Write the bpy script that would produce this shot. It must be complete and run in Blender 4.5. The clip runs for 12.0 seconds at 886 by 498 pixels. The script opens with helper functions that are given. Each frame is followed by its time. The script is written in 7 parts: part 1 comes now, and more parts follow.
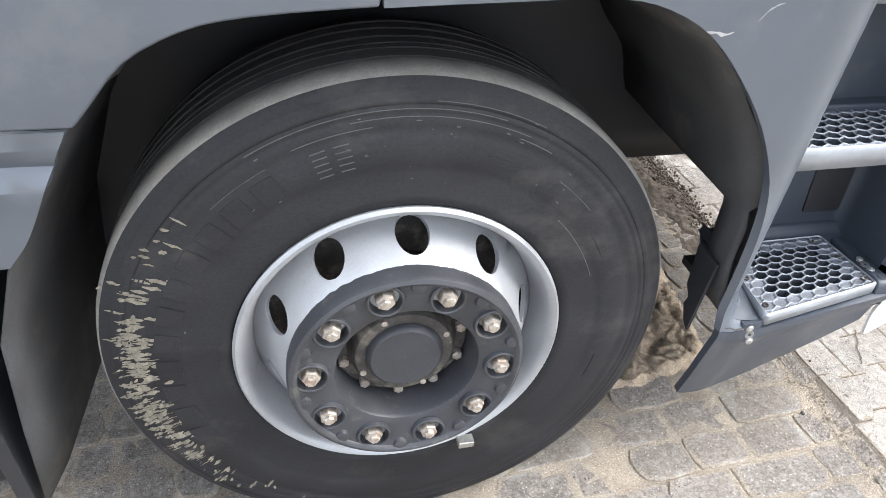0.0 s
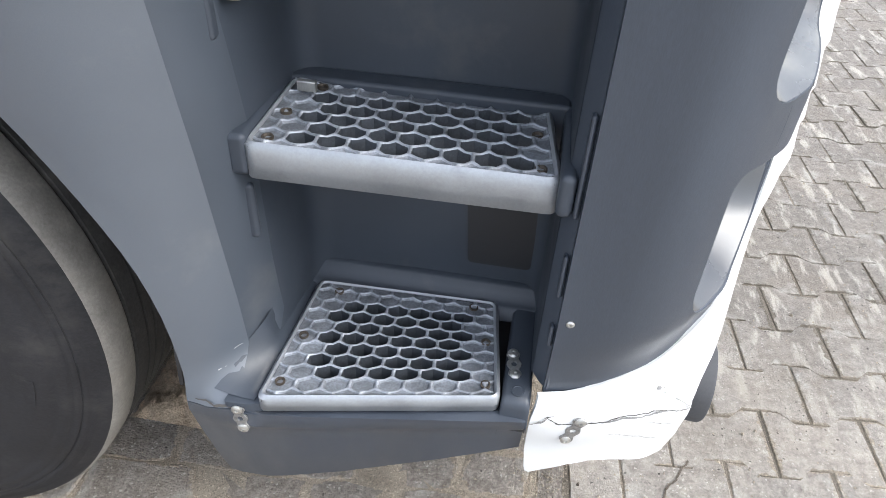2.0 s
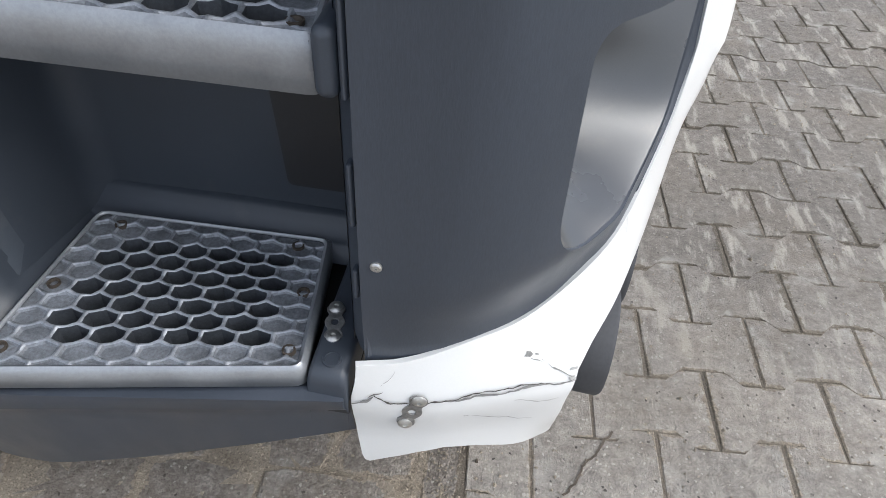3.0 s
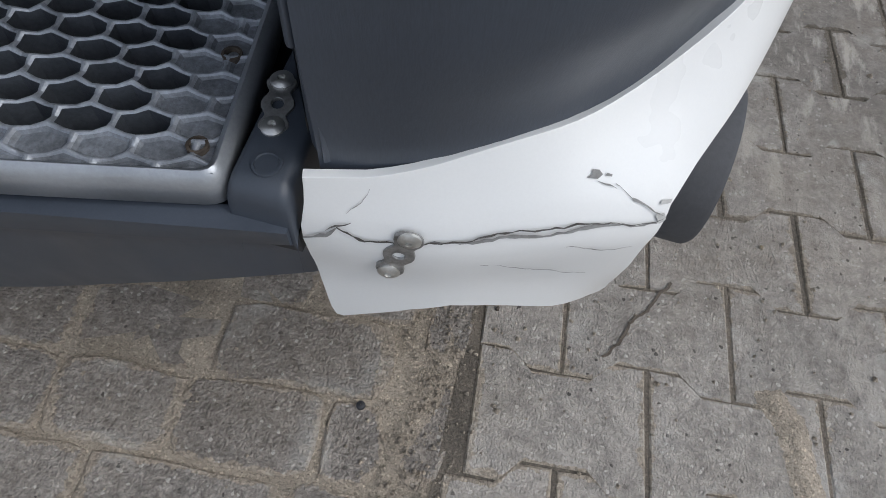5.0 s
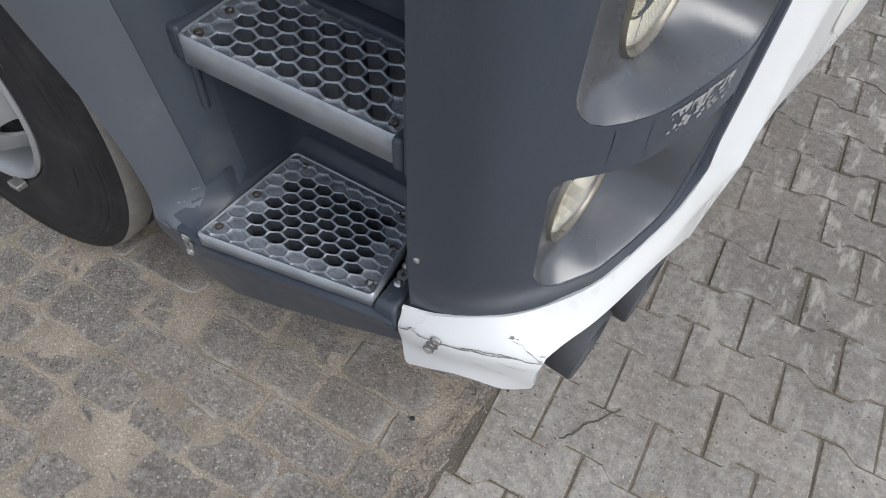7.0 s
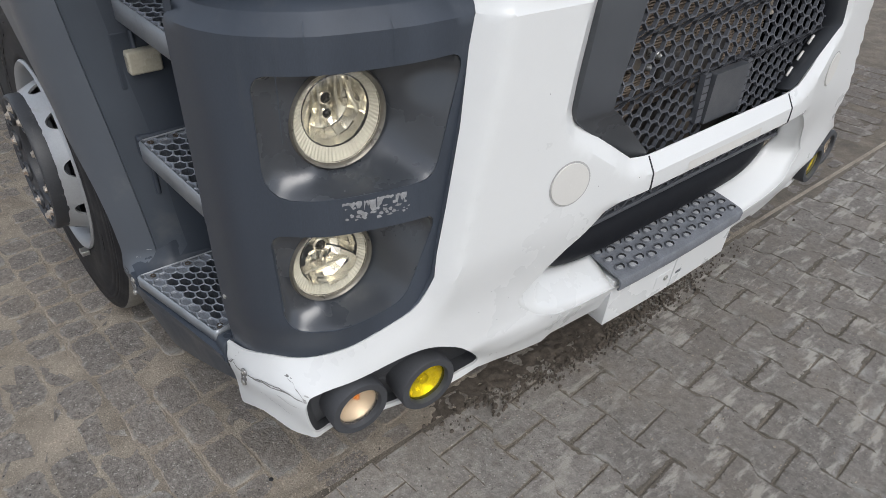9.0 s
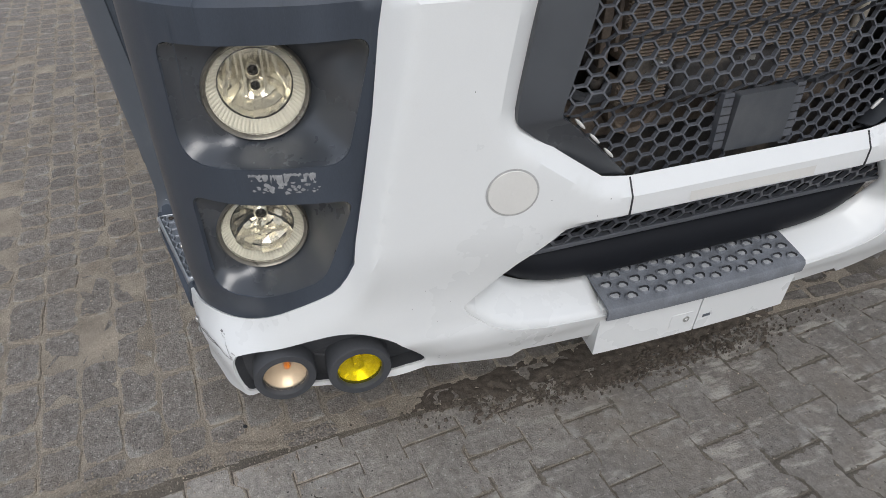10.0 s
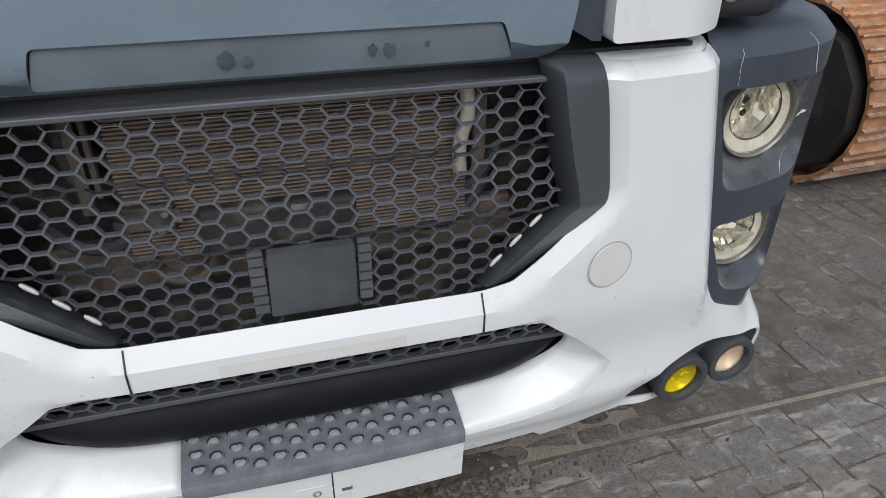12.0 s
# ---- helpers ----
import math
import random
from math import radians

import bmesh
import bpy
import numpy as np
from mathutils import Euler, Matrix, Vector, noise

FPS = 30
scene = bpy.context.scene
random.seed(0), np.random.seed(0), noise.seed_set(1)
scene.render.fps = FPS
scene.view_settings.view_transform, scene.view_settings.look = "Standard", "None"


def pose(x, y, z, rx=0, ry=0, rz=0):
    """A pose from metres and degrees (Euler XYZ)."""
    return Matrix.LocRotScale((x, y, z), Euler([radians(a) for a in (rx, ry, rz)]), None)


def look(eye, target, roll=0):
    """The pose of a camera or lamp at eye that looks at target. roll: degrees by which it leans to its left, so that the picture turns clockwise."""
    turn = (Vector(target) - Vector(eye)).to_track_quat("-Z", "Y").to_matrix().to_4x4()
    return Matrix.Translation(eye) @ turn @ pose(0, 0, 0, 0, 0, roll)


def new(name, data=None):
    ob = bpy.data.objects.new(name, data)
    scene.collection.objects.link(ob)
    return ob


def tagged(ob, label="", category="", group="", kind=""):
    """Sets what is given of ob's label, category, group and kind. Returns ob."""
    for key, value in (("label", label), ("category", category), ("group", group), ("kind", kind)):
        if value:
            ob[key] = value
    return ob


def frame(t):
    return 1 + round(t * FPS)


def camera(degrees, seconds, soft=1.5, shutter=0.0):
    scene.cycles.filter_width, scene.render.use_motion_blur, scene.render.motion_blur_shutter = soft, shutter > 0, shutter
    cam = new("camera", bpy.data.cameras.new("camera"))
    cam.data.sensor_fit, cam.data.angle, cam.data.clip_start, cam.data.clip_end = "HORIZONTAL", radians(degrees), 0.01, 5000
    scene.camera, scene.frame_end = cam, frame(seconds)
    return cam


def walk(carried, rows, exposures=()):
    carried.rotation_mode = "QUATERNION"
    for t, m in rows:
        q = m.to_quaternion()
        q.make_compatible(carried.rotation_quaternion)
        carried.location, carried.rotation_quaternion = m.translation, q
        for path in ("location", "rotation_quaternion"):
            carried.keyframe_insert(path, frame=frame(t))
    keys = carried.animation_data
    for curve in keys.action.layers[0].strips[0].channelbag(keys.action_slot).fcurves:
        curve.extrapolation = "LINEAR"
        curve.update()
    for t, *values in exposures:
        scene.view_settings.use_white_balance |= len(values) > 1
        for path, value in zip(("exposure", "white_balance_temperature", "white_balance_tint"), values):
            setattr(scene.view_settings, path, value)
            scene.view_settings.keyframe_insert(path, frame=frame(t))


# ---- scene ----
cam = camera(65.9, 12.0, soft=0.6)
PATH = [
    (0, (-0.125, -2.1, 1.392), (0.225, -0.54, 0.189), 3.2),
    (0.5, (0.219, -2.004, 1.406), (0.502, -0.449, 0.181), 3.5),
    (1, (0.555, -1.999, 1.347), (0.405, -0.434, 0.11), 2.9),
    (1.5, (0.842, -1.921, 1.26), (0.622, -0.332, 0.066), 2.9),
    (2, (1.044, -1.743, 1.208), (0.832, -0.217, -0.067), 3.1),
    (2.5, (1.19, -1.631, 1.126), (1.023, -0.181, -0.241), 3.9),
    (3, (1.218, -1.532, 1.026), (1.048, -0.101, -0.361), 3.8),
    (3.5, (1.213, -1.417, 0.891), (1.038, -0.054, -0.562), 3.8),
    (5.3, (1.216, -1.371, 0.805), (1.051, -0.377, -0.923), 5.5),
    (5.5, (1.223, -1.377, 0.814), (1.054, -0.393, -0.919), 5.6),
    (6, (1.248, -1.416, 0.899), (1.06, -0.448, -0.841), 5.6),
    (6.5, (1.319, -1.521, 1.135), (1.03, -0.589, -0.611), 5.3),
    (7, (1.419, -1.592, 1.373), (0.813, -0.569, -0.235), 3.4),
    (7.2, (1.467, -1.57, 1.413), (0.663, -0.516, -0.085), 2.0),
    (8.8, (2.099, -1.562, 1.503), (0.872, -0.453, 0.379), 1.3),
    (9, (2.211, -1.495, 1.486), (0.943, -0.447, 0.347), 1.1),
    (9.5, (2.373, -1.311, 1.49), (0.963, -0.489, 0.334), 0.6),
    (10, (2.427, -1.017, 1.476), (0.896, -0.485, 0.304), -0.4),
    (10.5, (2.425, -0.74, 1.47), (0.892, -0.216, 0.297), -0.3),
    (11, (2.46, -0.462, 1.508), (0.934, 0.062, 0.326), 0.2),
    (11.5, (2.432, -0.242, 1.502), (0.862, 0.214, 0.349), 0.5),
    (12, (2.385, -0.048, 1.521), (0.759, 0.43, 0.459), 0.8),
]
EXPOSURES = [(0.0, 2.18, 6180, 9), (0.5, 2.18, 6150, 9), (1.0, 2.16, 6120, 9), (1.5, 2.1, 6130, 9), (2.5, 1.32, 6150, 9), (3.5, 0.9, 6100, 9), (5.5, 0.43, 6000, 9), (6.5, 0.51, 6000, 9), (7.2, 0.8, 6050, 9), (9.0, 0.42, 6100, 9), (10.5, 0.27, 6050, 9), (12.0, 0.3, 6000, 9)]
walk(cam, [(t, look(eye, target, roll)) for t, eye, target, roll in PATH], EXPOSURES)

# ---- sky and sun ----
SUN_EL, SUN_AZ = 46.0, 100.0
world = bpy.data.worlds.new("overcast_sky")
world.use_nodes = True
scene.world = world
wn = world.node_tree.nodes
sky = wn.new("ShaderNodeTexSky")
sky.sky_type, sky.sun_disc = "NISHITA", False
sky.sun_elevation, sky.sun_rotation = radians(SUN_EL), radians(SUN_AZ)
sky.dust_density, sky.air_density, sky.ozone_density = 4.0, 1.0, 1.0
haze = wn.new("ShaderNodeMixRGB")
haze.inputs["Fac"].default_value = 0.55
haze.inputs["Color2"].default_value = (6.6, 6.6, 6.8, 1)
world.node_tree.links.new(sky.outputs[0], haze.inputs["Color1"])
world.node_tree.links.new(haze.outputs[0], wn["Background"].inputs["Color"])
wn["Background"].inputs["Strength"].default_value = 0.108
sun = new("sun", bpy.data.lights.new("sun", "SUN"))
sun.data.energy, sun.data.angle, sun.data.color = 1.15, radians(40), (1.0, 0.97, 0.92)
sun_dir = Vector((math.cos(radians(SUN_EL)) * math.sin(radians(SUN_AZ)), math.cos(radians(SUN_EL)) * math.cos(radians(SUN_AZ)), math.sin(radians(SUN_EL))))
sun.matrix_world = look(sun_dir * 20, (0, 0, 0))


# ---- materials ----
def rgb(c):
    return (c[0], c[1], c[2], 1.0)


def mat(name, col, rough=0.5, metal=0.0, var=0.12, scale=9.0, fine=220.0, bump=0.08, dirt=None, dirt_amt=0.0, dirt_scale=4.0, coat=0.0, rnd=0.0, stretch=(1, 1, 1), rough_var=0.1, island=False, speck=0.0, relief=0.002):
    """A surface with grain, patches, stains and fine relief, at world size."""
    m = bpy.data.materials.new(name)
    m.use_nodes = True
    nt, b = m.node_tree, m.node_tree.nodes["Principled BSDF"]
    nd, ln = nt.nodes.new, nt.links.new
    geo = nd("ShaderNodeNewGeometry")
    mp = nd("ShaderNodeMapping")
    mp.inputs["Scale"].default_value = stretch
    ln(geo.outputs["Position"], mp.inputs["Vector"])

    def noise_tex(sc, detail=4.0, rgh=0.6):
        t = nd("ShaderNodeTexNoise")
        t.inputs["Scale"].default_value, t.inputs["Detail"].default_value, t.inputs["Roughness"].default_value = sc, detail, rgh
        ln(mp.outputs["Vector"], t.inputs["Vector"])
        return t

    def ramp(src, lo, hi, a, c):
        r = nd("ShaderNodeMapRange")
        r.inputs["From Min"].default_value, r.inputs["From Max"].default_value = lo, hi
        r.inputs["To Min"].default_value, r.inputs["To Max"].default_value = a, c
        ln(src, r.inputs["Value"])
        return r.outputs["Result"]

    big, small = noise_tex(scale, 5.0), noise_tex(fine, 3.0, 0.7)
    v1 = ramp(big.outputs["Fac"], 0.3, 0.7, 1 - var, 1 + var)
    v2 = ramp(small.outputs["Fac"], 0.3, 0.7, 1 - var * 0.7, 1 + var * 0.7)
    mul = nd("ShaderNodeMath")
    mul.operation = "MULTIPLY"
    ln(v1, mul.inputs[0]), ln(v2, mul.inputs[1])
    val = mul.outputs[0]
    if rnd:
        oi = nd("ShaderNodeObjectInfo")
        src = geo.outputs["Random Per Island"] if island else oi.outputs["Random"]
        m2 = nd("ShaderNodeMath")
        m2.operation = "MULTIPLY"
        ln(val, m2.inputs[0]), ln(ramp(src, 0, 1, 1 - rnd, 1 + rnd), m2.inputs[1])
        val = m2.outputs[0]
    vm = nd("ShaderNodeVectorMath")
    vm.operation = "SCALE"
    vm.inputs[0].default_value = col
    ln(val, vm.inputs["Scale"])
    colour = vm.outputs[0]
    if dirt:
        d = noise_tex(dirt_scale, 8.0, 0.65)
        fac = ramp(d.outputs["Fac"], 0.62 - 0.3 * dirt_amt, 0.74 - 0.2 * dirt_amt, 0.0, min(1.0, 0.35 + dirt_amt))
        mx = nd("ShaderNodeMixRGB")
        mx.inputs["Color2"].default_value = rgb(dirt)
        ln(fac, mx.inputs["Fac"]), ln(colour, mx.inputs["Color1"])
        colour = mx.outputs[0]
    if speck:
        for sc, lo, tone in ((330.0, 0.56, 0.45), (190.0, 0.59, 1.8)):
            sp = noise_tex(sc, 2.0, 0.5)
            mx = nd("ShaderNodeMixRGB")
            mx.blend_type = "MULTIPLY"
            mx.inputs["Color2"].default_value = (tone, tone, tone * 0.97, 1)
            ln(ramp(sp.outputs["Fac"], lo, lo + 0.06, 0.0, speck), mx.inputs["Fac"]), ln(colour, mx.inputs["Color1"])
            colour = mx.outputs[0]
    ln(colour, b.inputs["Base Color"])
    ln(ramp(big.outputs["Fac"], 0.3, 0.7, max(0.02, rough - rough_var), min(1, rough + rough_var)), b.inputs["Roughness"])
    b.inputs["Metallic"].default_value = metal
    b.inputs["Coat Weight"].default_value = coat
    b.inputs["Coat Roughness"].default_value = 0.08
    if bump:
        bp = nd("ShaderNodeBump")
        bp.inputs["Strength"].default_value = bump
        bp.inputs["Distance"].default_value = relief
        ln(small.outputs["Fac"], bp.inputs["Height"])
        ln(bp.outputs["Normal"], b.inputs["Normal"])
    return m


def glass(name, tint, rough=0.0):
    m = bpy.data.materials.new(name)
    m.use_nodes = True
    b = m.node_tree.nodes["Principled BSDF"]
    b.inputs["Base Color"].default_value = rgb(tint)
    b.inputs["Transmission Weight"].default_value = 1.0
    b.inputs["Roughness"].default_value = rough
    b.inputs["IOR"].default_value = 1.45
    return m


GREY = mat("grey_plastic", (0.043, 0.052, 0.068), 0.38, var=0.16, scale=9, bump=0.06, fine=900, dirt=(0.1, 0.105, 0.11), dirt_amt=0.14, dirt_scale=5, stretch=(1, 1, 0.13))
SURROUND = mat("grille_surround_plastic", (0.06, 0.065, 0.073), 0.36, var=0.1, scale=6, bump=0.05, fine=900, dirt=(0.11, 0.112, 0.115), dirt_amt=0.15, dirt_scale=4)
GREYPAINT = mat("grey_fender_plastic", (0.08, 0.094, 0.114), 0.36, var=0.08, scale=5, bump=0.05, fine=900, dirt=(0.17, 0.18, 0.185), dirt_amt=0.15, dirt_scale=3)
# fender plastic again in a half-shade and a shaded tone for the step well
GREYHALF = mat("half_shaded_grey_plastic", (0.058, 0.069, 0.086), 0.4, var=0.1, scale=6, bump=0.05, fine=900, dirt=(0.12, 0.125, 0.13), dirt_amt=0.12, dirt_scale=4)
WELL = mat("shaded_step_plastic", (0.041, 0.05, 0.065), 0.5, var=0.12, scale=7, bump=0.06, fine=900, dirt=(0.1, 0.1, 0.1), dirt_amt=0.12, dirt_scale=5)
WHITE = mat("white_paint", (0.69, 0.7, 0.695), 0.3, var=0.02, scale=4, bump=0.012, fine=500, coat=0.35, dirt=(0.66, 0.65, 0.62), dirt_amt=0.008, dirt_scale=6, rough_var=0.05)
PATCH = mat("white_sticker", (0.62, 0.61, 0.58), 0.45, var=0.03)
ROLL = mat("black_roll_plastic", (0.007, 0.008, 0.011), 0.55, var=0.15, bump=0.05, fine=600)
# tread aluminium darkened for the dishes, their shade put into the colour
TREADLOW = mat("shaded_tread_dish", (0.168, 0.182, 0.203), 0.5, metal=0.2, var=0.4, scale=40, fine=300, bump=0.3)
RECESS = mat("recess_plastic", (0.042, 0.047, 0.055), 0.27, var=0.12, scale=6, bump=0.03, fine=900, dirt=(0.12, 0.115, 0.1), dirt_amt=0.18, dirt_scale=5)
LINER = mat("dusty_liner_plastic", (0.05, 0.051, 0.053), 0.65, var=0.25, scale=8, dirt=(0.13, 0.12, 0.1), dirt_amt=0.25, dirt_scale=6)
BLACK = mat("black_plastic", (0.022, 0.023, 0.026), 0.5, var=0.15, bump=0.08, fine=600)
RUBBER = mat("rubber_seal", (0.046, 0.048, 0.053), 0.7, var=0.15, bump=0.1)
MESHGREY = mat("grille_plastic", (0.086, 0.091, 0.103), 0.42, var=0.12, bump=0.05, dirt=(0.13, 0.135, 0.14), dirt_amt=0.12, dirt_scale=8)
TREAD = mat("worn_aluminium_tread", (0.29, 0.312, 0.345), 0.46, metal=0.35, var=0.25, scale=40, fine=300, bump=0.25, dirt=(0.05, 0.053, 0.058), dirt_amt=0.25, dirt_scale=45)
# the same aluminium darker still, for shade inside the open cells
TREADWALL = mat("shaded_tread_wall", (0.075, 0.084, 0.098), 0.46, metal=0.35, var=0.25, scale=40, fine=300, bump=0.2)
INSET = mat("smudged_inset", (0.13, 0.155, 0.178), 0.4, var=0.15, scale=9, bump=0.03, fine=700, dirt=(0.12, 0.135, 0.145), dirt_amt=0.2, dirt_scale=7)
BAND = mat("blue_grey_panel", (0.165, 0.21, 0.252), 0.3, var=0.12, scale=5, bump=0.03, fine=700, dirt=(0.16, 0.175, 0.185), dirt_amt=0.15, dirt_scale=4, stretch=(1, 0.4, 1))
STUD = mat("pale_stud_top", (0.33, 0.34, 0.35), 0.42, var=0.2, scale=60)
FTREAD = mat("bumper_tread_plastic", (0.15, 0.16, 0.178), 0.48, var=0.2, scale=30, bump=0.15)
TFRAME = mat("worn_tread_edge", (0.33, 0.35, 0.375), 0.4, metal=0.5, var=0.1, scale=30, fine=300, bump=0.12, dirt=(0.2, 0.21, 0.22), dirt_amt=0.1, dirt_scale=20)
RUSTY = mat("rusty_screw", (0.085, 0.07, 0.056), 0.6, metal=0.4, var=0.4, scale=120)
LINKM = mat("dull_chain_steel", (0.3, 0.3, 0.295), 0.42, metal=0.75, var=0.3, scale=60, dirt=(0.1, 0.09, 0.08), dirt_amt=0.25, dirt_scale=60)
STEEL = mat("zinc_steel", (0.55, 0.55, 0.53), 0.35, metal=0.9, var=0.15, scale=60)
CHROME = mat("lamp_reflector", (0.88, 0.85, 0.77), 0.17, metal=0.75, var=0.02, bump=0)
SILVER = mat("silver_rim_paint", (0.385, 0.395, 0.405), 0.38, metal=0.35, var=0.07, scale=12, dirt=(0.3, 0.28, 0.25), dirt_amt=0.12, dirt_scale=14)
NUTM = mat("dirty_nut_steel", (0.4, 0.36, 0.31), 0.5, metal=0.5, var=0.25, scale=80, dirt=(0.25, 0.14, 0.08), dirt_amt=0.3, dirt_scale=60)
BEZEL = mat("dull_lamp_bezel", (0.2, 0.185, 0.155), 0.35, metal=0.5, var=0.15, scale=30)
RINGM = mat("black_wheel_ring", (0.04, 0.042, 0.047), 0.45, var=0.2, scale=14, dirt=(0.2, 0.19, 0.17), dirt_amt=0.1, dirt_scale=18)
HUBM = mat("dirty_hub", (0.055, 0.05, 0.046), 0.6, metal=0.2, var=0.45, scale=30, dirt=(0.22, 0.195, 0.16), dirt_amt=0.4, dirt_scale=26)
RUBBER_T = mat("tyre_rubber", (0.021, 0.021, 0.023), 0.6, var=0.25, scale=7, fine=160, bump=0.15, dirt=(0.055, 0.053, 0.05), dirt_amt=0.28, dirt_scale=6, stretch=(1, 1, 1.6))
TREADDARK = mat("dark_tread_rubber", (0.05, 0.049, 0.047), 0.8, var=0.25, scale=18, bump=0.3, dirt=(0.11, 0.105, 0.095), dirt_amt=0.25, dirt_scale=14)
TREADRUB = mat("dusty_tread_rubber", (0.21, 0.2, 0.18), 0.85, var=0.2, scale=20, bump=0.3, dirt=(0.2, 0.185, 0.16), dirt_amt=0.3, dirt_scale=18)
EARTH = mat("churned_earth", (0.54, 0.435, 0.32), 0.95, var=0.4, scale=30, fine=260, bump=1.0, relief=0.008, dirt=(0.28, 0.21, 0.145), dirt_amt=0.3, dirt_scale=22)
STREAK = mat("faint_grime", (0.0455, 0.056, 0.073), 0.5, var=0.2)
GRIME = mat("dark_grime", (0.028, 0.031, 0.036), 0.6, var=0.2)
SCRATCHM = mat("grey_rubber_scratch", (0.065, 0.065, 0.066), 0.75, var=0.3, scale=50)
SCUFF = mat("scuffed_rubber", (0.17, 0.155, 0.12), 0.9, var=0.3, scale=60)
RADI = mat("radiator_core", (0.25, 0.2, 0.155), 0.7, metal=0.2, var=0.25, scale=25)
ENGINE = mat("dark_engine_bay", (0.042, 0.039, 0.037), 0.65, var=0.4, scale=12, dirt=(0.17, 0.14, 0.105), dirt_amt=0.4, dirt_scale=9)
BAYBROWN = mat("dusty_brown_casting", (0.11, 0.086, 0.066), 0.75, var=0.4, scale=18, dirt=(0.26, 0.205, 0.15), dirt_amt=0.35, dirt_scale=12)
PALECRACK = mat("pale_crack", (0.62, 0.62, 0.6), 0.7, var=0.15, scale=60)
SMUDGE = mat("dark_smudge", (0.058, 0.07, 0.081), 0.5, var=0.3, scale=50)
HOSE = mat("pale_pipe", (0.55, 0.5, 0.42), 0.5, var=0.2)
LENS = glass("clear_lens", (0.96, 0.94, 0.87))
YELLOW = glass("yellow_fog_lens", (0.95, 0.85, 0.02), 0.02)
FROST = glass("milky_indicator_lens", (0.97, 0.9, 0.8), 0.22)
PREF = mat("pale_reflector", (0.75, 0.66, 0.54), 0.35, metal=0.5, var=0.15, scale=60)
YREF = mat("yellow_reflector", (0.75, 0.68, 0.03), 0.22, metal=0.6, var=0.25, scale=40)
AMBER = mat("amber_marker", (0.8, 0.25, 0.02), 0.3, coat=0.5)
CREAM = mat("cream_lamp", (0.45, 0.42, 0.33), 0.3, coat=0.4)
SCRAPE = mat("scraped_grey", (0.27, 0.275, 0.28), 0.75, var=0.25, scale=70)
CRACK = mat("broken_edge", (0.07, 0.065, 0.06), 0.9, var=0.3, scale=90)
CHIP = mat("bare_primer_chip", (0.4, 0.4, 0.39), 0.7, var=0.15, scale=60)
SAND = mat("sandy_joint", (0.385, 0.333, 0.268), 0.95, var=0.3, scale=7, fine=420, bump=1.0, speck=0.6, relief=0.006, dirt=(0.29, 0.245, 0.19), dirt_amt=0.25, dirt_scale=5)
SOIL = mat("dark_soil", (0.1, 0.084, 0.068), 0.95, var=0.4, scale=40, fine=300, bump=1.0, dirt=(0.16, 0.13, 0.1), dirt_amt=0.2, dirt_scale=30)


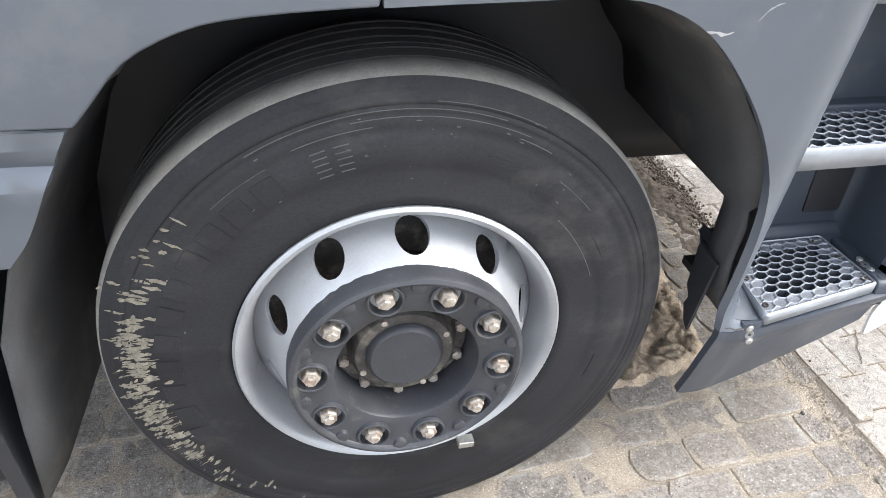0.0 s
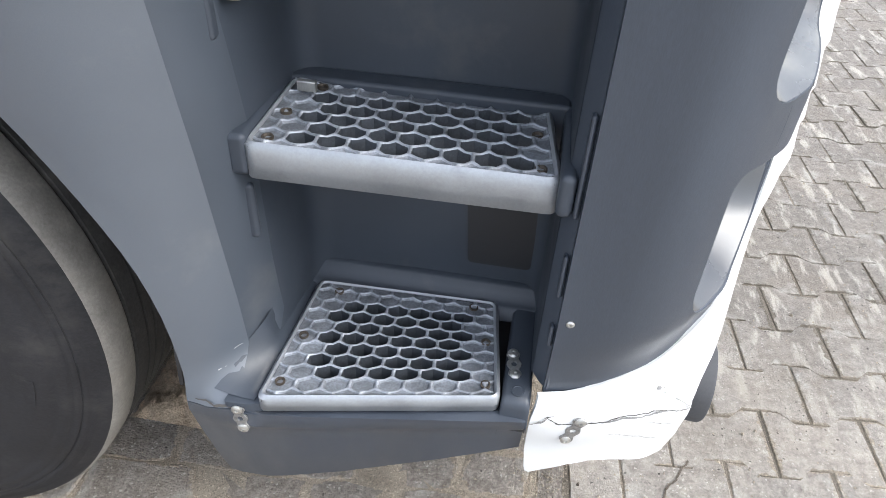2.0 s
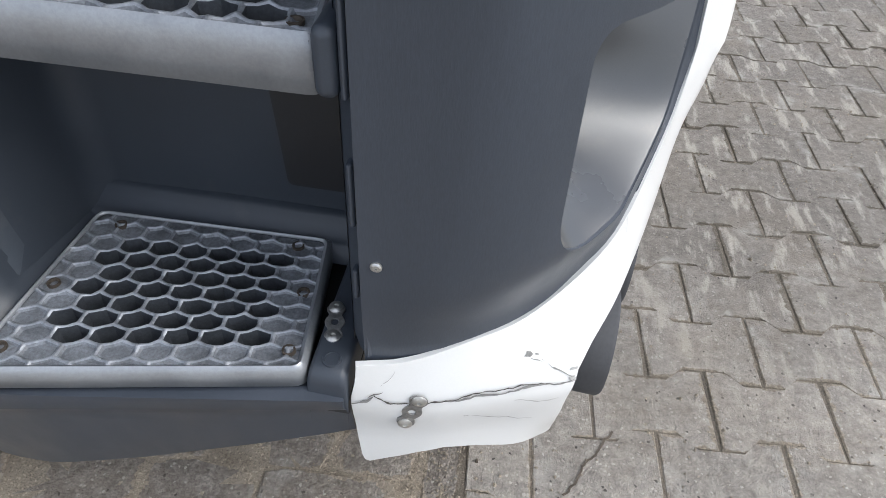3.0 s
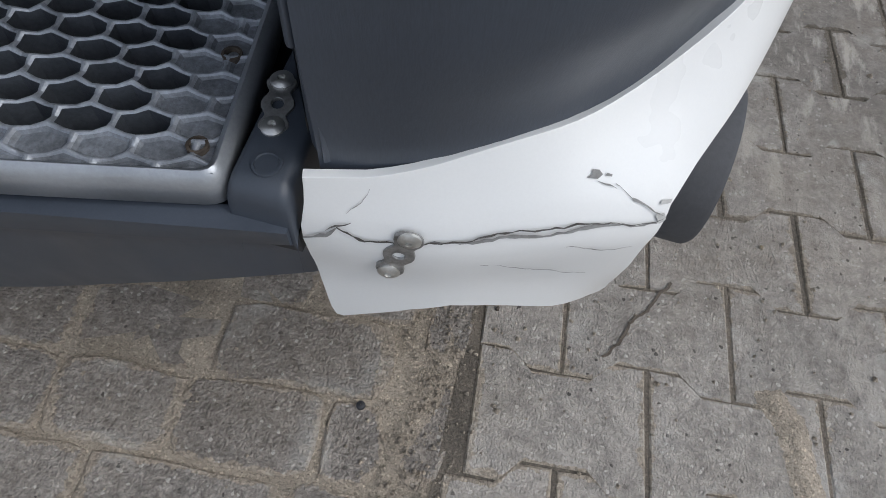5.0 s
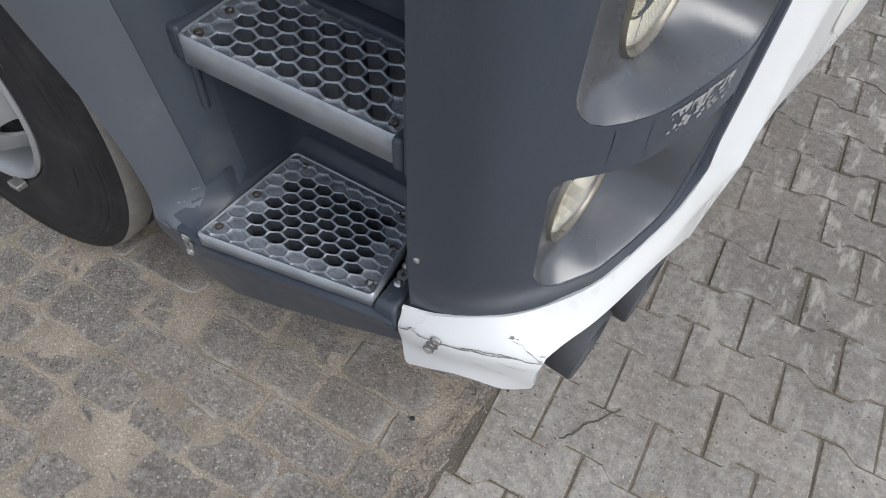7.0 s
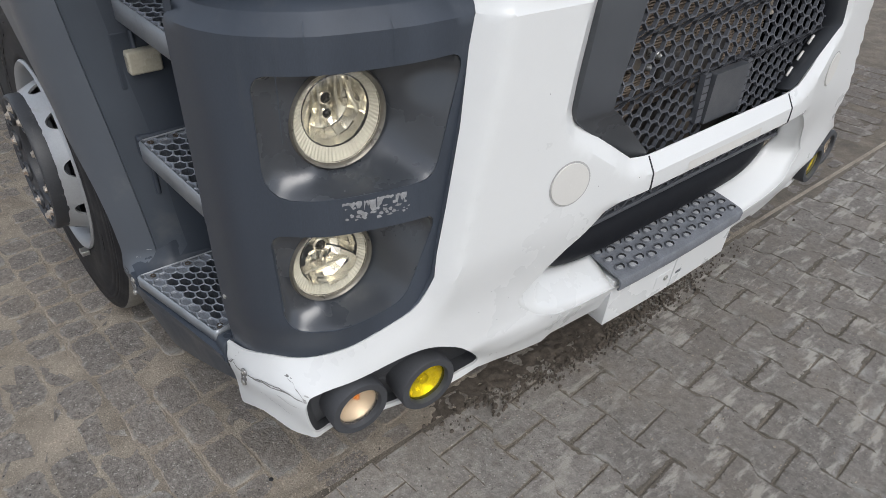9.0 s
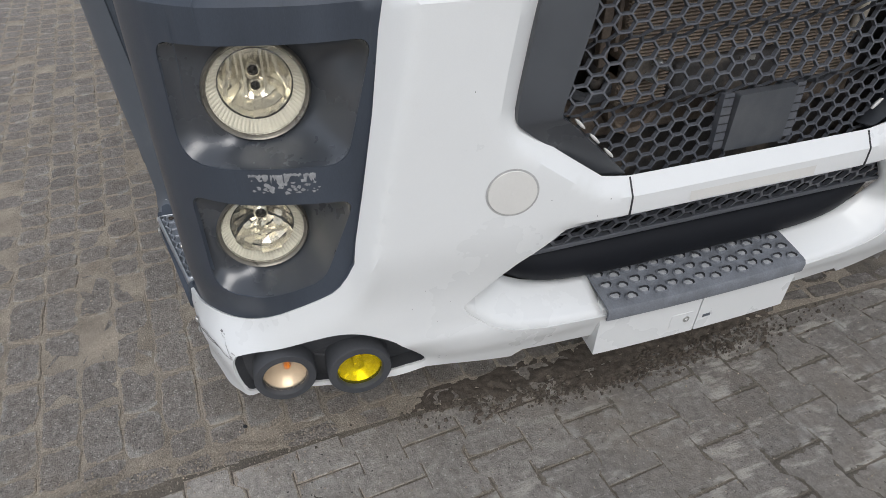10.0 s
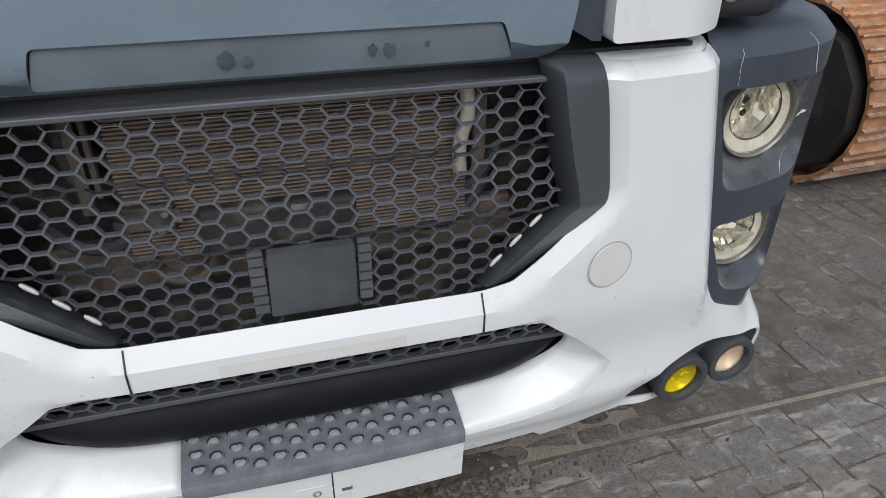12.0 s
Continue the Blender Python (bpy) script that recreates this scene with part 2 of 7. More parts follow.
def paving(name, col, sand, reach, grain, streak, island=False):
    """Concrete paving: aggregate grains, pits, sand spilled from the joints, pale scuffs and stains."""
    m = bpy.data.materials.new(name)
    m.use_nodes = True
    nt, b = m.node_tree, m.node_tree.nodes["Principled BSDF"]
    nd, ln = nt.nodes.new, nt.links.new
    geo = nd("ShaderNodeNewGeometry")

    def tex(kind, sc, detail=3.0, stretch=(1, 1, 1), rot=0.0):
        mp = nd("ShaderNodeMapping")
        mp.inputs["Scale"].default_value = stretch
        mp.inputs["Rotation"].default_value = (0, 0, rot)
        ln(geo.outputs["Position"], mp.inputs["Vector"])
        t = nd(kind)
        t.inputs["Scale"].default_value = sc
        if kind == "ShaderNodeTexNoise":
            t.inputs["Detail"].default_value, t.inputs["Roughness"].default_value = detail, 0.65
        ln(mp.outputs["Vector"], t.inputs["Vector"])
        return t

    def ramp(src, lo, hi, a=0.0, c=1.0):
        r = nd("ShaderNodeMapRange")
        r.inputs["From Min"].default_value, r.inputs["From Max"].default_value = lo, hi
        r.inputs["To Min"].default_value, r.inputs["To Max"].default_value = a, c
        ln(src, r.inputs["Value"])
        return r.outputs["Result"]

    def math_(op, a, c):
        t = nd("ShaderNodeMath")
        t.operation = op
        for k, p in enumerate((a, c)):
            if isinstance(p, (int, float)):
                t.inputs[k].default_value = p
            else:
                ln(p, t.inputs[k])
        return t.outputs[0]

    def mix(fac, a, c, mode="MIX"):
        t = nd("ShaderNodeMixRGB")
        t.blend_type = mode
        for k, p in (("Fac", fac), ("Color1", a), ("Color2", c)):
            if isinstance(p, tuple):
                t.inputs[k].default_value = rgb(p)
            elif isinstance(p, float):
                t.inputs[k].default_value = p
            else:
                ln(p, t.inputs[k])
        return t.outputs[0]

    # grains of aggregate, each with its own tone
    cells = tex("ShaderNodeTexVoronoi", 260.0)
    tone = nd("ShaderNodeSeparateColor")
    ln(cells.outputs["Color"], tone.inputs[0])
    big, mid, fine = tex("ShaderNodeTexNoise", 5.0, 6.0), tex("ShaderNodeTexNoise", 45.0, 5.0), tex("ShaderNodeTexNoise", 420.0, 3.0)
    val = math_("MULTIPLY", ramp(tone.outputs[0], 0, 1, 1 - grain, 1 + grain), ramp(mid.outputs["Fac"], 0.3, 0.7, 0.7, 1.3))
    pebble = tex("ShaderNodeTexNoise", 150.0, 3.0)
    val = math_("MULTIPLY", val, ramp(pebble.outputs["Fac"], 0.35, 0.65, 1 - grain * 0.9, 1 + grain * 0.9))
    val = math_("MULTIPLY", val, ramp(big.outputs["Fac"], 0.3, 0.7, 0.88, 1.12))
    oi = nd("ShaderNodeObjectInfo")
    val = math_("MULTIPLY", val, ramp(geo.outputs["Random Per Island"] if island else oi.outputs["Random"], 0, 1, 0.92, 1.08))
    sc = nd("ShaderNodeVectorMath")
    sc.operation = "SCALE"
    sc.inputs[0].default_value = col
    ln(val, sc.inputs["Scale"])
    colour = sc.outputs[0]
    # single pale and black grains
    colour = mix(ramp(tone.outputs[1], 0.975, 0.98, 0.0, 0.7), colour, (0.6, 0.57, 0.52))
    colour = mix(ramp(tone.outputs[2], 0.993, 0.997, 0.0, 0.8), colour, (0.03, 0.028, 0.026))
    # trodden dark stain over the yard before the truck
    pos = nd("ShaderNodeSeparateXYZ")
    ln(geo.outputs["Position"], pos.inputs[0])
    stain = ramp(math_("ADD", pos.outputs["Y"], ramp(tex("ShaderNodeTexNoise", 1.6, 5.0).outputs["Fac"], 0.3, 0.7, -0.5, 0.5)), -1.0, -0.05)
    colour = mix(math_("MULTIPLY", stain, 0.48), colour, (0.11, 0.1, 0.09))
    # pale streaky scuffs
    st, gate = tex("ShaderNodeTexNoise", 22.0, 6.0, (1.0, 0.28, 1), 0.35), tex("ShaderNodeTexNoise", 3.1, 4.0)
    scuff = math_("MULTIPLY", ramp(st.outputs["Fac"], 0.53, 0.62), ramp(math_("ADD", gate.outputs["Fac"], math_("MULTIPLY", stain, 0.08)), 0.45, 0.56))
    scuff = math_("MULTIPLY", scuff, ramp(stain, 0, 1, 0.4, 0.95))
    colour = mix(math_("MULTIPLY", scuff, streak), colour, (0.52, 0.485, 0.43))
    # brown dust in broad patches
    dust = tex("ShaderNodeTexNoise", 2.3, 7.0)
    colour = mix(ramp(dust.outputs["Fac"], 0.48, 0.7, 0.0, 0.36), colour, (0.3, 0.25, 0.19))
    # sand lying over the edges of the stones
    rim = nd("ShaderNodeAttribute")
    rim.attribute_name = "rim"
    edge = math_("ADD", rim.outputs["Fac"], ramp(mid.outputs["Fac"], 0.3, 0.7, -reach * 1.3, reach * 1.3))
    edge = math_("ADD", edge, ramp(gate.outputs["Fac"], 0.35, 0.65, reach * 1.4, -reach * 1.4))
    cover = ramp(edge, reach * 0.9, reach * 1.25, 1.0, 0.0)
    sandy = mix(ramp(tone.outputs[0], 0, 1), tuple(c * 0.72 for c in sand), tuple(c * 1.3 for c in sand))
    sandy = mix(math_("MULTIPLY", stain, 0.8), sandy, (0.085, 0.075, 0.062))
    colour = mix(math_("MULTIPLY", cover, 0.92), colour, sandy)
    # pale cement bloom at some corners
    bloom = math_("MULTIPLY", ramp(rim.outputs["Fac"], 0.12, 0.42, 1.0, 0.0), ramp(tex("ShaderNodeTexNoise", 9.0, 7.0).outputs["Fac"], 0.53, 0.63))
    colour = mix(math_("MULTIPLY", bloom, 0.45), colour, (0.56, 0.54, 0.5))
    ln(colour, b.inputs["Base Color"])
    b.inputs["Roughness"].default_value = 0.9
    b.inputs["Specular IOR Level"].default_value = 0.3
    bp = nd("ShaderNodeBump")
    bp.inputs["Strength"].default_value, bp.inputs["Distance"].default_value = 1.0, 0.0055
    height = math_("ADD", math_("MULTIPLY", cells.outputs["Distance"], -0.9 * grain * 2.5), math_("ADD", math_("ADD", fine.outputs["Fac"], math_("MULTIPLY", pebble.outputs["Fac"], 5 * grain)), math_("MULTIPLY", mid.outputs["Fac"], 1.2)))
    ln(height, bp.inputs["Height"])
    ln(bp.outputs["Normal"], b.inputs["Normal"])
    return m


PAVE_ARGS = ((0.364, 0.336, 0.3), (0.36, 0.31, 0.245), 0.05, 0.1, 0.8)
SETT_ARGS = ((0.272, 0.247, 0.22), (0.37, 0.315, 0.25), 0.085, 0.22, 0.3)
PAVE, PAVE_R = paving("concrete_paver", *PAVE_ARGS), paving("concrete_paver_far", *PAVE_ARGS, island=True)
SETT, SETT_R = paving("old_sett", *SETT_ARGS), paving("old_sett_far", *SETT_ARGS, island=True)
BED = mat("dark_paver_joint", (0.19, 0.163, 0.13), 0.95, var=0.35, scale=9, fine=420, bump=1.0, speck=0.5, relief=0.006, dirt=(0.1, 0.088, 0.072), dirt_amt=0.35, dirt_scale=3)
SOOT = mat("sooty_steel", (0.018, 0.016, 0.015), 0.8, var=0.4, scale=8, dirt=(0.06, 0.035, 0.022), dirt_amt=0.2, dirt_scale=4)
RUSTBAR = mat("dusty_grouser_steel", (0.36, 0.22, 0.14), 0.7, metal=0.3, var=0.35, scale=14, fine=200, bump=0.4, dirt=(0.66, 0.58, 0.48), dirt_amt=0.4, dirt_scale=12)
RUST = mat("rusty_track_steel", (0.42, 0.21, 0.1), 0.75, metal=0.3, var=0.35, scale=14, fine=200, bump=0.4, dirt=(0.55, 0.42, 0.3), dirt_amt=0.3, dirt_scale=10, rnd=0.2)

GREYPAINT.node_tree.nodes["Principled BSDF"].inputs["Specular IOR Level"].default_value = 1.0
RECESS.node_tree.nodes["Principled BSDF"].inputs["Specular IOR Level"].default_value = 0.9
RECESS.node_tree.nodes["Principled BSDF"].inputs["Sheen Weight"].default_value = 0.65
RECESS.node_tree.nodes["Principled BSDF"].inputs["Sheen Roughness"].default_value = 0.35
RECESS.node_tree.nodes["Principled BSDF"].inputs["Sheen Tint"].default_value = (0.95, 0.9, 0.8, 1)
ROLL.node_tree.nodes["Principled BSDF"].inputs["Specular IOR Level"].default_value = 0.2
for dull in (RUBBER_T, TREADRUB, TREADDARK, SOIL, EARTH, SAND):
    dull.node_tree.nodes["Principled BSDF"].inputs["Specular IOR Level"].default_value = 0.22


# ---- mesh helpers ----
def mesh_ob(name, verts, faces, material, parent=None, label="", sg=1, out=None, smooth=True, solid=0.0, bevel=0.0, seg=2, sharp=38, mats=None, fmat=None, rim=None):
    """Links one mesh as an object; sg = -1 mirrors it across the truck's middle."""
    v = np.asarray(verts, float).reshape(-1, 3).copy()
    v[:, 1] *= sg
    faces = [tuple(q) for q in faces]
    if sg < 0:
        faces = [q[::-1] for q in faces]
    me = bpy.data.meshes.new(name)
    me.from_pydata(v.tolist(), [], faces)
    if out is not None:
        o = Vector((out[0], out[1] * sg, out[2]))
        if sum(p.normal.dot(o) * p.area for p in me.polygons) < 0:
            me.flip_normals()
    me.materials.append(material)
    for extra in mats or ():
        me.materials.append(extra)
    if fmat is not None:
        me.polygons.foreach_set("material_index", list(fmat))
    me.polygons.foreach_set("use_smooth", [smooth] * len(me.polygons))
    if smooth:
        me.set_sharp_from_angle(angle=radians(sharp))
    if rim is not None:
        me.attributes.new("rim", "FLOAT", "POINT").data.foreach_set("value", list(rim))
    ob = new(name, me)
    if parent:
        ob.parent = parent
    if label:
        ob["label"] = label
    if solid:
        md = ob.modifiers.new("solid", "SOLIDIFY")
        md.thickness, md.offset = solid, -1.0
    if bevel:
        md = ob.modifiers.new("bevel", "BEVEL")
        md.width, md.segments, md.limit_method, md.angle_limit = bevel, seg, "ANGLE", radians(45)
        md.harden_normals = True
    return ob


def inside(poly, p):
    """Which of the points p lie in the polygon."""
    poly, p = np.asarray(poly, float), np.asarray(p, float)
    x, y = p[:, 0], p[:, 1]
    res = np.zeros(len(p), bool)
    j = len(poly) - 1
    for i in range(len(poly)):
        (xi, yi), (xj, yj) = poly[i], poly[j]
        cross = ((yi > y) != (yj > y)) & (x < (xj - xi) * (y - yi) / (yj - yi + 1e-12) + xi)
        res ^= cross
        j = i
    return res


def resample(poly, step, closed=True):
    poly = [np.asarray(p, float) for p in poly]
    res = []
    n = len(poly)
    for i in range(n if closed else n - 1):
        a, b = poly[i], poly[(i + 1) % n]
        k = max(1, int(round(np.linalg.norm(b - a) / step)))
        res += [a + (b - a) * t / k for t in range(k)]
    if not closed:
        res.append(poly[-1])
    return np.array(res)


def rounded(poly, r, seg=5):
    """The polygon with its corners rounded by radius r (or one radius a corner)."""
    poly = [np.asarray(p, float) for p in poly]
    res = []
    n = len(poly)
    for i in range(n):
        p, a, b = poly[i], poly[i - 1], poly[(i + 1) % n]
        ri = r[i] if isinstance(r, (list, tuple)) else r
        da, db = a - p, b - p
        la, lb = np.linalg.norm(da), np.linalg.norm(db)
        c = min(ri, la * 0.45, lb * 0.45)
        if c < 1e-5:
            res.append(p)
            continue
        s, e = p + da / la * c, p + db / lb * c
        for t in np.linspace(0, 1, seg + 1):
            res.append((1 - t) ** 2 * s + 2 * t * (1 - t) * p + t * t * e)
    return np.array(res)


def smooth_line(pts, n=12):
    """A Catmull-Rom line through the points."""
    p = np.asarray(pts, float)
    p = np.vstack([2 * p[0] - p[1], p, 2 * p[-1] - p[-2]])
    res = []
    for i in range(1, len(p) - 2):
        for t in np.linspace(0, 1, n, endpoint=False):
            a, b, c, d = p[i - 1 : i + 3]
            res.append(0.5 * (2 * b + (c - a) * t + (2 * a - 5 * b + 4 * c - d) * t**2 + (3 * b - a - 3 * c + d) * t**3))
    res.append(p[-2])
    return np.array(res)


from mathutils.geometry import delaunay_2d_cdt


def sheet(outline, holes, f, step=0.03, edge=None, folds=()):
    """Vertices and faces of a skin with a free outline and holes, laid on the surface f(u, v)."""
    edge = edge or step
    loops = [resample(outline, edge)] + [resample(h, edge) for h in holes]
    pts, edges = [], []
    for lp in loops:
        k = len(pts)
        pts += [tuple(p) for p in lp]
        edges += [(k + i, k + (i + 1) % len(lp)) for i in range(len(lp))]
    for fold in folds:
        lp, k = resample(fold, edge, closed=False), len(pts)
        pts += [tuple(p) for p in lp]
        edges += [(k + i, k + i + 1) for i in range(len(lp) - 1)]
    lo, hi = loops[0].min(0), loops[0].max(0)
    gu, gv = np.meshgrid(np.arange(lo[0], hi[0], step), np.arange(lo[1], hi[1], step))
    gu[1::2] += step / 2
    g = np.c_[gu.ravel(), gv.ravel()]
    ok = inside(loops[0], g)
    for h in loops[1:]:
        ok &= ~inside(h, g)
    g = g[ok]
    rim = np.array(pts)
    if len(g):
        near = np.array([((rim - p) ** 2).sum(1).min() for p in g])
        g = g[near > (0.55 * step) ** 2]
    res = delaunay_2d_cdt([Vector(p) for p in pts + [tuple(p) for p in g]], edges, [], 0, 1e-6)
    v, tri = np.array([tuple(p) for p in res[0]]), [t for t in res[2]]
    cen = np.array([v[list(t)].mean(0) for t in tri])
    ok = inside(loops[0], cen)
    for h in loops[1:]:
        ok &= ~inside(h, cen)
    faces = [t for t, k in zip(tri, ok) if k]
    return [f(u, w) for u, w in v], faces


def loft(rings, closed=True):
    """Faces between rings of equally many points."""
    n = len(rings[0])
    v = np.concatenate([np.asarray(r, float) for r in rings])
    q = []
    for k in range(len(rings) - 1):
        for i in range(n if closed else n - 1):
            j = (i + 1) % n
            q.append((k * n + i, k * n + j, (k + 1) * n + j, (k + 1) * n + i))
    return v, q


def lathe(profile, seg=64, centre=(0, 0, 0), axis=(0, -1, 0), up=(0, 0, 1)):
    """Turns a profile of (radius, way along the axis) about an axis."""
    ax = Vector(axis).normalized()
    e1 = Vector(up) - ax * Vector(up).dot(ax)
    e1.normalize()
    e2 = ax.cross(e1)
    rings = []
    for r, a in profile:
        rings.append([tuple(Vector(centre) + ax * a + (e1 * math.cos(t) + e2 * math.sin(t)) * r) for t in np.linspace(0, 2 * math.pi, seg, endpoint=False)])
    return loft(rings)


def box(lo, hi):
    x0, y0, z0 = lo
    x1, y1, z1 = hi
    v = [(x0, y0, z0), (x1, y0, z0), (x1, y1, z0), (x0, y1, z0), (x0, y0, z1), (x1, y0, z1), (x1, y1, z1), (x0, y1, z1)]
    return v, [(3, 2, 1, 0), (4, 5, 6, 7), (0, 1, 5, 4), (1, 2, 6, 5), (2, 3, 7, 6), (3, 0, 4, 7)]


def tube(line, r, seg=10):
    """A round bar along a line."""
    p = [Vector(q) for q in line]
    rings = []
    for i, c in enumerate(p):
        d = (p[min(i + 1, len(p) - 1)] - p[max(i - 1, 0)]).normalized()
        e1 = d.cross(Vector((0.3, 0.2, 1))).normalized()
        e2 = d.cross(e1)
        rings.append([tuple(c + (e1 * math.cos(t) + e2 * math.sin(t)) * r) for t in np.linspace(0, 2 * math.pi, seg, endpoint=False)])
    v, q = loft(rings)
    n = len(v)
    q += [tuple(range(seg))[::-1], tuple(range(n - seg, n))]
    return v, q


def smoothstep(a, b, x):
    t = min(1.0, max(0.0, (x - a) / (b - a)))
    return t * t * (3 - 2 * t)


def hexes(place, us, vs, pu, pv, wall, depth, keep):
    """A honeycomb mesh: place(u, v, d) gives a point d below its face; keep picks the cells."""
    v, q = [], []
    corner = [(2 / 3 * pu, 0), (pu / 3, pv / 2), (-pu / 3, pv / 2), (-2 / 3 * pu, 0), (-pu / 3, -pv / 2), (pu / 3, -pv / 2)]
    sh = 1 - wall / min(pu, pv)
    for j in range(int((vs[1] - vs[0]) / pv) + 3):
        for i in range(int((us[1] - us[0]) / pu) + 3):
            cu, cv = us[0] + i * pu, vs[0] + (j + 0.5 * (i % 2)) * pv
            if not keep(cu, cv):
                continue
            k = len(v)
            for s, d in ((1.0, 0.0), (sh, 0.0), (sh * 0.98, depth)):
                v += [place(cu + a * s, cv + b * s, d) for a, b in corner]
            for t in range(6):
                u = (t + 1) % 6
                q.append((k + t, k + u, k + 6 + u, k + 6 + t))
                q.append((k + 6 + t, k + 6 + u, k + 12 + u, k + 12 + t))
    return v, q


def tread_cells(place, W, D, pu, pv, wall, depth, solid):
    """A worn honeycomb tread with rounded cells, uneven tops and toothed edges; cells in solid are closed dishes."""
    v, q, fm = [], [], []
    for j in range(-1, int(D / pv) + 3):
        for i in range(-1, int(W / pu) + 3):
            cu, cv = (i + 0.5 * (j % 2)) * pu, j * pv
            if not (-pu * 0.45 < cu < W + pu * 0.45 and -pv * 0.5 < cv < D + pv * 0.5):
                continue
            hexa = [(0, 2 / 3 * pv), (pu / 2, pv / 3), (pu / 2, -pv / 3), (0, -2 / 3 * pv), (-pu / 2, -pv / 3), (-pu / 2, pv / 3)]
            pts = []
            for t in range(6):
                (a0, b0), (a1, b1) = hexa[t], hexa[(t + 1) % 6]
                pts += [(a0, b0, 1), ((a0 + a1) / 2, (b0 + b1) / 2, 0)]
            full, k = solid(cu, cv), len(v)
            sh = 1 - wall / pv

            def top(u, w, corner):
                n1 = noise.noise(Vector((u * 95 + 3, w * 95, 1.7)))
                n2 = noise.noise(Vector((u * 310, w * 310 + 9, 4.1)))
                return -(0.0016 * corner + 0.0016 * n1 + 0.0009 * n2)

            def inner(a, b, s):
                m_ = math.hypot(a / pu, b / pv) + 1e-9
                return (0.78 * a + 0.22 * a / m_ * 0.56) * s, (0.78 * b + 0.22 * b / m_ * 0.56) * s

            for a, b, cn in pts:
                v.append(place(cu + a, cv + b, top(cu + a, cv + b, cn)))
            for a, b, cn in pts:
                a1, b1 = inner(a, b, 1 - wall * 0.4 / pv)
                v.append(place(cu + a1, cv + b1, top(cu + a, cv + b, cn) + 0.0002))
            for a, b, cn in pts:
                a1, b1 = inner(a, b, sh)
                v.append(place(cu + a1, cv + b1, top(cu + a, cv + b, cn * 0.5) + 0.0012))
            for a, b, cn in pts:
                a1, b1 = inner(a, b, sh * (0.86 if full else 0.95))
                v.append(place(cu + a1, cv + b1, 0.003 if full else depth))
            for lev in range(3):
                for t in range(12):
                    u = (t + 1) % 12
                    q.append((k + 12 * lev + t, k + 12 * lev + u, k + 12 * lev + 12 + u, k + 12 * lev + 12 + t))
                    # tops plain; walls (1) and dishes (2) take the tones with shade in them
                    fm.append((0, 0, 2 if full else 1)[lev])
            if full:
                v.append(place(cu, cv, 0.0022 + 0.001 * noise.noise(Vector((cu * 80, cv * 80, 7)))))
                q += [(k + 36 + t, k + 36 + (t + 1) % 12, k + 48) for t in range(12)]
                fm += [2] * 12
    return v, q, fm


# ---- the truck's outer surfaces ----
LOW = smooth_line([(1.452, 0), (1.452, 0.25), (1.446, 0.5), (1.43, 0.66), (1.405, 0.8), (1.381, 0.9), (1.353, 1.0), (1.334, 1.06), (1.32, 1.094), (1.298, 1.113), (1.25, 1.137), (1.18, 1.161), (1.112, 1.17), (1.085, 1.171)], 14)
LOW_S = np.r_[0, np.cumsum(np.hypot(*np.diff(LOW, axis=0).T))]


def plan_s(line, dist, x=None, y=None):
    """How far along a plan line the given y (on the front) or x (on the side) lies."""
    return float(np.interp(y, line[:, 1], dist)) if y is not None else float(np.interp(-x, -line[:, 0], dist))


def ls(y):
    return math.copysign(plan_s(LOW, LOW_S, y=abs(y)), y)


def lx(x):
    return plan_s(LOW, LOW_S, x=x)


def plan_at(line, dist, s):
    s = abs(s)
    x, y = np.interp(s, dist, line[:, 0]), np.interp(s, dist, line[:, 1])
    e = 0.012
    a, b = max(0.0, s - e), min(dist[-1], s + e)
    d = np.array([np.interp(b, dist, line[:, 0]) - np.interp(a, dist, line[:, 0]), np.interp(b, dist, line[:, 1]) - np.interp(a, dist, line[:, 1])])
    d /= np.linalg.norm(d)
    return x, y, d[1], -d[0]


RIM = [(ls(y), z, bx, by) for y, z, bx, by in ((0.845, 0.662, 1.4, 0.842), (0.862, 0.634, 1.385, 0.86), (0.9, 0.614, 1.368, 0.9), (0.945, 0.59, 1.352, 0.945), (0.99, 0.568, 1.335, 0.988), (1.03, 0.55, 1.312, 1.02), (1.07, 0.533, 1.281, 1.054), (1.1, 0.528, 1.256, 1.083))]
RIM += [(lx(x), z, bx, by) for x, z, bx, by in ((1.28, 0.531, 1.235, 1.107), (1.24, 0.527, 1.205, 1.124), (1.17, 0.511, 1.16, 1.144), (1.098, 0.499, 1.099, 1.162))]
RIM[0:2] = [(ls(0.836), 0.69, 1.388, 0.835), (ls(0.848), 0.658, 1.386, 0.847), (ls(0.868), 0.634, 1.381, 0.867)]
RIM = np.array([[np.interp(t, [r[0] for r in RIM], [r[k] for r in RIM]) for k in range(4)] for t in np.linspace(RIM[0][0], RIM[-1][0], 64)])
for _ in range(10):
    RIM[1:-1] = 0.25 * RIM[:-2] + 0.5 * RIM[1:-1] + 0.25 * RIM[2:]
RIM[:, 1] -= 0.008 * np.clip(np.linspace(0, 12, len(RIM)), 0, 1) * np.clip(np.linspace(12, 0, len(RIM)), 0, 1)
RIM = [tuple(r) for r in RIM[::2]] + [tuple(RIM[-1])]
RIM_S = [r[0] for r in RIM]

GRILLE_EDGE = [(0.498, 1.197), (0.522, 1.054), (0.534, 0.966), (0.521, 0.94), (0.358, 0.824), (0.30, 0.815), (0.0, 0.815)]


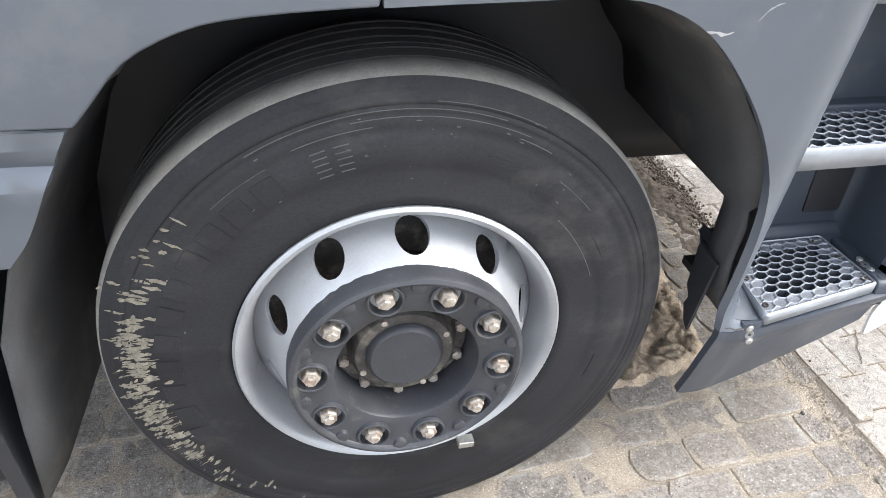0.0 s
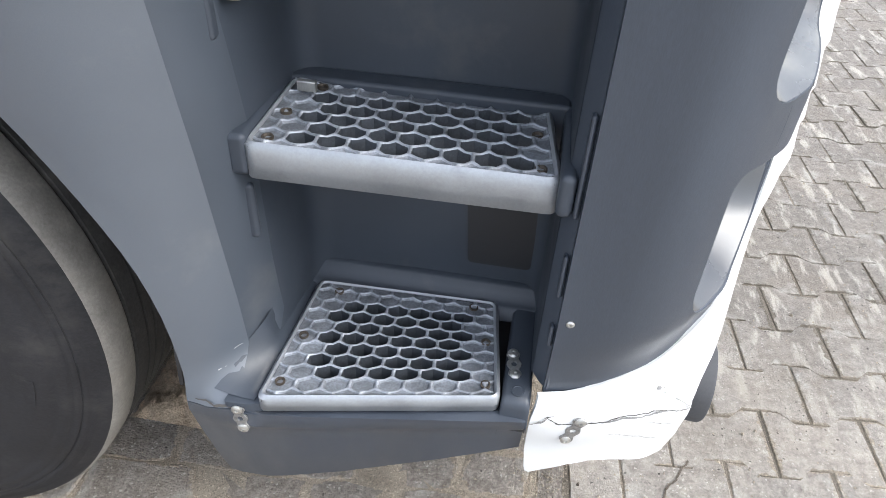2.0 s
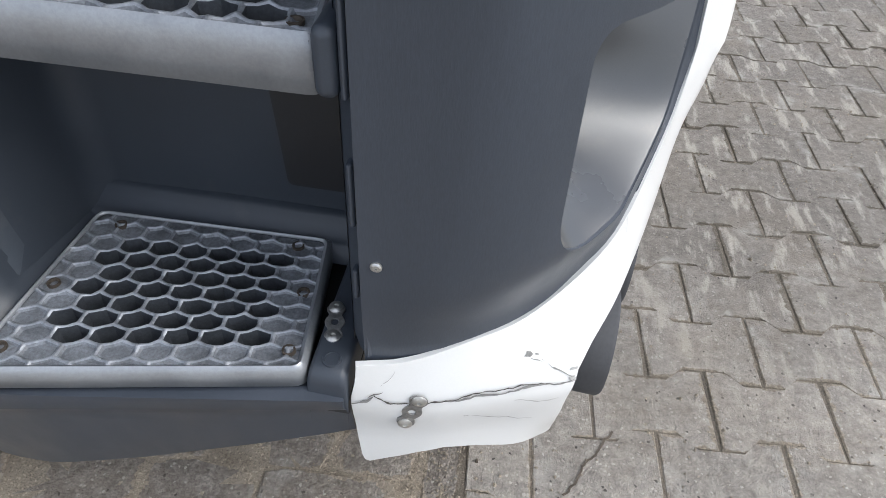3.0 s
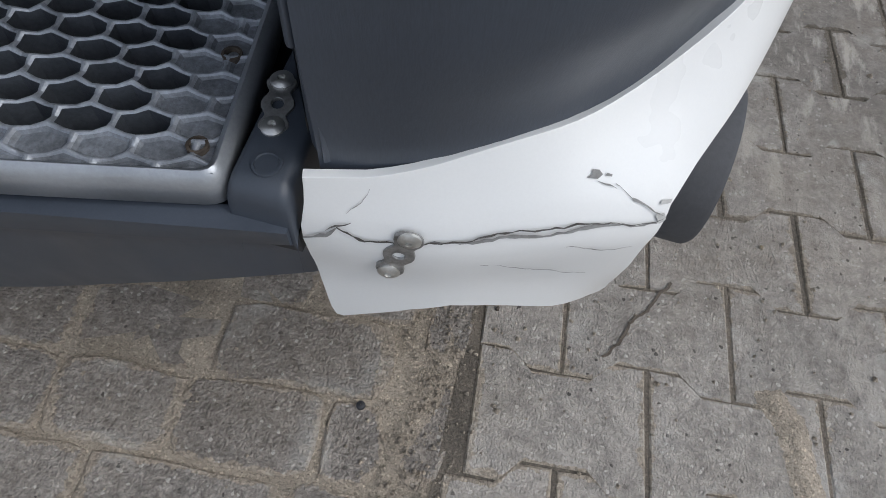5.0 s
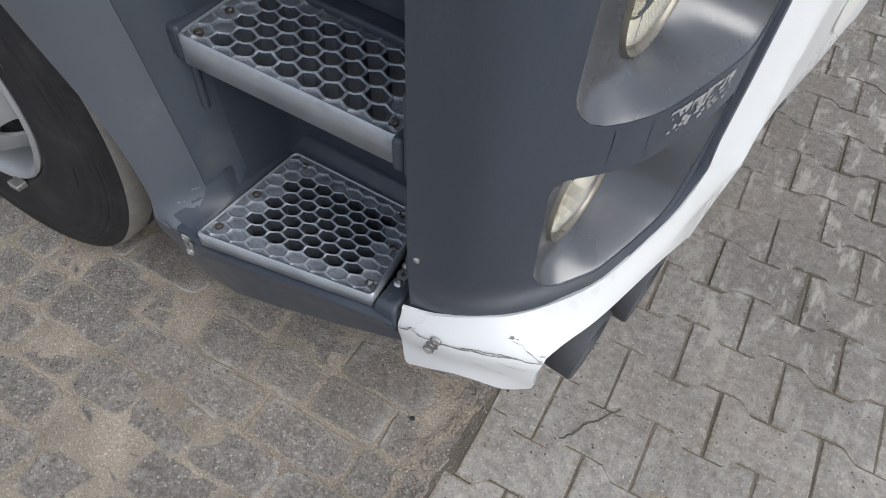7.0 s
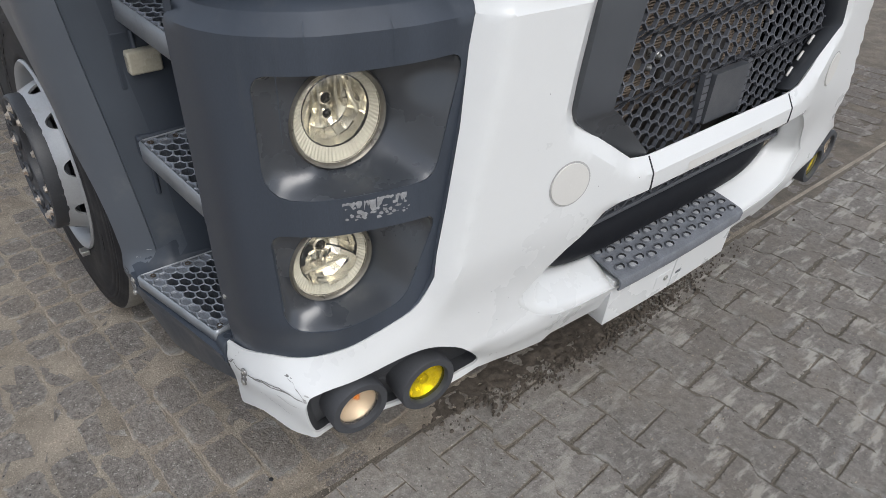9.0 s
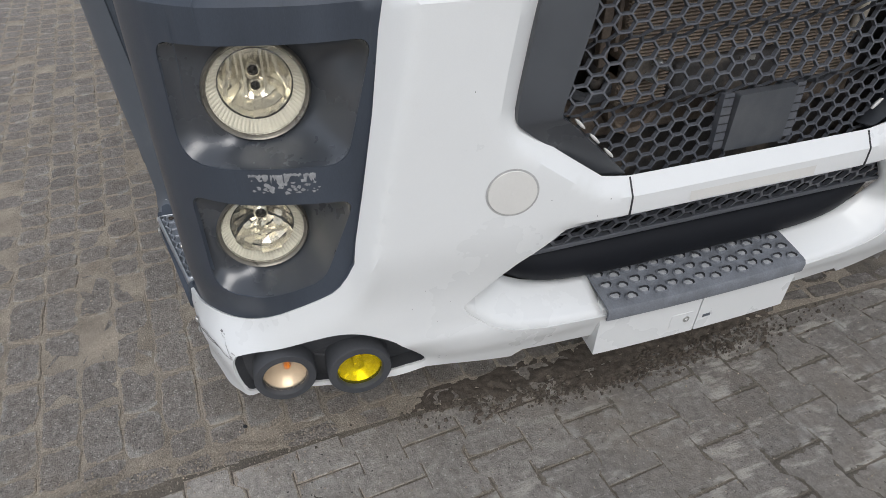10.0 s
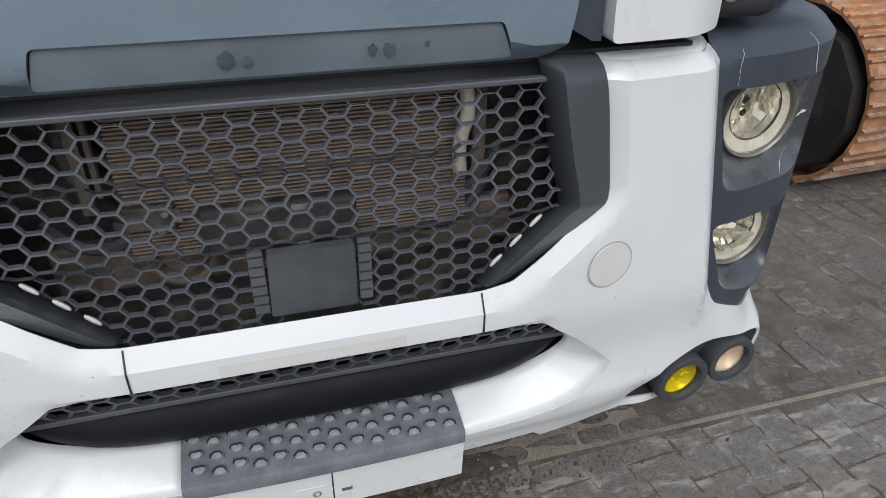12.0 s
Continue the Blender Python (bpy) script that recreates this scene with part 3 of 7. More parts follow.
def edge_gap(y, z):
    """How far a place on the bumper's face lies from the edge of the grille surround."""
    best = 1.0
    for (y0, z0), (y1, z1) in zip(GRILLE_EDGE[:-1], GRILLE_EDGE[1:]):
        t = min(1.0, max(0.0, ((y - y0) * (y1 - y0) + (z - z0) * (z1 - z0)) / ((y1 - y0) ** 2 + (z1 - z0) ** 2)))
        best = min(best, math.hypot(y - y0 - t * (y1 - y0), z - z0 - t * (z1 - z0)))
    return best


def front(s, z, off=0.0):
    """The skin of the white bumper: s along it from the middle, z up, off outwards."""
    x, y, nx, ny = plan_at(LOW, LOW_S, s)
    corner = smoothstep(0.86, 1.0, y)
    flat = max(1.453 - min(0.03, 0.09 * max(0.0, y - 0.42)) - (1.1 + 0.1 * (1 - smoothstep(0.7, 1.0, z))) * max(0.0, y - (0.7 + (1.2 - z) * 0.21)), x - 0.02 - 0.2 * smoothstep(0.66, 0.76, z))
    x += (flat - x) * smoothstep(0.56, 0.72, z) * (1 - corner)
    mid = 1 - smoothstep(0.36, 0.5, y)
    x += 0.026 * ((1 - mid) * smoothstep(0.46, 0.74, z) + mid * smoothstep(0.712, 0.741, z)) * (1 - smoothstep(0.84, 1.04, z)) * (1 - smoothstep(0.26, 0.68, y))
    tuck = float(np.interp(z, [0.28, 0.32, 0.376, 0.42, 0.46], [0.085, 0.065, 0.045, 0.02, 0.0])) * (1 - 0.87 * smoothstep(1.03, 1.1, y) + 0.14 * smoothstep(1.1, 1.15, y)) * (1 + smoothstep(0.64, 0.76, y) * float(np.interp(z, [0.3, 0.34, 0.4, 0.46], [-0.3, -0.15, 0.35, 0.35])))
    tuck += 0.024 * smoothstep(0.38, 0.5, z) * (1 - smoothstep(0.54, 0.74, z)) * (1 - smoothstep(0.6, 0.86, y))
    tuck += 0.013 * (1 - smoothstep(0.318, 0.4, z)) * smoothstep(1.04, 1.085, y) * (1 - smoothstep(1.104, 1.135, y))
    back = 0.03 * smoothstep(1.175, 1.2, z)
    if z > 0.77 and y < 0.6:
        back += 0.022 * max(0.0, 1 - edge_gap(y, z) / 0.036)
    o = off - tuck - back
    x, y = x + nx * o, y + ny * o
    if abs(s) > RIM_S[0] and z < 0.7:
        ze = float(np.interp(abs(s), RIM_S, [r[1] for r in RIM]))
        k = 0.6 * smoothstep(ze - 0.09, ze, z) + 0.4 * min(1.0, max(0.0, (z - ze + 0.055) / 0.055))
        x += k * (float(np.interp(abs(s), RIM_S, [r[2] for r in RIM])) + nx * off - x)
        y += k * (float(np.interp(abs(s), RIM_S, [r[3] for r in RIM])) + ny * off - y)
    return (x, math.copysign(y, s), z)


PAN = smooth_line([(1.381, 0.70), (1.38, 0.80), (1.372, 0.883), (1.34, 0.997), (1.313, 1.047), (1.275, 1.092), (1.236, 1.124), (1.18, 1.148), (1.1, 1.16)], 14)
PAN_S = np.r_[0, np.cumsum(np.hypot(*np.diff(PAN, axis=0).T))]


def ps(y):
    return plan_s(PAN, PAN_S, y=y)


def px(x):
    return plan_s(PAN, PAN_S, x=x)


def panel(s, z, off=0.0):
    """The skin of a headlamp panel, s from its inner edge round the corner."""
    x, y, nx, ny = plan_at(PAN, PAN_S, max(s, 1e-4))
    o = off - 0.016 * (1 - smoothstep(0.53, 0.62, z)) * smoothstep(0.98, 1.04, y) * (1 - smoothstep(1.1, 1.15, y)) - 0.004
    o -= 0.028 * smoothstep(1.165, 1.2, z) ** 2
    sink = float(np.interp(s, [0.2, 0.23, 0.295, 0.33, 0.4, 0.44, 0.49, 0.517, 0.54, 0.6], [0.0, 0.003, 0.0086, 0.0056, 0.005, 0.0045, 0.012, 0.014, 0.0126, 0.006]))
    o -= sink * (1 - smoothstep(0.0, 0.1, z - float(np.interp(y, [0.86, 0.99, 1.08, 1.16], [0.64, 0.568, 0.53, 0.5]))))
    return (x + nx * o, -(y + ny * o), z)


def side(x, z, off=0.0):
    """The skin of the fender and the skirt below the steps, on the side with y < 0."""
    y = float(np.interp(z, [0.2, 0.3, 0.45, 0.7, 1.1, 1.35], [-1.176, -1.204, -1.238, -1.256, -1.285, -1.3]))
    low = 1 - smoothstep(0.44, 0.52, z)
    y += 0.115 * min(1.0, max(0.0, (x - 0.59) / 0.139)) ** 2.4 * (1 - low) + low * 0.068 * max(0.0, x - 0.7) / 0.35
    y -= 0.016 * smoothstep(0.4, 0.456, z) * (1 - smoothstep(0.456, 0.52, z)) * smoothstep(0.66, 0.74, x)
    return (x, y - off, z)


truck = tagged(new("truck_tractor"), "white and dark grey truck tractor with a cracked bumper corner", "truck")

# ---- front bumper ----
half = [(0.498, 1.197), (0.507, 1.145), (0.522, 1.054), (0.534, 0.966), (0.521, 0.94), (0.447, 0.887), (0.358, 0.824), (0.335, 0.82), (0.30, 0.815)]
outer = [(0.741, 1.197), (0.754, 1.15), (0.779, 0.99), (0.809, 0.833), (0.828, 0.74)]
low_edge = [(1.085, 0.325), (1.0, 0.317), (0.9, 0.322), (0.77, 0.334), (0.7, 0.35), (0.64, 0.343), (0.49, 0.322), (0.465, 0.345), (0.27, 0.332)]
right = [(ls(-y), z) for y, z in half[::-1]] + [(ls(-y), z) for y, z in outer]
right += [(-r[0], r[1]) for r in RIM] + [(-lx(1.091), 0.455), (-lx(1.0935), 0.426), (-lx(1.095), 0.37), (-lx(1.099), 0.33), (-lx(1.102), 0.319), (-lx(1.108), 0.317), (-lx(1.129), 0.328), (-lx(1.161), 0.344), (-lx(1.192), 0.353), (-lx(1.222), 0.35), (-lx(1.256), 0.343), (-lx(1.29), 0.334)]
right += [(ls(-y), z) for y, z in low_edge]
outline = right + [(-s, z) for s, z in right[::-1]]
fog_hole = [(1.1045, 0.404), (1.104, 0.426), (1.101, 0.442), (1.096, 0.4525), (1.089, 0.46), (1.05, 0.473), (0.997, 0.486), (0.93, 0.507), (0.89, 0.516), (0.855, 0.517), (0.82, 0.507), (0.77, 0.477), (0.735, 0.435), (0.703, 0.375), (0.745, 0.36), (0.814, 0.345), (0.943, 0.332), (1.04, 0.333), (1.07, 0.336), (1.088, 0.3425), (1.1, 0.357), (1.1035, 0.38)]
fog_hole = [tuple(p) for p in smooth_line(fog_hole + fog_hole[:1], 3)][:-1]
scoop = [(0.0, 0.722), (0.414, 0.722), (0.425, 0.72), (0.515, 0.645), (0.61, 0.55), (0.622, 0.537), (0.612, 0.515), (0.56, 0.472), (0.5, 0.446), (0.42, 0.43), (0.274, 0.419), (0.0, 0.419)]
holes = [[(ls(-y), z) for y, z in fog_hole], [(ls(y), z) for y, z in fog_hole], [(ls(-y), z) for y, z in scoop[:-1]] + [(ls(y), z) for y, z in scoop[::-1][:-1]]]
fold = [(0.7065, 1.19), (0.744, 1.02), (0.787, 0.815), (0.812, 0.7)]
ledge = [(0.542, 1.15), (0.558, 1.052), (0.57, 0.962), (0.551, 0.92), (0.467, 0.859), (0.379, 0.797), (0.34, 0.782), (0.3, 0.779)]
folds = [[(ls(m * y), z) for y, z in line] for line in (fold, ledge) for m in (-1, 1)] + [[(-0.28, 0.779), (0.28, 0.779)]]
v, q = sheet(outline, holes, front, 0.015, 0.012, folds)
bumper = mesh_ob("front_bumper", v, q, WHITE, truck, "white painted plastic bumper with a cracked corner", out=(1, 0, 0), solid=0.007, bevel=0.003, seg=3, sharp=28)

# ---- scoops, roll and lower mesh of the bumper ----
lip = scoop[1:11]
inner = [(1.405, 0.425, 0.705), (1.372, 0.505, 0.62), (1.357, 0.525, 0.583), (1.345, 0.51, 0.548), (1.339, 0.468, 0.52), (1.336, 0.435, 0.505), (1.33, 0.37, 0.488), (1.324, 0.274, 0.474)]
lip_line = resample([(ls(-y), z) for y, z in lip], 0.02, closed=False)
k = len(lip_line)
inner_line = smooth_line([(x, -y, z) for x, y, z in inner], 8)
inner_line = inner_line[np.linspace(0, len(inner_line) - 1, k).round().astype(int)]
mid_s, mid_z = ls(-0.4), 0.57
outer_line = np.array([front(s - (s - mid_s) * 0.002, z - (z - mid_z) * 0.002, -0.0022) for s, z in lip_line])
for sg in (1, -1):
    mids = []
    for t in np.linspace(0, 1, 6):
        bulge = 0.003 * math.sin(math.pi * t)
        mids.append((1 - t) * outer_line + t * inner_line + np.array([bulge, 0, bulge * 0.7]))
    v, q = loft(mids, closed=False)
    mesh_ob("scoop", v, q, WHITE, bumper, "white recessed scoop beside the bumper step", sg=sg, out=(0.7, 0, 0.7), solid=0.004, sharp=80)
# black roll behind the step
rings = []
for y in np.linspace(-0.53, 0.53, 30):
    e = (abs(y) / 0.53) ** 6
    r, cz, cx = 0.05 * (1 - 0.5 * e), 0.535 + 0.05 * e, 1.322 - 0.01 * e
    rings.append([(cx + r * math.cos(t), y, cz + r * 1.15 * math.sin(t)) for t in np.linspace(0, 2 * math.pi, 20, endpoint=False)])
v, q = loft(rings)
mesh_ob("bumper_roll", v, q + [tuple(range(20)), tuple(range(len(v) - 20, len(v)))[::-1]], ROLL, bumper, "black rounded inner bumper roll", out=None)


def lower_place(u, w, d):
    return (1.405 - d - (0.722 - w) * 0.35, u, w)


def lower_in(u, w):
    return 0.605 < w < 0.735 and abs(u) < 0.53 + max(0, 0.67 - w) * 0.3


v, q = hexes(lower_place, (-0.56, 0.56), (0.61, 0.74), 0.036, 0.034, 0.0058, 0.012, keep=lower_in)
mesh_ob("lower_mesh", v, q, MESHGREY, bumper, "dark grey honeycomb mesh strip", out=(1, 0, 0), smooth=False)
v, q = box((1.352, -0.52, 0.598), (1.37, 0.52, 0.61))
mesh_ob("mesh_edge", v, q, MESHGREY, bumper, bevel=0.003)

# ---- seams, covers and the sticker on the bumper ----
for sg in (1, -1):
    line = [front(ls(-0.297), z, 0.0022) for z in np.linspace(0.722, 0.813, 18)]
    v, q = loft([[(x - 0.006, y - 0.0016, z) for x, y, z in line], [(x, y - 0.0015, z) for x, y, z in line], [(x, y + 0.0015, z) for x, y, z in line], [(x - 0.006, y + 0.0016, z) for x, y, z in line]], closed=False)
    mesh_ob("panel_gap", v, q, BLACK, bumper, sg=sg, out=(1, 0, 0))
    c = (ls(-0.541 - 0.012 * (sg < 0)), 0.821)
    disc = [[front(c[0] + r * math.cos(t), c[1] + r * math.sin(t), o) for t in np.linspace(0, 2 * math.pi, 48, endpoint=False)] for r, o in ((0.0465, -0.002), (0.0462, 0.002), (0.0455, 0.0026), (0.03, 0.0028), (0.001, 0.003))]
    v, q = loft(disc)
    mesh_ob("round_cover", v, q, PATCH, bumper, "round off-white blanking cover", sg=sg, out=(1, 0, 0))
    groove = [[front(c[0] + r * math.cos(t), c[1] + r * math.sin(t), 0.0006) for t in np.linspace(0, 2 * math.pi, 48, endpoint=False)] for r in (0.0505, 0.0462)]
    v, q = loft(groove)
    mesh_ob("cover_groove", v, q, CHIP, bumper, sg=sg, out=(1, 0, 0))
v, q = sheet([(-0.16, 0.742), (0.155, 0.742), (0.155, 0.764), (-0.16, 0.764)], [], lambda u, w: front(u, w, 0.001), 0.02)
mesh_ob("sticker", v, q, PATCH, bumper, "pale sticker strip on the bumper bar", out=(1, 0, 0))

# ---- bumper step and drawer under it ----
SY0, SY1 = -0.276, 0.284


def fstep(u, w, d=0.0):
    """Face of the bumper step: u across, w from its back to its front."""
    y = SY0 + (SY1 - SY0) * u
    x = 1.322 + 0.118 * w + 0.006 * (1 - (2 * u - 1) ** 2) * w
    z = 0.474 - 0.022 * w
    return (x + 0.2 * d, y, z + d)


rings = []
for w, d in ((-0.02, -0.02), (-0.02, 0.0), (0.5, 0.001), (0.9, 0.0), (0.99, -0.002), (1.04, -0.01), (1.055, -0.035), (1.0, -0.036)):
    rings.append([fstep(u, w, d) for u in np.linspace(0, 1, 24)])
v, q = loft(rings, closed=False)
step_f = mesh_ob("bumper_step", v, q, FTREAD, truck, "dark grey ribbed plastic step in the bumper", out=(0.3, 0, 1), solid=0.006, bevel=0.002)
for j in range(3):
    for i in range(14):
        u, w = (i + 0.62 + 0.12 * j) / 14.6, 0.16 + j * 0.285 + (0.07 if i % 2 else 0.0)
        wide, size = (1 if i % 2 else -1) * 0.9, random.uniform(0.98, 1.08)
        rr = []
        for sc, d in ((1.16, -0.0005), (1.03, 0.0048), (0.88, 0.0056), (0.76, 0.0012), (0.72, 0.0008), (0.01, 0.003)):
            ring_c = []
            for cu, cw in ((-1, 0), (-0.72, -0.8), (-0.45, -1), (0.45, -1), (0.72, -0.8), (1, 0), (0.72, 0.8), (0.45, 1), (-0.45, 1), (-0.72, 0.8)):
                ring_c.append(fstep(u + sc * size * 0.0265 * cu * (1 + 0.3 * wide * cw), w + sc * size * 0.078 * cw, d))
            rr.append(ring_c)
        v, q = loft(rr)
        # pale centre; the black ring puts the groove's shade into the colour
        mesh_ob("grip_stud", v, q, BLACK, step_f, out=(0, 0, 1), mats=[STUD, FTREAD], fmat=[2 if t < 20 else 1 if t >= 40 else 0 for t in range(len(q))], smooth=False)


def dface(u, z, off=0.0):
    y = -0.279 + 0.568 * u
    return (1.423 + 0.006 * (1 - (2 * u - 1) ** 2) - (0.44 - z) * 0.08 + off, y, z)


for a, b in ((0.0, 0.497), (0.503, 1.0)):
    out_l = rounded([(a, 0.284), (b, 0.284), (b, 0.437), (a, 0.437)], 0.004)
    v, q = sheet(out_l, [], dface, 0.04)
    flap = mesh_ob("step_flap", v, q, WHITE, truck, "white flap under the bumper step", out=(1, 0, 0), solid=0.1, bevel=0.003)
    for hu, hz, r in (((a + b) / 2 + 0.1, 0.425, 0.003), (a + 0.06, 0.42, 0.003), (b - 0.05, 0.425, 0.003)):
        v, q = lathe([(r, -0.001), (r, 0.001), (0.0005, 0.001)], 10, dface(hu, hz), (1, 0, 0))
        mesh_ob("rivet_hole", v, q, BLACK, flap)
for a in (0.35, 0.68):
    arc = [(a + 0.033 * math.cos(t), 0.4372 - 0.019 * math.sin(t)) for t in np.linspace(0, math.pi, 15)]
    v, q = sheet(arc, [], lambda u, z: dface(u, z, 0.0012), 0.008)
    mesh_ob("finger_notch", v, q, PATCH, flap, "shallow finger notch at the flap's edge", out=(1, 0, 0), solid=0.002, bevel=0.0008)
plate = rounded([(0.36, 0.315), (0.475, 0.315), (0.475, 0.357), (0.36, 0.357)], 0.004)
v, q = sheet(plate, [], lambda u, z: dface(u, z, 0.0012), 0.02)
mesh_ob("lock_plate", v, q, WHITE, flap, "white plate round the lock", out=(1, 0, 0), solid=0.003, bevel=0.001)
v, q = lathe([(0.009, -0.002), (0.009, 0.003), (0.006, 0.004), (0.0055, 0.001), (0.0005, 0.001)], 20, dface(0.44, 0.335), (1, 0, 0))
mesh_ob("flap_lock", v, q, STEEL, flap, "small steel lock")
v, q = box(Vector(dface(0.55, 0.33)) - Vector((0.001, 0.011, 0.004)), Vector(dface(0.55, 0.33)) + Vector((0.0015, 0.011, 0.004)))
mesh_ob("label_bar", v, q, GREYPAINT, flap)

# ---- grille ----
GR = [(-0.389, 1.186), (-0.443, 0.965), (-0.30, 0.797), (0.305, 0.797), (0.445, 0.968), (0.4, 1.186)]


# the mesh stands in three tiers, each undercut at its foot
PLEAT_Z = [0.77, 0.93, 0.955, 1.062, 1.087, 1.2]
PLEAT_X = [0.004, -0.013, 0.011, -0.013, 0.011, -0.004]


def gplace(u, w, d):
    return (1.424 + float(np.interp(w, PLEAT_Z, PLEAT_X)) - d, u, w)


def grow(poly, k):
    p = np.asarray(poly, float)
    c = p.mean(0)
    return c + (p - c) * (1 + k)


gr_in = grow(GR, 0.02)
v, q = hexes(gplace, (-0.476, 0.47), (0.7695, 1.2), 0.034, 0.0305, 0.0031, 0.009, keep=lambda u, w: w < 1.174 and bool(inside(gr_in, [(u, w)])[0]) and not (-0.065 < u < 0.085 and w < 0.935))
grille = mesh_ob("grille", v, q, MESHGREY, truck, "dark grey honeycomb front grille", out=(1, 0, 0), smooth=False)
# top rail
v, q = box((1.417, -0.392, 1.177), (1.431, 0.402, 1.187))
mesh_ob("top_rail", v, q, MESHGREY, grille, bevel=0.003)
v, q = loft([[(1.42, y, 1.183), (1.4, y, 1.19), (1.375, y, 1.203), (1.35, y, 1.216)] for y in np.linspace(-0.41, 0.42, 6)], closed=False)
mesh_ob("rail_shelf", v, q, BLACK, grille, "black plastic slope above the grille mesh", out=(0.5, 0, 1), solid=0.004)
# blank plate low in the grille
v, q = sheet(rounded([(-0.064, 0.815), (0.08, 0.815), (0.08, 0.938), (-0.06, 0.938)], 0.004), [], lambda u, w: (1.437 + 0.004 * (w - 0.815) / 0.12, u, w), 0.03)
mesh_ob("blank_plate", v, q, SURROUND, grille, "flat dark grey sensor cover in the grille", out=(1, 0, 0), solid=0.02, bevel=0.004, seg=3)
for y0, y1 in ((-0.09, -0.066), (0.086, 0.108)):
    v, q = sheet(rounded([(y0, 0.82), (y1, 0.82), (y1, 0.94), (y0, 0.94)], 0.003), [], lambda u, w: (1.431, u, w), 0.03)
    wing = mesh_ob("plate_wing", v, q, MESHGREY, grille, out=(1, 0, 0), solid=0.014, bevel=0.003)
    for k in range(6):
        z = 0.838 + k * 0.0185
        v, q = box((1.4305, y0 + 0.001, z), (1.4325, y1 - 0.001, z + 0.002))
        mesh_ob("wing_tick", v, q, BLACK, wing, smooth=False)


def frame_ring():
    """Grey surround of the grille on one side: outer edge, ridge, inner edge."""
    o = [(1.40, 0.496, 1.206), (1.43, 0.497, 1.19), (1.437, 0.507, 1.145), (1.437, 0.522, 1.054), (1.437, 0.534, 0.966), (1.437, 0.516, 0.935), (1.437, 0.447, 0.884), (1.437, 0.358, 0.82), (1.438, 0.318, 0.808)]
    m = [(1.42, 0.41, 1.216), (1.462, 0.412, 1.194), (1.468, 0.42, 1.15), (1.468, 0.441, 1.06), (1.468, 0.463, 0.975), (1.468, 0.447, 0.955), (1.466, 0.395, 0.906), (1.462, 0.32, 0.835), (1.455, 0.306, 0.82)]
    i = [(1.40, 0.388, 1.216), (1.42, 0.39, 1.196), (1.42, 0.397, 1.15), (1.42, 0.417, 1.06), (1.42, 0.443, 0.967), (1.42, 0.432, 0.947), (1.42, 0.372, 0.89), (1.42, 0.305, 0.822), (1.42, 0.298, 0.815)]
    flat = [tuple(0.12 * np.array(a) + 0.88 * np.array(b) - np.array([0.001, 0, 0])) for a, b in zip(o, m)]
    back = [(x - 0.05, y, z) for x, y, z in o]
    k = 28
    lines = [np.array([smooth_line(t, 6)[int(round(r))] for r in np.linspace(0, len(t) * 6 - 6, k)]) for t in (np.array(back), np.array(o), np.array(flat), np.array(m), np.array(i))]
    v, q = loft(lines, closed=False)
    v = np.array(v) * np.array([1, -1, 1])
    return v, q


for sg in (1, -1):
    v, q = frame_ring()
    mesh_ob("grille_surround", v, q, SURROUND, grille, "dark grey plastic grille surround", sg=sg, out=(1, 0, 0), sharp=50, solid=0.003)

# white pads that show through the slots along the lower edges of the grille
for sg in (1, -1):
    for t in (0.14, 0.42, 0.7):
        y, z = -(0.315 + 0.125 * t), 0.838 + 0.128 * t
        slot = [(y + 0.015 * math.cos(a) * 0.7 - 0.0034 * math.sin(a) * 0.7, z - 0.015 * math.cos(a) * 0.72 - 0.0034 * math.sin(a) * 0.7) for a in np.linspace(0, 2 * math.pi, 16, endpoint=False)]
        v, q = sheet(slot, [], lambda u, w: (1.43, u, w), 0.01, 0.006)
        mesh_ob("slot_pad", v, q, PATCH, grille, "small white pad in the grille edge", sg=sg, out=(1, 0, 0), solid=0.006)

# radiator, pipes and dark bay behind the grille
v, q = box((1.18, -0.6, 0.5), (1.2, 0.6, 1.24))
bay = mesh_ob("radiator", v, q, ENGINE, truck, "dusty brown radiator core behind the grille")
v, q = box((1.26, -0.27, 0.9), (1.33, 0.3, 1.2))
mesh_ob("cooler_core", v, q, RADI, bay, bevel=0.003)
for i in range(42):
    z = 0.903 + i * 0.007
    v, q = box((1.33, -0.27, z), (1.338, 0.3, z + 0.003))
    mesh_ob("cooler_fin", v, q, RADI, bay, smooth=False)
for line, r in (([(1.36, 0.285, 1.18), (1.37, 0.29, 1.12), (1.36, 0.28, 1.06), (1.35, 0.285, 1.0)], 0.0125), ([(1.28, -0.33, 1.2), (1.3, -0.335, 1.1), (1.29, -0.32, 1.0), (1.27, -0.28, 0.95)], 0.016), ([(1.27, -0.3, 0.93), (1.29, -0.1, 0.915), (1.28, 0.1, 0.92), (1.27, 0.28, 0.9)], 0.014)):
    v, q = tube(smooth_line(line, 6), r)
    mesh_ob("pipe", v, q, HOSE if r < 0.013 else ENGINE, bay)
for y, z, r in ((-0.2, 0.875, 0.05), (0.24, 0.9, 0.042)):
    v, q = lathe([(r * 1.25, 0), (r * 1.25, 0.03), (r * 1.1, 0.036), (r * 0.95, 0.03), (r * 0.9, 0.004), (r * 0.4, 0.006), (r * 0.35, 0.03), (0.001, 0.033)], 28, (1.27, y, z), (1, 0, 0.1))
    mesh_ob("horn", v, q, BAYBROWN, bay, "dusty brown horn behind the grille")
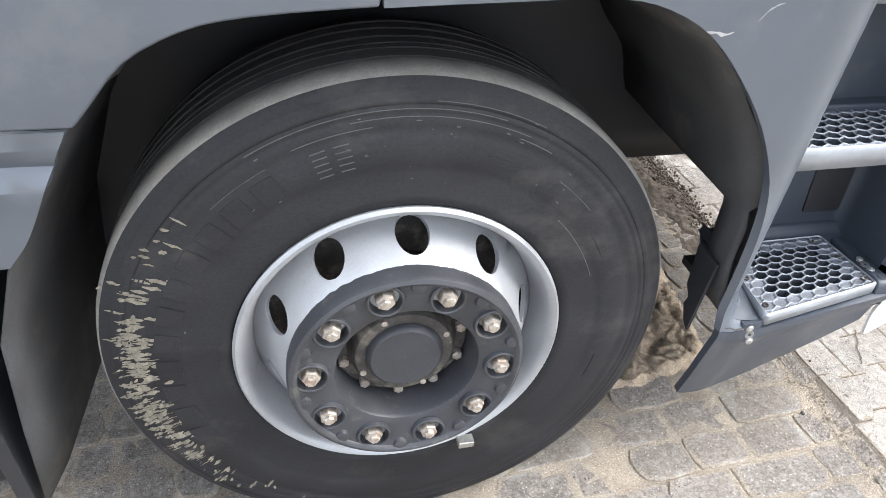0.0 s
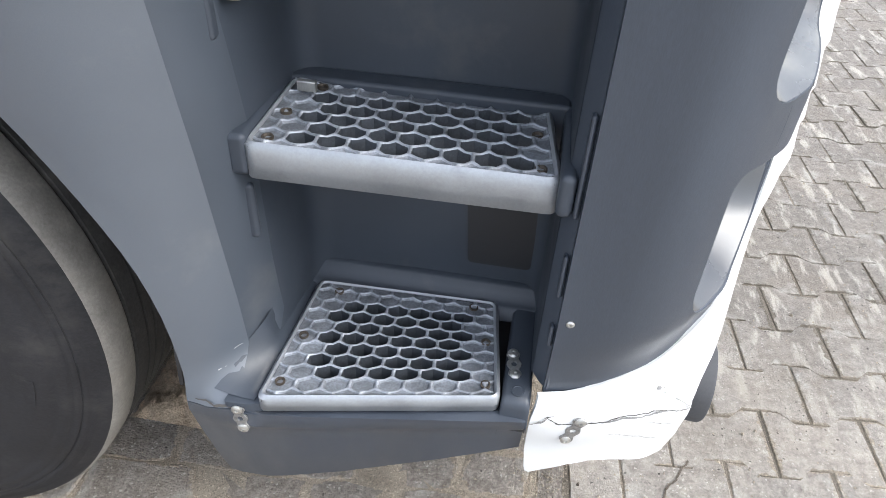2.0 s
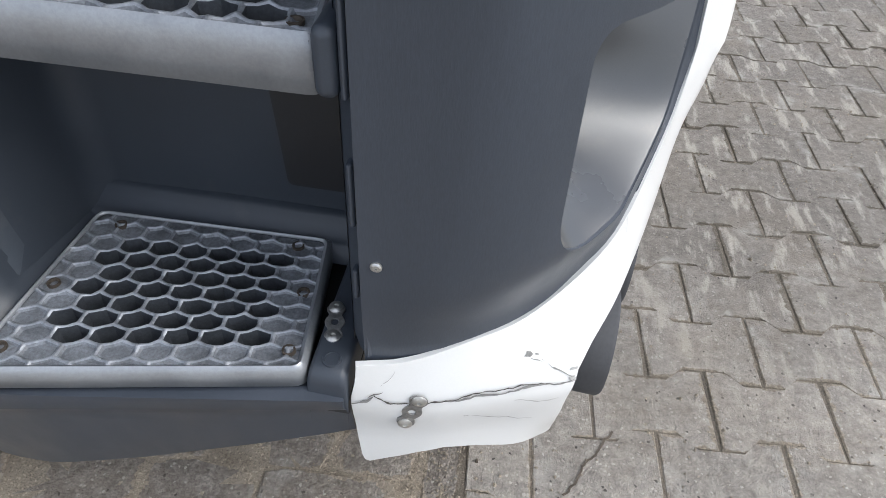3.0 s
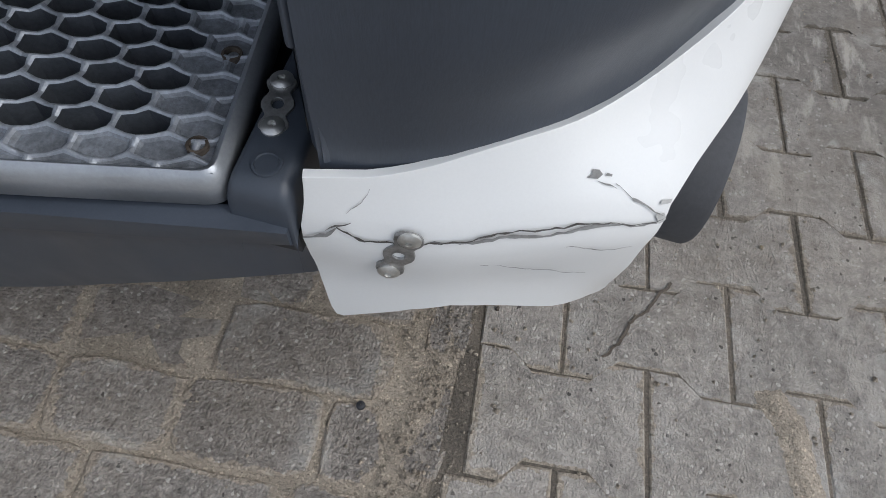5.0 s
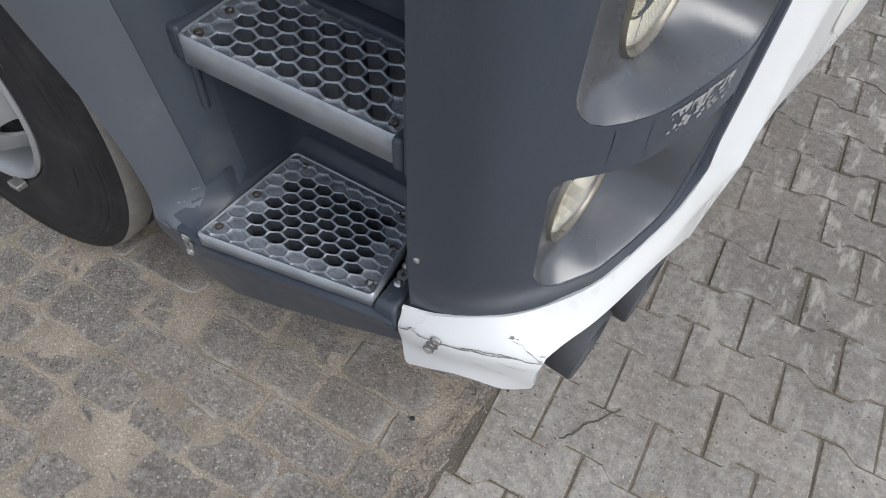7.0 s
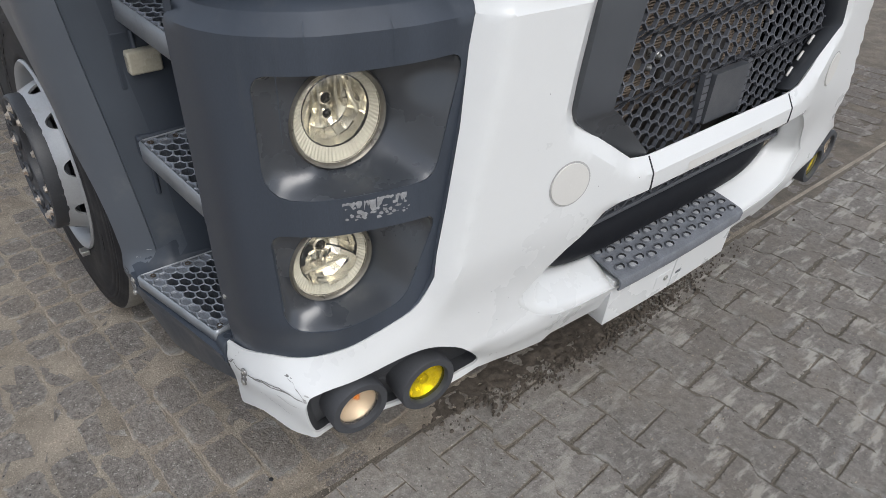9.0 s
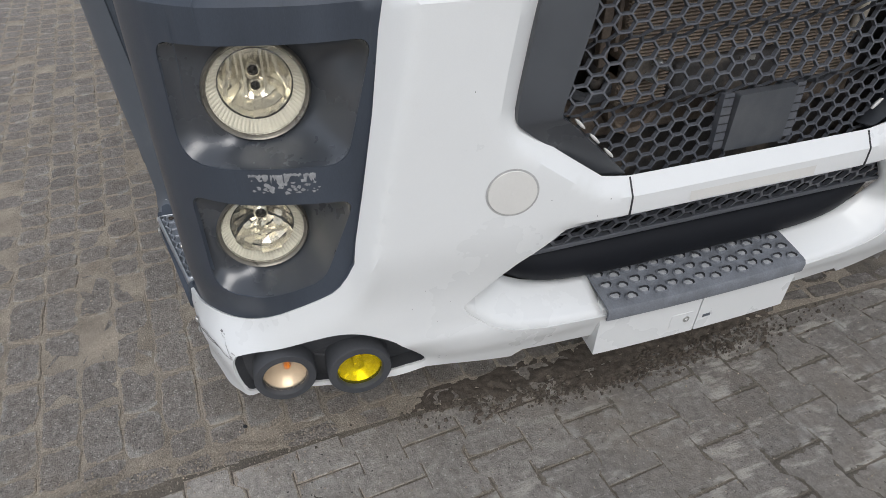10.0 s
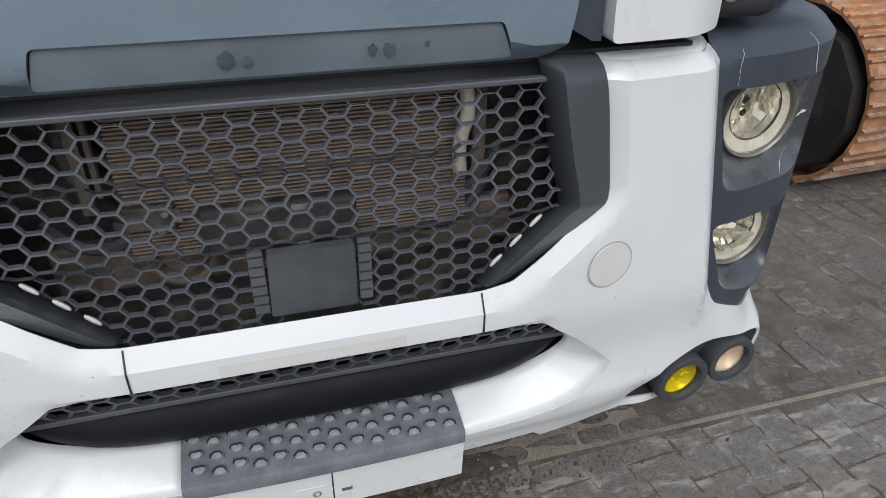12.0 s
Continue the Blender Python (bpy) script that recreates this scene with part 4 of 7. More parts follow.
# bracket posts, cross pipes, valve block and cables in the bay
for y0, y1, z0, z1, x in ((-0.325, -0.305, 0.99, 1.19, 1.34), (-0.298, -0.288, 1.02, 1.19, 1.345), (0.32, 0.345, 0.96, 1.19, 1.31)):
    v, q = box((x - 0.02, y0, z0), (x, y1, z1))
    mesh_ob("bracket_post", v, q, BAYBROWN, bay, bevel=0.003)
for z in (1.03, 1.07, 1.11, 1.15):
    v, q = tube([(1.3, -0.29, z), (1.31, -0.25, z - 0.004), (1.3, -0.2, z)], 0.009, 8)
    mesh_ob("cross_pipe", v, q, ENGINE, bay)
v, q = box((1.27, -0.27, 0.955), (1.35, -0.19, 1.0))
mesh_ob("valve_block", v, q, ENGINE, bay, bevel=0.006)
for y, z in ((-0.21, 0.995), (-0.19, 0.985), (-0.22, 0.965)):
    v, q = lathe([(0.008, 0), (0.008, 0.02), (0.005, 0.024), (0.001, 0.024)], 12, (1.35, y, z), (1, 0.3, 0))
    mesh_ob("pipe_fitting", v, q, STEEL, bay, "small steel pipe fitting")
v, q = box((1.27, -0.16, 0.9), (1.36, 0.1, 0.985))
mesh_ob("duct_box", v, q, ENGINE, bay, "dark dusty duct behind the sensor cover", bevel=0.012, seg=3)
v, q = box((1.36, -0.01, 0.972), (1.364, 0.025, 0.982))
mesh_ob("data_plate", v, q, STEEL, bay, "small bright plate")
v, q = box((1.24, -0.42, 0.8), (1.27, 0.42, 0.9))
mesh_ob("bay_beam", v, q, BAYBROWN, bay, "dusty brown beam low in the bay", bevel=0.01)
for y0, y1, z in ((-0.4, -0.24, 0.96), (0.15, 0.38, 0.99), (0.12, 0.36, 0.93)):
    v, q = tube(smooth_line([(1.29, y0, z), (1.32, 0.7 * y0 + 0.3 * y1, z - 0.03), (1.31, 0.3 * y0 + 0.7 * y1, z - 0.04), (1.28, y1, z + 0.02)], 6), 0.012, 8)
    mesh_ob("hose", v, q, RUBBER, bay, "black hose in the engine bay")
v, q = box((1.1, -0.62, 0.42), (1.3, 0.62, 0.47))
mesh_ob("cross_member", v, q, ENGINE, bay, bevel=0.01)


# ---- headlamp panels with lamps ----
def lamp(name, c, r, sg, axis=(1, -0.05, 0.0), low=False):
    """A round headlamp: bezel, fluted rim, bowl, bulb and clear lens."""
    v, q = lathe([(r * 1.1, -0.03), (r * 1.1, 0.0), (r * 1.06, 0.006), (r * 1.02, 0.004), (r * 0.99, -0.002), (r * 0.99, -0.03)], 48, c, axis)
    body = mesh_ob(name, v, q, BEZEL, truck, "round clear-glass headlamp with a chrome reflector", sg=sg)
    prof = [(r * 0.99, -0.004), (r * 0.765, -0.011), (r * 0.755, -0.018)]
    rings = []
    ax = Vector(axis).normalized()
    e1 = (Vector((0, 0, 1)) - ax * ax.z).normalized()
    e2 = ax.cross(e1)
    up_by = 0.1 * r
    for n_r, (rr, a) in enumerate(prof):
        rings.append([tuple(Vector(c) + e1 * up_by * (n_r > 0) + ax * (a + (0.0008 if i % 2 and n_r < 2 else 0.0)) + (e1 * math.cos(t) + e2 * math.sin(t)) * rr) for i, t in enumerate(np.linspace(0, 2 * math.pi, 132, endpoint=False))])
    v, q = loft(rings)
    mesh_ob("fluted_rim", v, q, FLUTE, body, "milky fluted lamp rim", sg=sg, smooth=False, out=(1, 0, 0))
    outer_c, c = c, tuple(Vector(c) + e1 * up_by)
    v, q = lathe([(r * 0.758, -0.0098), (r * 0.746, -0.0095), (r * 0.742, -0.016)], 48, c, axis)
    mesh_ob("lamp_ring", v, q, RINGM, body, "thin dark ring round the reflector", sg=sg)
    # bowl cut into flat facets
    fac = random.Random(5 if low else 8)
    fv, fq = [], []
    bowl = ((0.745, -0.014), (0.68, -0.032), (0.52, -0.05), (0.34, -0.061), (0.15, -0.067), (0.02, -0.068))
    cuts = np.linspace(0, 2 * math.pi, 19) + math.pi / 2
    for (f0, a0), (f1, a1) in zip(bowl[:-1], bowl[1:]):
        for t0, t1 in zip(cuts[:-1], cuts[1:]):
            k = len(fv)
            amp = 0.004 if low else 0.0022
            tilt, turn = fac.uniform(-amp, amp), fac.uniform(-amp, amp) * 0.7
            for f_, a, t, dd in ((f0, a0, t0, tilt + turn), (f0, a0, t1, tilt - turn), (f1, a1, t1, -tilt - turn), (f1, a1, t0, turn - tilt)):
                drop = 0.014 if (low and math.cos((t0 + t1) / 2) < -0.25) else 0.0
                fv.append(tuple(Vector(c) + ax * (a + dd + drop) + (e1 * math.cos(t) + e2 * math.sin(t)) * r * f_))
            fq.append((k, k + 1, k + 2, k + 3))
    mesh_ob("reflector", fv, fq, CHROME, body, "facetted chrome bowl", sg=sg, out=(1, 0, 0), smooth=False)
    rings = []
    for f_, a in ((0.8, -0.02), (0.72, -0.045), (0.5, -0.066), (0.02, -0.08)):
        rings.append([tuple(Vector(c) + ax * a + (e1 * math.cos(t) + e2 * math.sin(t)) * r * f_) for t in np.linspace(0, 2 * math.pi, 32, endpoint=False)])
    v, q = loft(rings)
    mesh_ob("lamp_back", v, q, GREYPAINT, body, sg=sg, out=(1, 0, 0))
    for dz, br in ((0.012, 0.0085), (-0.016, 0.0075)) if not low else ((0.004, 0.0095),):
        v, q = lathe([(br * 1.5, -0.066), (br * 1.5, -0.047), (br * 1.15, -0.045), (br * 1.1, -0.055)], 16, Vector(c) + e1 * dz, axis)
        mesh_ob("bulb_socket", v, q, CHROME, body, "small chrome bulb collar", sg=sg)
        v, q = lathe([(br * 1.1, -0.058), (br * 1.0, -0.05), (br * 0.6, -0.044), (0.0005, -0.042)], 16, Vector(c) + e1 * dz, axis)
        mesh_ob("bulb", v, q, BLACK, body, "dark bulb", sg=sg)
    if not low:
        for s_ in (1, -1):
            for w0, w1, h0, h1 in ((0.17, 0.22, -0.36, 0.66), (0.3, 0.34, 0.1, 0.66)):
                m_ = Vector(c) + ax * -0.046
                o_ = e2 * s_ * r
                vv = [tuple(m_ + o_ * w + e1 * r * h + ax * d) for d in (-0.02, 0.008) for w, h in ((w0, h0), (w1, h0), (w1, h1), (w0, h1))]
                mesh_ob("reflector_step", vv, [(0, 1, 2, 3), (4, 5, 6, 7), (0, 1, 5, 4), (1, 2, 6, 5), (2, 3, 7, 6), (3, 0, 4, 7)], CHROME, body, sg=sg, smooth=False, out=None)
            pts = [Vector(c) + ax * -0.034 + e2 * s_ * r * w + e1 * r * h for w, h in ((0.44, 0.5), (0.5, 0.15), (0.62, -0.1), (0.66, -0.25))]
            v, q = tube(smooth_line([tuple(p) for p in pts], 5), 0.0055, 8)
            mesh_ob("reflector_step", v, q, CHROME, body, sg=sg)
    else:
        v, q = box(Vector(c) + Vector((-0.04, -r * 0.66, -r * 0.36)), Vector(c) + Vector((-0.02, r * 0.66, -r * 0.3)))
        mesh_ob("reflector_bar", v, q, CHROME, body, sg=sg)
    c = outer_c
    dome = [(r * 0.985 * math.sin(a), -0.003 + 0.012 * math.cos(a)) for a in np.linspace(math.pi / 2, 0.12, 9)]
    v, q = lathe(dome, 48, c, axis)
    q = list(q) + [tuple(range(len(v) - 48, len(v)))]
    ob = mesh_ob("lens", v, q, LENS, body, "clear glass lens", sg=sg, out=(1, 0, 0), solid=0.002)
    ob.visible_shadow = False
    return body


FLUTE = mat("milky_fluted_plastic", (0.62, 0.6, 0.54), 0.2, var=0.06, scale=40, coat=0.5)
REC_U = [(ps(1.1), 1.113), (ps(1.102), 0.896), (ps(0.828), 0.898), (ps(0.768), 1.115)]
REC_L = [(ps(1.104), 0.826), (ps(1.1), 0.6), (ps(0.985), 0.607), (ps(0.893), 0.648), (ps(0.82), 0.823)]
LAMP_U, LAMP_L = (1.275, -0.953, 1.011), (1.262, -0.985, 0.722)

for sg in (1, -1):
    edge_l = [(ps(0.738), 1.2)] + [(ps(y - 0.006), z - 0.004) for y, z in outer[1:]] + [(ps(r[3]) if r[3] < 1.09 else px(r[2]), r[1] - 0.008) for r in RIM[:-1]] + [(px(1.106), 0.49), (px(1.106), 1.2)]
    hu, hl = rounded(REC_U, [0.03, 0.06, 0.035, 0.03], 8), rounded(REC_L, [0.03, 0.06, 0.05, 0.035, 0.03], 8)
    v, q = sheet(edge_l, [hu, hl], lambda s, z: panel(s, z), 0.022, 0.016)
    pan = mesh_ob("headlamp_panel", v, q, GREY, truck, "dark grey headlamp panel with scraped paint" if sg > 0 else "cracked dark grey headlamp panel", sg=sg, out=(1, -1, 0), solid=0.008, bevel=0.004, seg=3)
    for hole, c, r in ((hu, LAMP_U, 0.084), (hl, LAMP_L, 0.08)):
        n = 72
        dense = resample(hole, 0.004)
        dist = np.r_[0, np.cumsum(np.linalg.norm(np.diff(np.vstack([dense, dense[:1]]), axis=0), axis=1))]
        face = np.array([panel(s, z, -0.002) for s, z in dense])
        ang = np.arctan2(face[:, 2] - c[2], face[:, 1] - c[1])
        goal = np.linspace(-math.pi, math.pi, n, endpoint=False)
        order = np.argsort(ang)
        top = np.c_[[np.interp(goal, ang[order], face[order, t], period=2 * math.pi) for t in range(3)]].T
        circ = np.array([(c[0] - 0.004, c[1] + r * 1.1 * math.cos(t), c[2] + r * 1.1 * math.sin(t)) for t in goal])
        lift = np.clip(np.sin(goal), 0, 1) ** 1.5
        rings_r = [top]
        for k_ in (0.05, 0.12, 0.22, 0.36, 0.52, 0.7, 0.86, 1.0):
            # steep under the upper edge, an even slope elsewhere, hollowed a little near the lamp
            depth = k_ ** (1.3 - 1.1 * lift)
            go = k_ ** (1.0 + 1.4 * lift)
            ring_r = top.copy()
            ring_r[:, 0] += (circ[:, 0] - top[:, 0]) * depth - 0.012 * math.sin(math.pi * k_) * (1 - lift)
            ring_r[:, 1:] += (circ[:, 1:] - top[:, 1:]) * go[:, None]
            rings_r.append(ring_r)
        v, q = loft(rings_r)
        mesh_ob("lamp_recess", v, q, RECESS, pan, sg=sg, out=(1, 0, 0), sharp=60)
    # return flange of the pillar, down to the panel
    zs = np.linspace(1.196, 0.742, 24)
    rim_e = [(-ls(float(np.interp(z, [p[1] for p in outer[::-1]], [p[0] for p in outer[::-1]]))), z, float(np.interp(z, [p[1] for p in outer[::-1]], [p[0] for p in outer[::-1]]))) for z in zs]
    rim_e += [(-r[0], r[1], r[3]) for r in RIM if r[3] < 0.96]
    v, q = loft([[front(s, z, -0.003) for s, z, y in rim_e], [tuple(0.5 * np.array(front(s, z, -0.016)) + 0.5 * np.array(panel(ps(y + 0.002), z, -0.002))) for s, z, y in rim_e], [panel(ps(y - 0.002), z, -0.01) for s, z, y in rim_e]], closed=False)
    mesh_ob("pillar_flange", v, q, GREY, pan, sg=sg, out=(0, -1, 0), solid=0.004)
    # shoulder on top of the panel
    ss = np.linspace(ps(0.738), px(1.106), 40)
    cen = np.array([1.15, -0.85, 0])
    shoulder = []
    for k_, z in ((0.0, 1.199), (0.035, 1.206), (0.12, 1.213), (0.9, 1.217)):
        shoulder.append([tuple(np.array(panel(s, 1.199, 0.0)[:2]) * (1 - k_) + np.array([1.12, -0.8]) * k_) + (z,) for s in ss])
    v, q = loft(shoulder, closed=False)
    mesh_ob("panel_top", v, q, GREY, pan, sg=sg, out=(0, 0, 1), sharp=60)
    lamp("headlamp", LAMP_U, 0.084, sg)
    lamp("driving_lamp", LAMP_L, 0.08, sg, low=True)

    # fog lamp housing, round lamps in rubber collars
    back = [[front(ls(-y), z, -0.03 - 0.012 * (y < 0.8)) for y, z in fog_hole]]
    rim = [[front(ls(-y), z, -0.006) for y, z in fog_hole]]
    c = np.mean(back[0], axis=0)
    v, q = loft([rim[0], back[0], [tuple(0.5 * np.array(p) + 0.5 * c) for p in back[0]], [tuple(0.02 * np.array(p) + 0.98 * c) for p in back[0]]])
    fogs = mesh_ob("fog_lamp_housing", v, q, RUBBER, truck, "black recessed housing for two round lamps", sg=sg, out=(1, 0, 0))
    for nm, cc, ro, lens_m, lab in (("indicator_lamp", (1.356, -1.0, 0.403), 0.066, FROST, "round pale indicator lamp in a rubber collar"), ("fog_lamp", (1.386, -0.845, 0.4), 0.069, YELLOW, "round yellow fog lamp in a rubber collar")):
        ax = (1, -0.06, -0.02)
        v, q = lathe([(ro * 0.93, -0.13), (ro, -0.04), (ro, -0.004), (ro * 0.96, 0.0), (ro * 0.75, 0.0), (ro * 0.71, -0.004), (ro * 0.7, -0.02)], 40, cc, ax)
        mesh_ob(nm, v, q, RUBBER, fogs, lab, sg=sg)
        if nm == "indicator_lamp":
            v, q = lathe([(ro * 0.7, -0.02), (ro * 0.5, -0.034), (ro * 0.2, -0.042), (0.001, -0.042)], 28, cc, ax)
            mesh_ob("lamp_bowl", v, q, PREF, fogs, sg=sg)
            v, q = lathe([(0.007, -0.04), (0.008, -0.03), (0.005, -0.025), (0.001, -0.024)], 14, Vector(cc) + Vector((0, 0.006, 0.006)), ax)
            mesh_ob("amber_bulb", v, q, AMBER, fogs, "amber bulb behind the lens", sg=sg)
        if nm == "fog_lamp":
            v, q = lathe([(ro * 0.7, -0.02), (ro * 0.5, -0.035), (ro * 0.2, -0.045), (0.001, -0.045)], 20, cc, ax)
            mesh_ob("fog_reflector", v, q, YREF, fogs, sg=sg)
            v, q = lathe([(0.012, -0.04), (0.012, -0.02), (0.001, -0.018)], 12, cc, ax)
            mesh_ob("fog_bulb", v, q, YREF, fogs, sg=sg)
        v, q = lathe([(ro * 0.71 * math.sin(a), -0.012 + 0.008 * math.cos(a)) for a in np.linspace(math.pi / 2, 0.12, 9)], 40, cc, ax)
        q = list(q) + [tuple(range(len(v) - 40, len(v)))]
        ob = mesh_ob("lamp_lens", v, q, lens_m, fogs, "yellow glass lens" if lens_m is YELLOW else "milky indicator lens", sg=sg, out=(1, 0, 0), solid=0.002)
        ob.visible_shadow = False

# ---- fender over the wheel and skirt below the steps ----
arch = [(-0.412, 0.985), (-0.385, 1.015), (-0.335, 1.068), (-0.265, 1.104), (-0.185, 1.12), (-0.03, 1.13), (0.123, 1.135), (0.265, 1.137), (0.34, 1.122), (0.41, 1.085), (0.478, 1.02), (0.546, 0.935), (0.6, 0.835), (0.632, 0.73), (0.645, 0.62), (0.645, 0.5), (0.642, 0.38), (0.643, 0.222)]
arch = [tuple(p) for p in smooth_line(arch, 3)]
skirt = [(0.66, 0.214), (0.73, 0.217), (0.82, 0.24), (0.964, 0.298), (1.06, 0.338), (1.088, 0.352), (1.088, 0.456), (1.0, 0.456), (0.9, 0.456), (0.8, 0.456), (0.745, 0.457), (0.72, 0.463), (0.708, 0.475), (0.708, 0.6), (0.705, 0.82), (0.7, 1.03), (0.695, 1.34)]
for sg in (1, -1):
    upper = [p for p in arch if p[0] >= -0.031 and p[1] > 0.466]
    v, q = sheet(upper + [(0.6435, 0.464), (0.67, 0.457), (0.71, 0.4625)] + [p for p in skirt if p[1] > 0.47] + [(-0.031, 1.34)], [], side, 0.02, 0.014)
    fender = mesh_ob("fender", v, q, GREYPAINT, truck, "grey plastic front fender, scratched", sg=sg, out=(0, -1, 0), solid=0.016, bevel=0.004, seg=3)
    v, q = sheet([(0.6435, 0.4625), (0.6425, 0.38)] + [(0.643, 0.222)] + [p for p in skirt if p[1] < 0.47] + [(0.71, 0.461), (0.67, 0.4555)], [], side, 0.02, 0.014)
    mesh_ob("step_skirt", v, q, GREY, truck, "dark grey plastic skirt below the steps, cracked at the joint", sg=sg, out=(0, -1, 0), solid=0.016, bevel=0.004, seg=3)
    v, q = sheet([p for p in arch if p[0] < -0.034] + [(-0.034, 1.13), (-0.034, 1.34), (-1.3, 1.34), (-1.3, 0.985)], [], side, 0.04, 0.02)
    mesh_ob("side_panel", v, q, GREYPAINT, truck, "grey plastic panel above the wheel", sg=sg, out=(0, -1, 0), solid=0.016, bevel=0.005)
    rear_edge = [(-0.43, 0.972), (-0.47, 0.90), (-0.52, 0.81), (-0.56, 0.76)]

    def rear_skin(x, z):
        y = float(np.interp(z, [0.2, 0.5, 0.86, 0.895, 0.92, 0.94, 0.972], [-1.2, -1.23, -1.255, -1.262, -1.245, -1.262, -1.255]))
        return (x, y, z)

    v, q = sheet([tuple(p) for p in smooth_line(rear_edge, 4)] + [(-1.3, 0.74), (-1.3, 0.972)], [], rear_skin, 0.03, 0.02)
    mesh_ob("rear_skirt", v, q, GREYPAINT, truck, "grey plastic skirt behind the front wheel", sg=sg, out=(0, -1, 0), solid=0.014, bevel=0.004)
    # black arch liner, with the flap in front of the wheel
    path_l = [(-0.66, 0.2), (-0.635, 0.4), (-0.61, 0.6), (-0.54, 0.8), (-0.45, 0.95)] + [p for p in arch if p[1] > 0.48]
    rings = []
    for n_, (x, z) in enumerate(path_l):
        wob = 1 + 0.008 * math.sin(n_ * 1.3)
        rings.append([(x * k * wob, y, 0.5 + (z - 0.5) * k * wob) for y, k in (((-1.236, 1.012), (-1.15, 0.985), (-0.9, 0.97), (-0.715, 0.96)) if z > 0.76 or x < 0 else ((-1.205, 0.997), (-1.19, 0.99), (-1.165, 0.985), (-1.14, 0.98)))])
    v, q = loft(rings, closed=False)
    mesh_ob("arch_liner", v, q, LINER, truck, "black plastic wheel arch liner", sg=sg, solid=0.006)
    v, q = sheet([(-1.19, 0.6), (-1.19, 0.43), (-1.17, 0.44), (-1.15, 0.47), (-1.155, 0.49), (-1.135, 0.51), (-1.12, 0.6)], [], lambda y, z: (0.622 - 0.1 * (0.62 - z), y, z), 0.04)
    mesh_ob("mud_flap", v, q, BLACK, truck, "black plastic flap at the arch edge", sg=sg, out=(-1, 0, 0), solid=0.006, bevel=0.002)
    v, q = sheet([(-0.7, 0.25), (0.25, 0.25), (0.36, 0.57), (1.08, 0.57), (1.08, 1.2), (-0.7, 1.2)], [], lambda x, z: (x, -0.72, z), 0.1)
    mesh_ob("arch_wall", v, q, BLACK, truck, "dark inner wall of the wheel arch", sg=sg, out=(0, -1, 0), solid=0.01)
    v, q = box((-1.34, -1.21, 0.22), (-0.72, -0.8, 0.95))
    mesh_ob("side_box", v, q, BLACK, truck, "black box behind the mud guard", sg=sg, bevel=0.03, seg=3)
    v, q = box((-0.72, -1.235, 0.16), (-0.69, -0.85, 0.95))
    mesh_ob("mud_guard", v, q, BLACK, truck, "black mud guard behind the wheel", sg=sg, bevel=0.004)

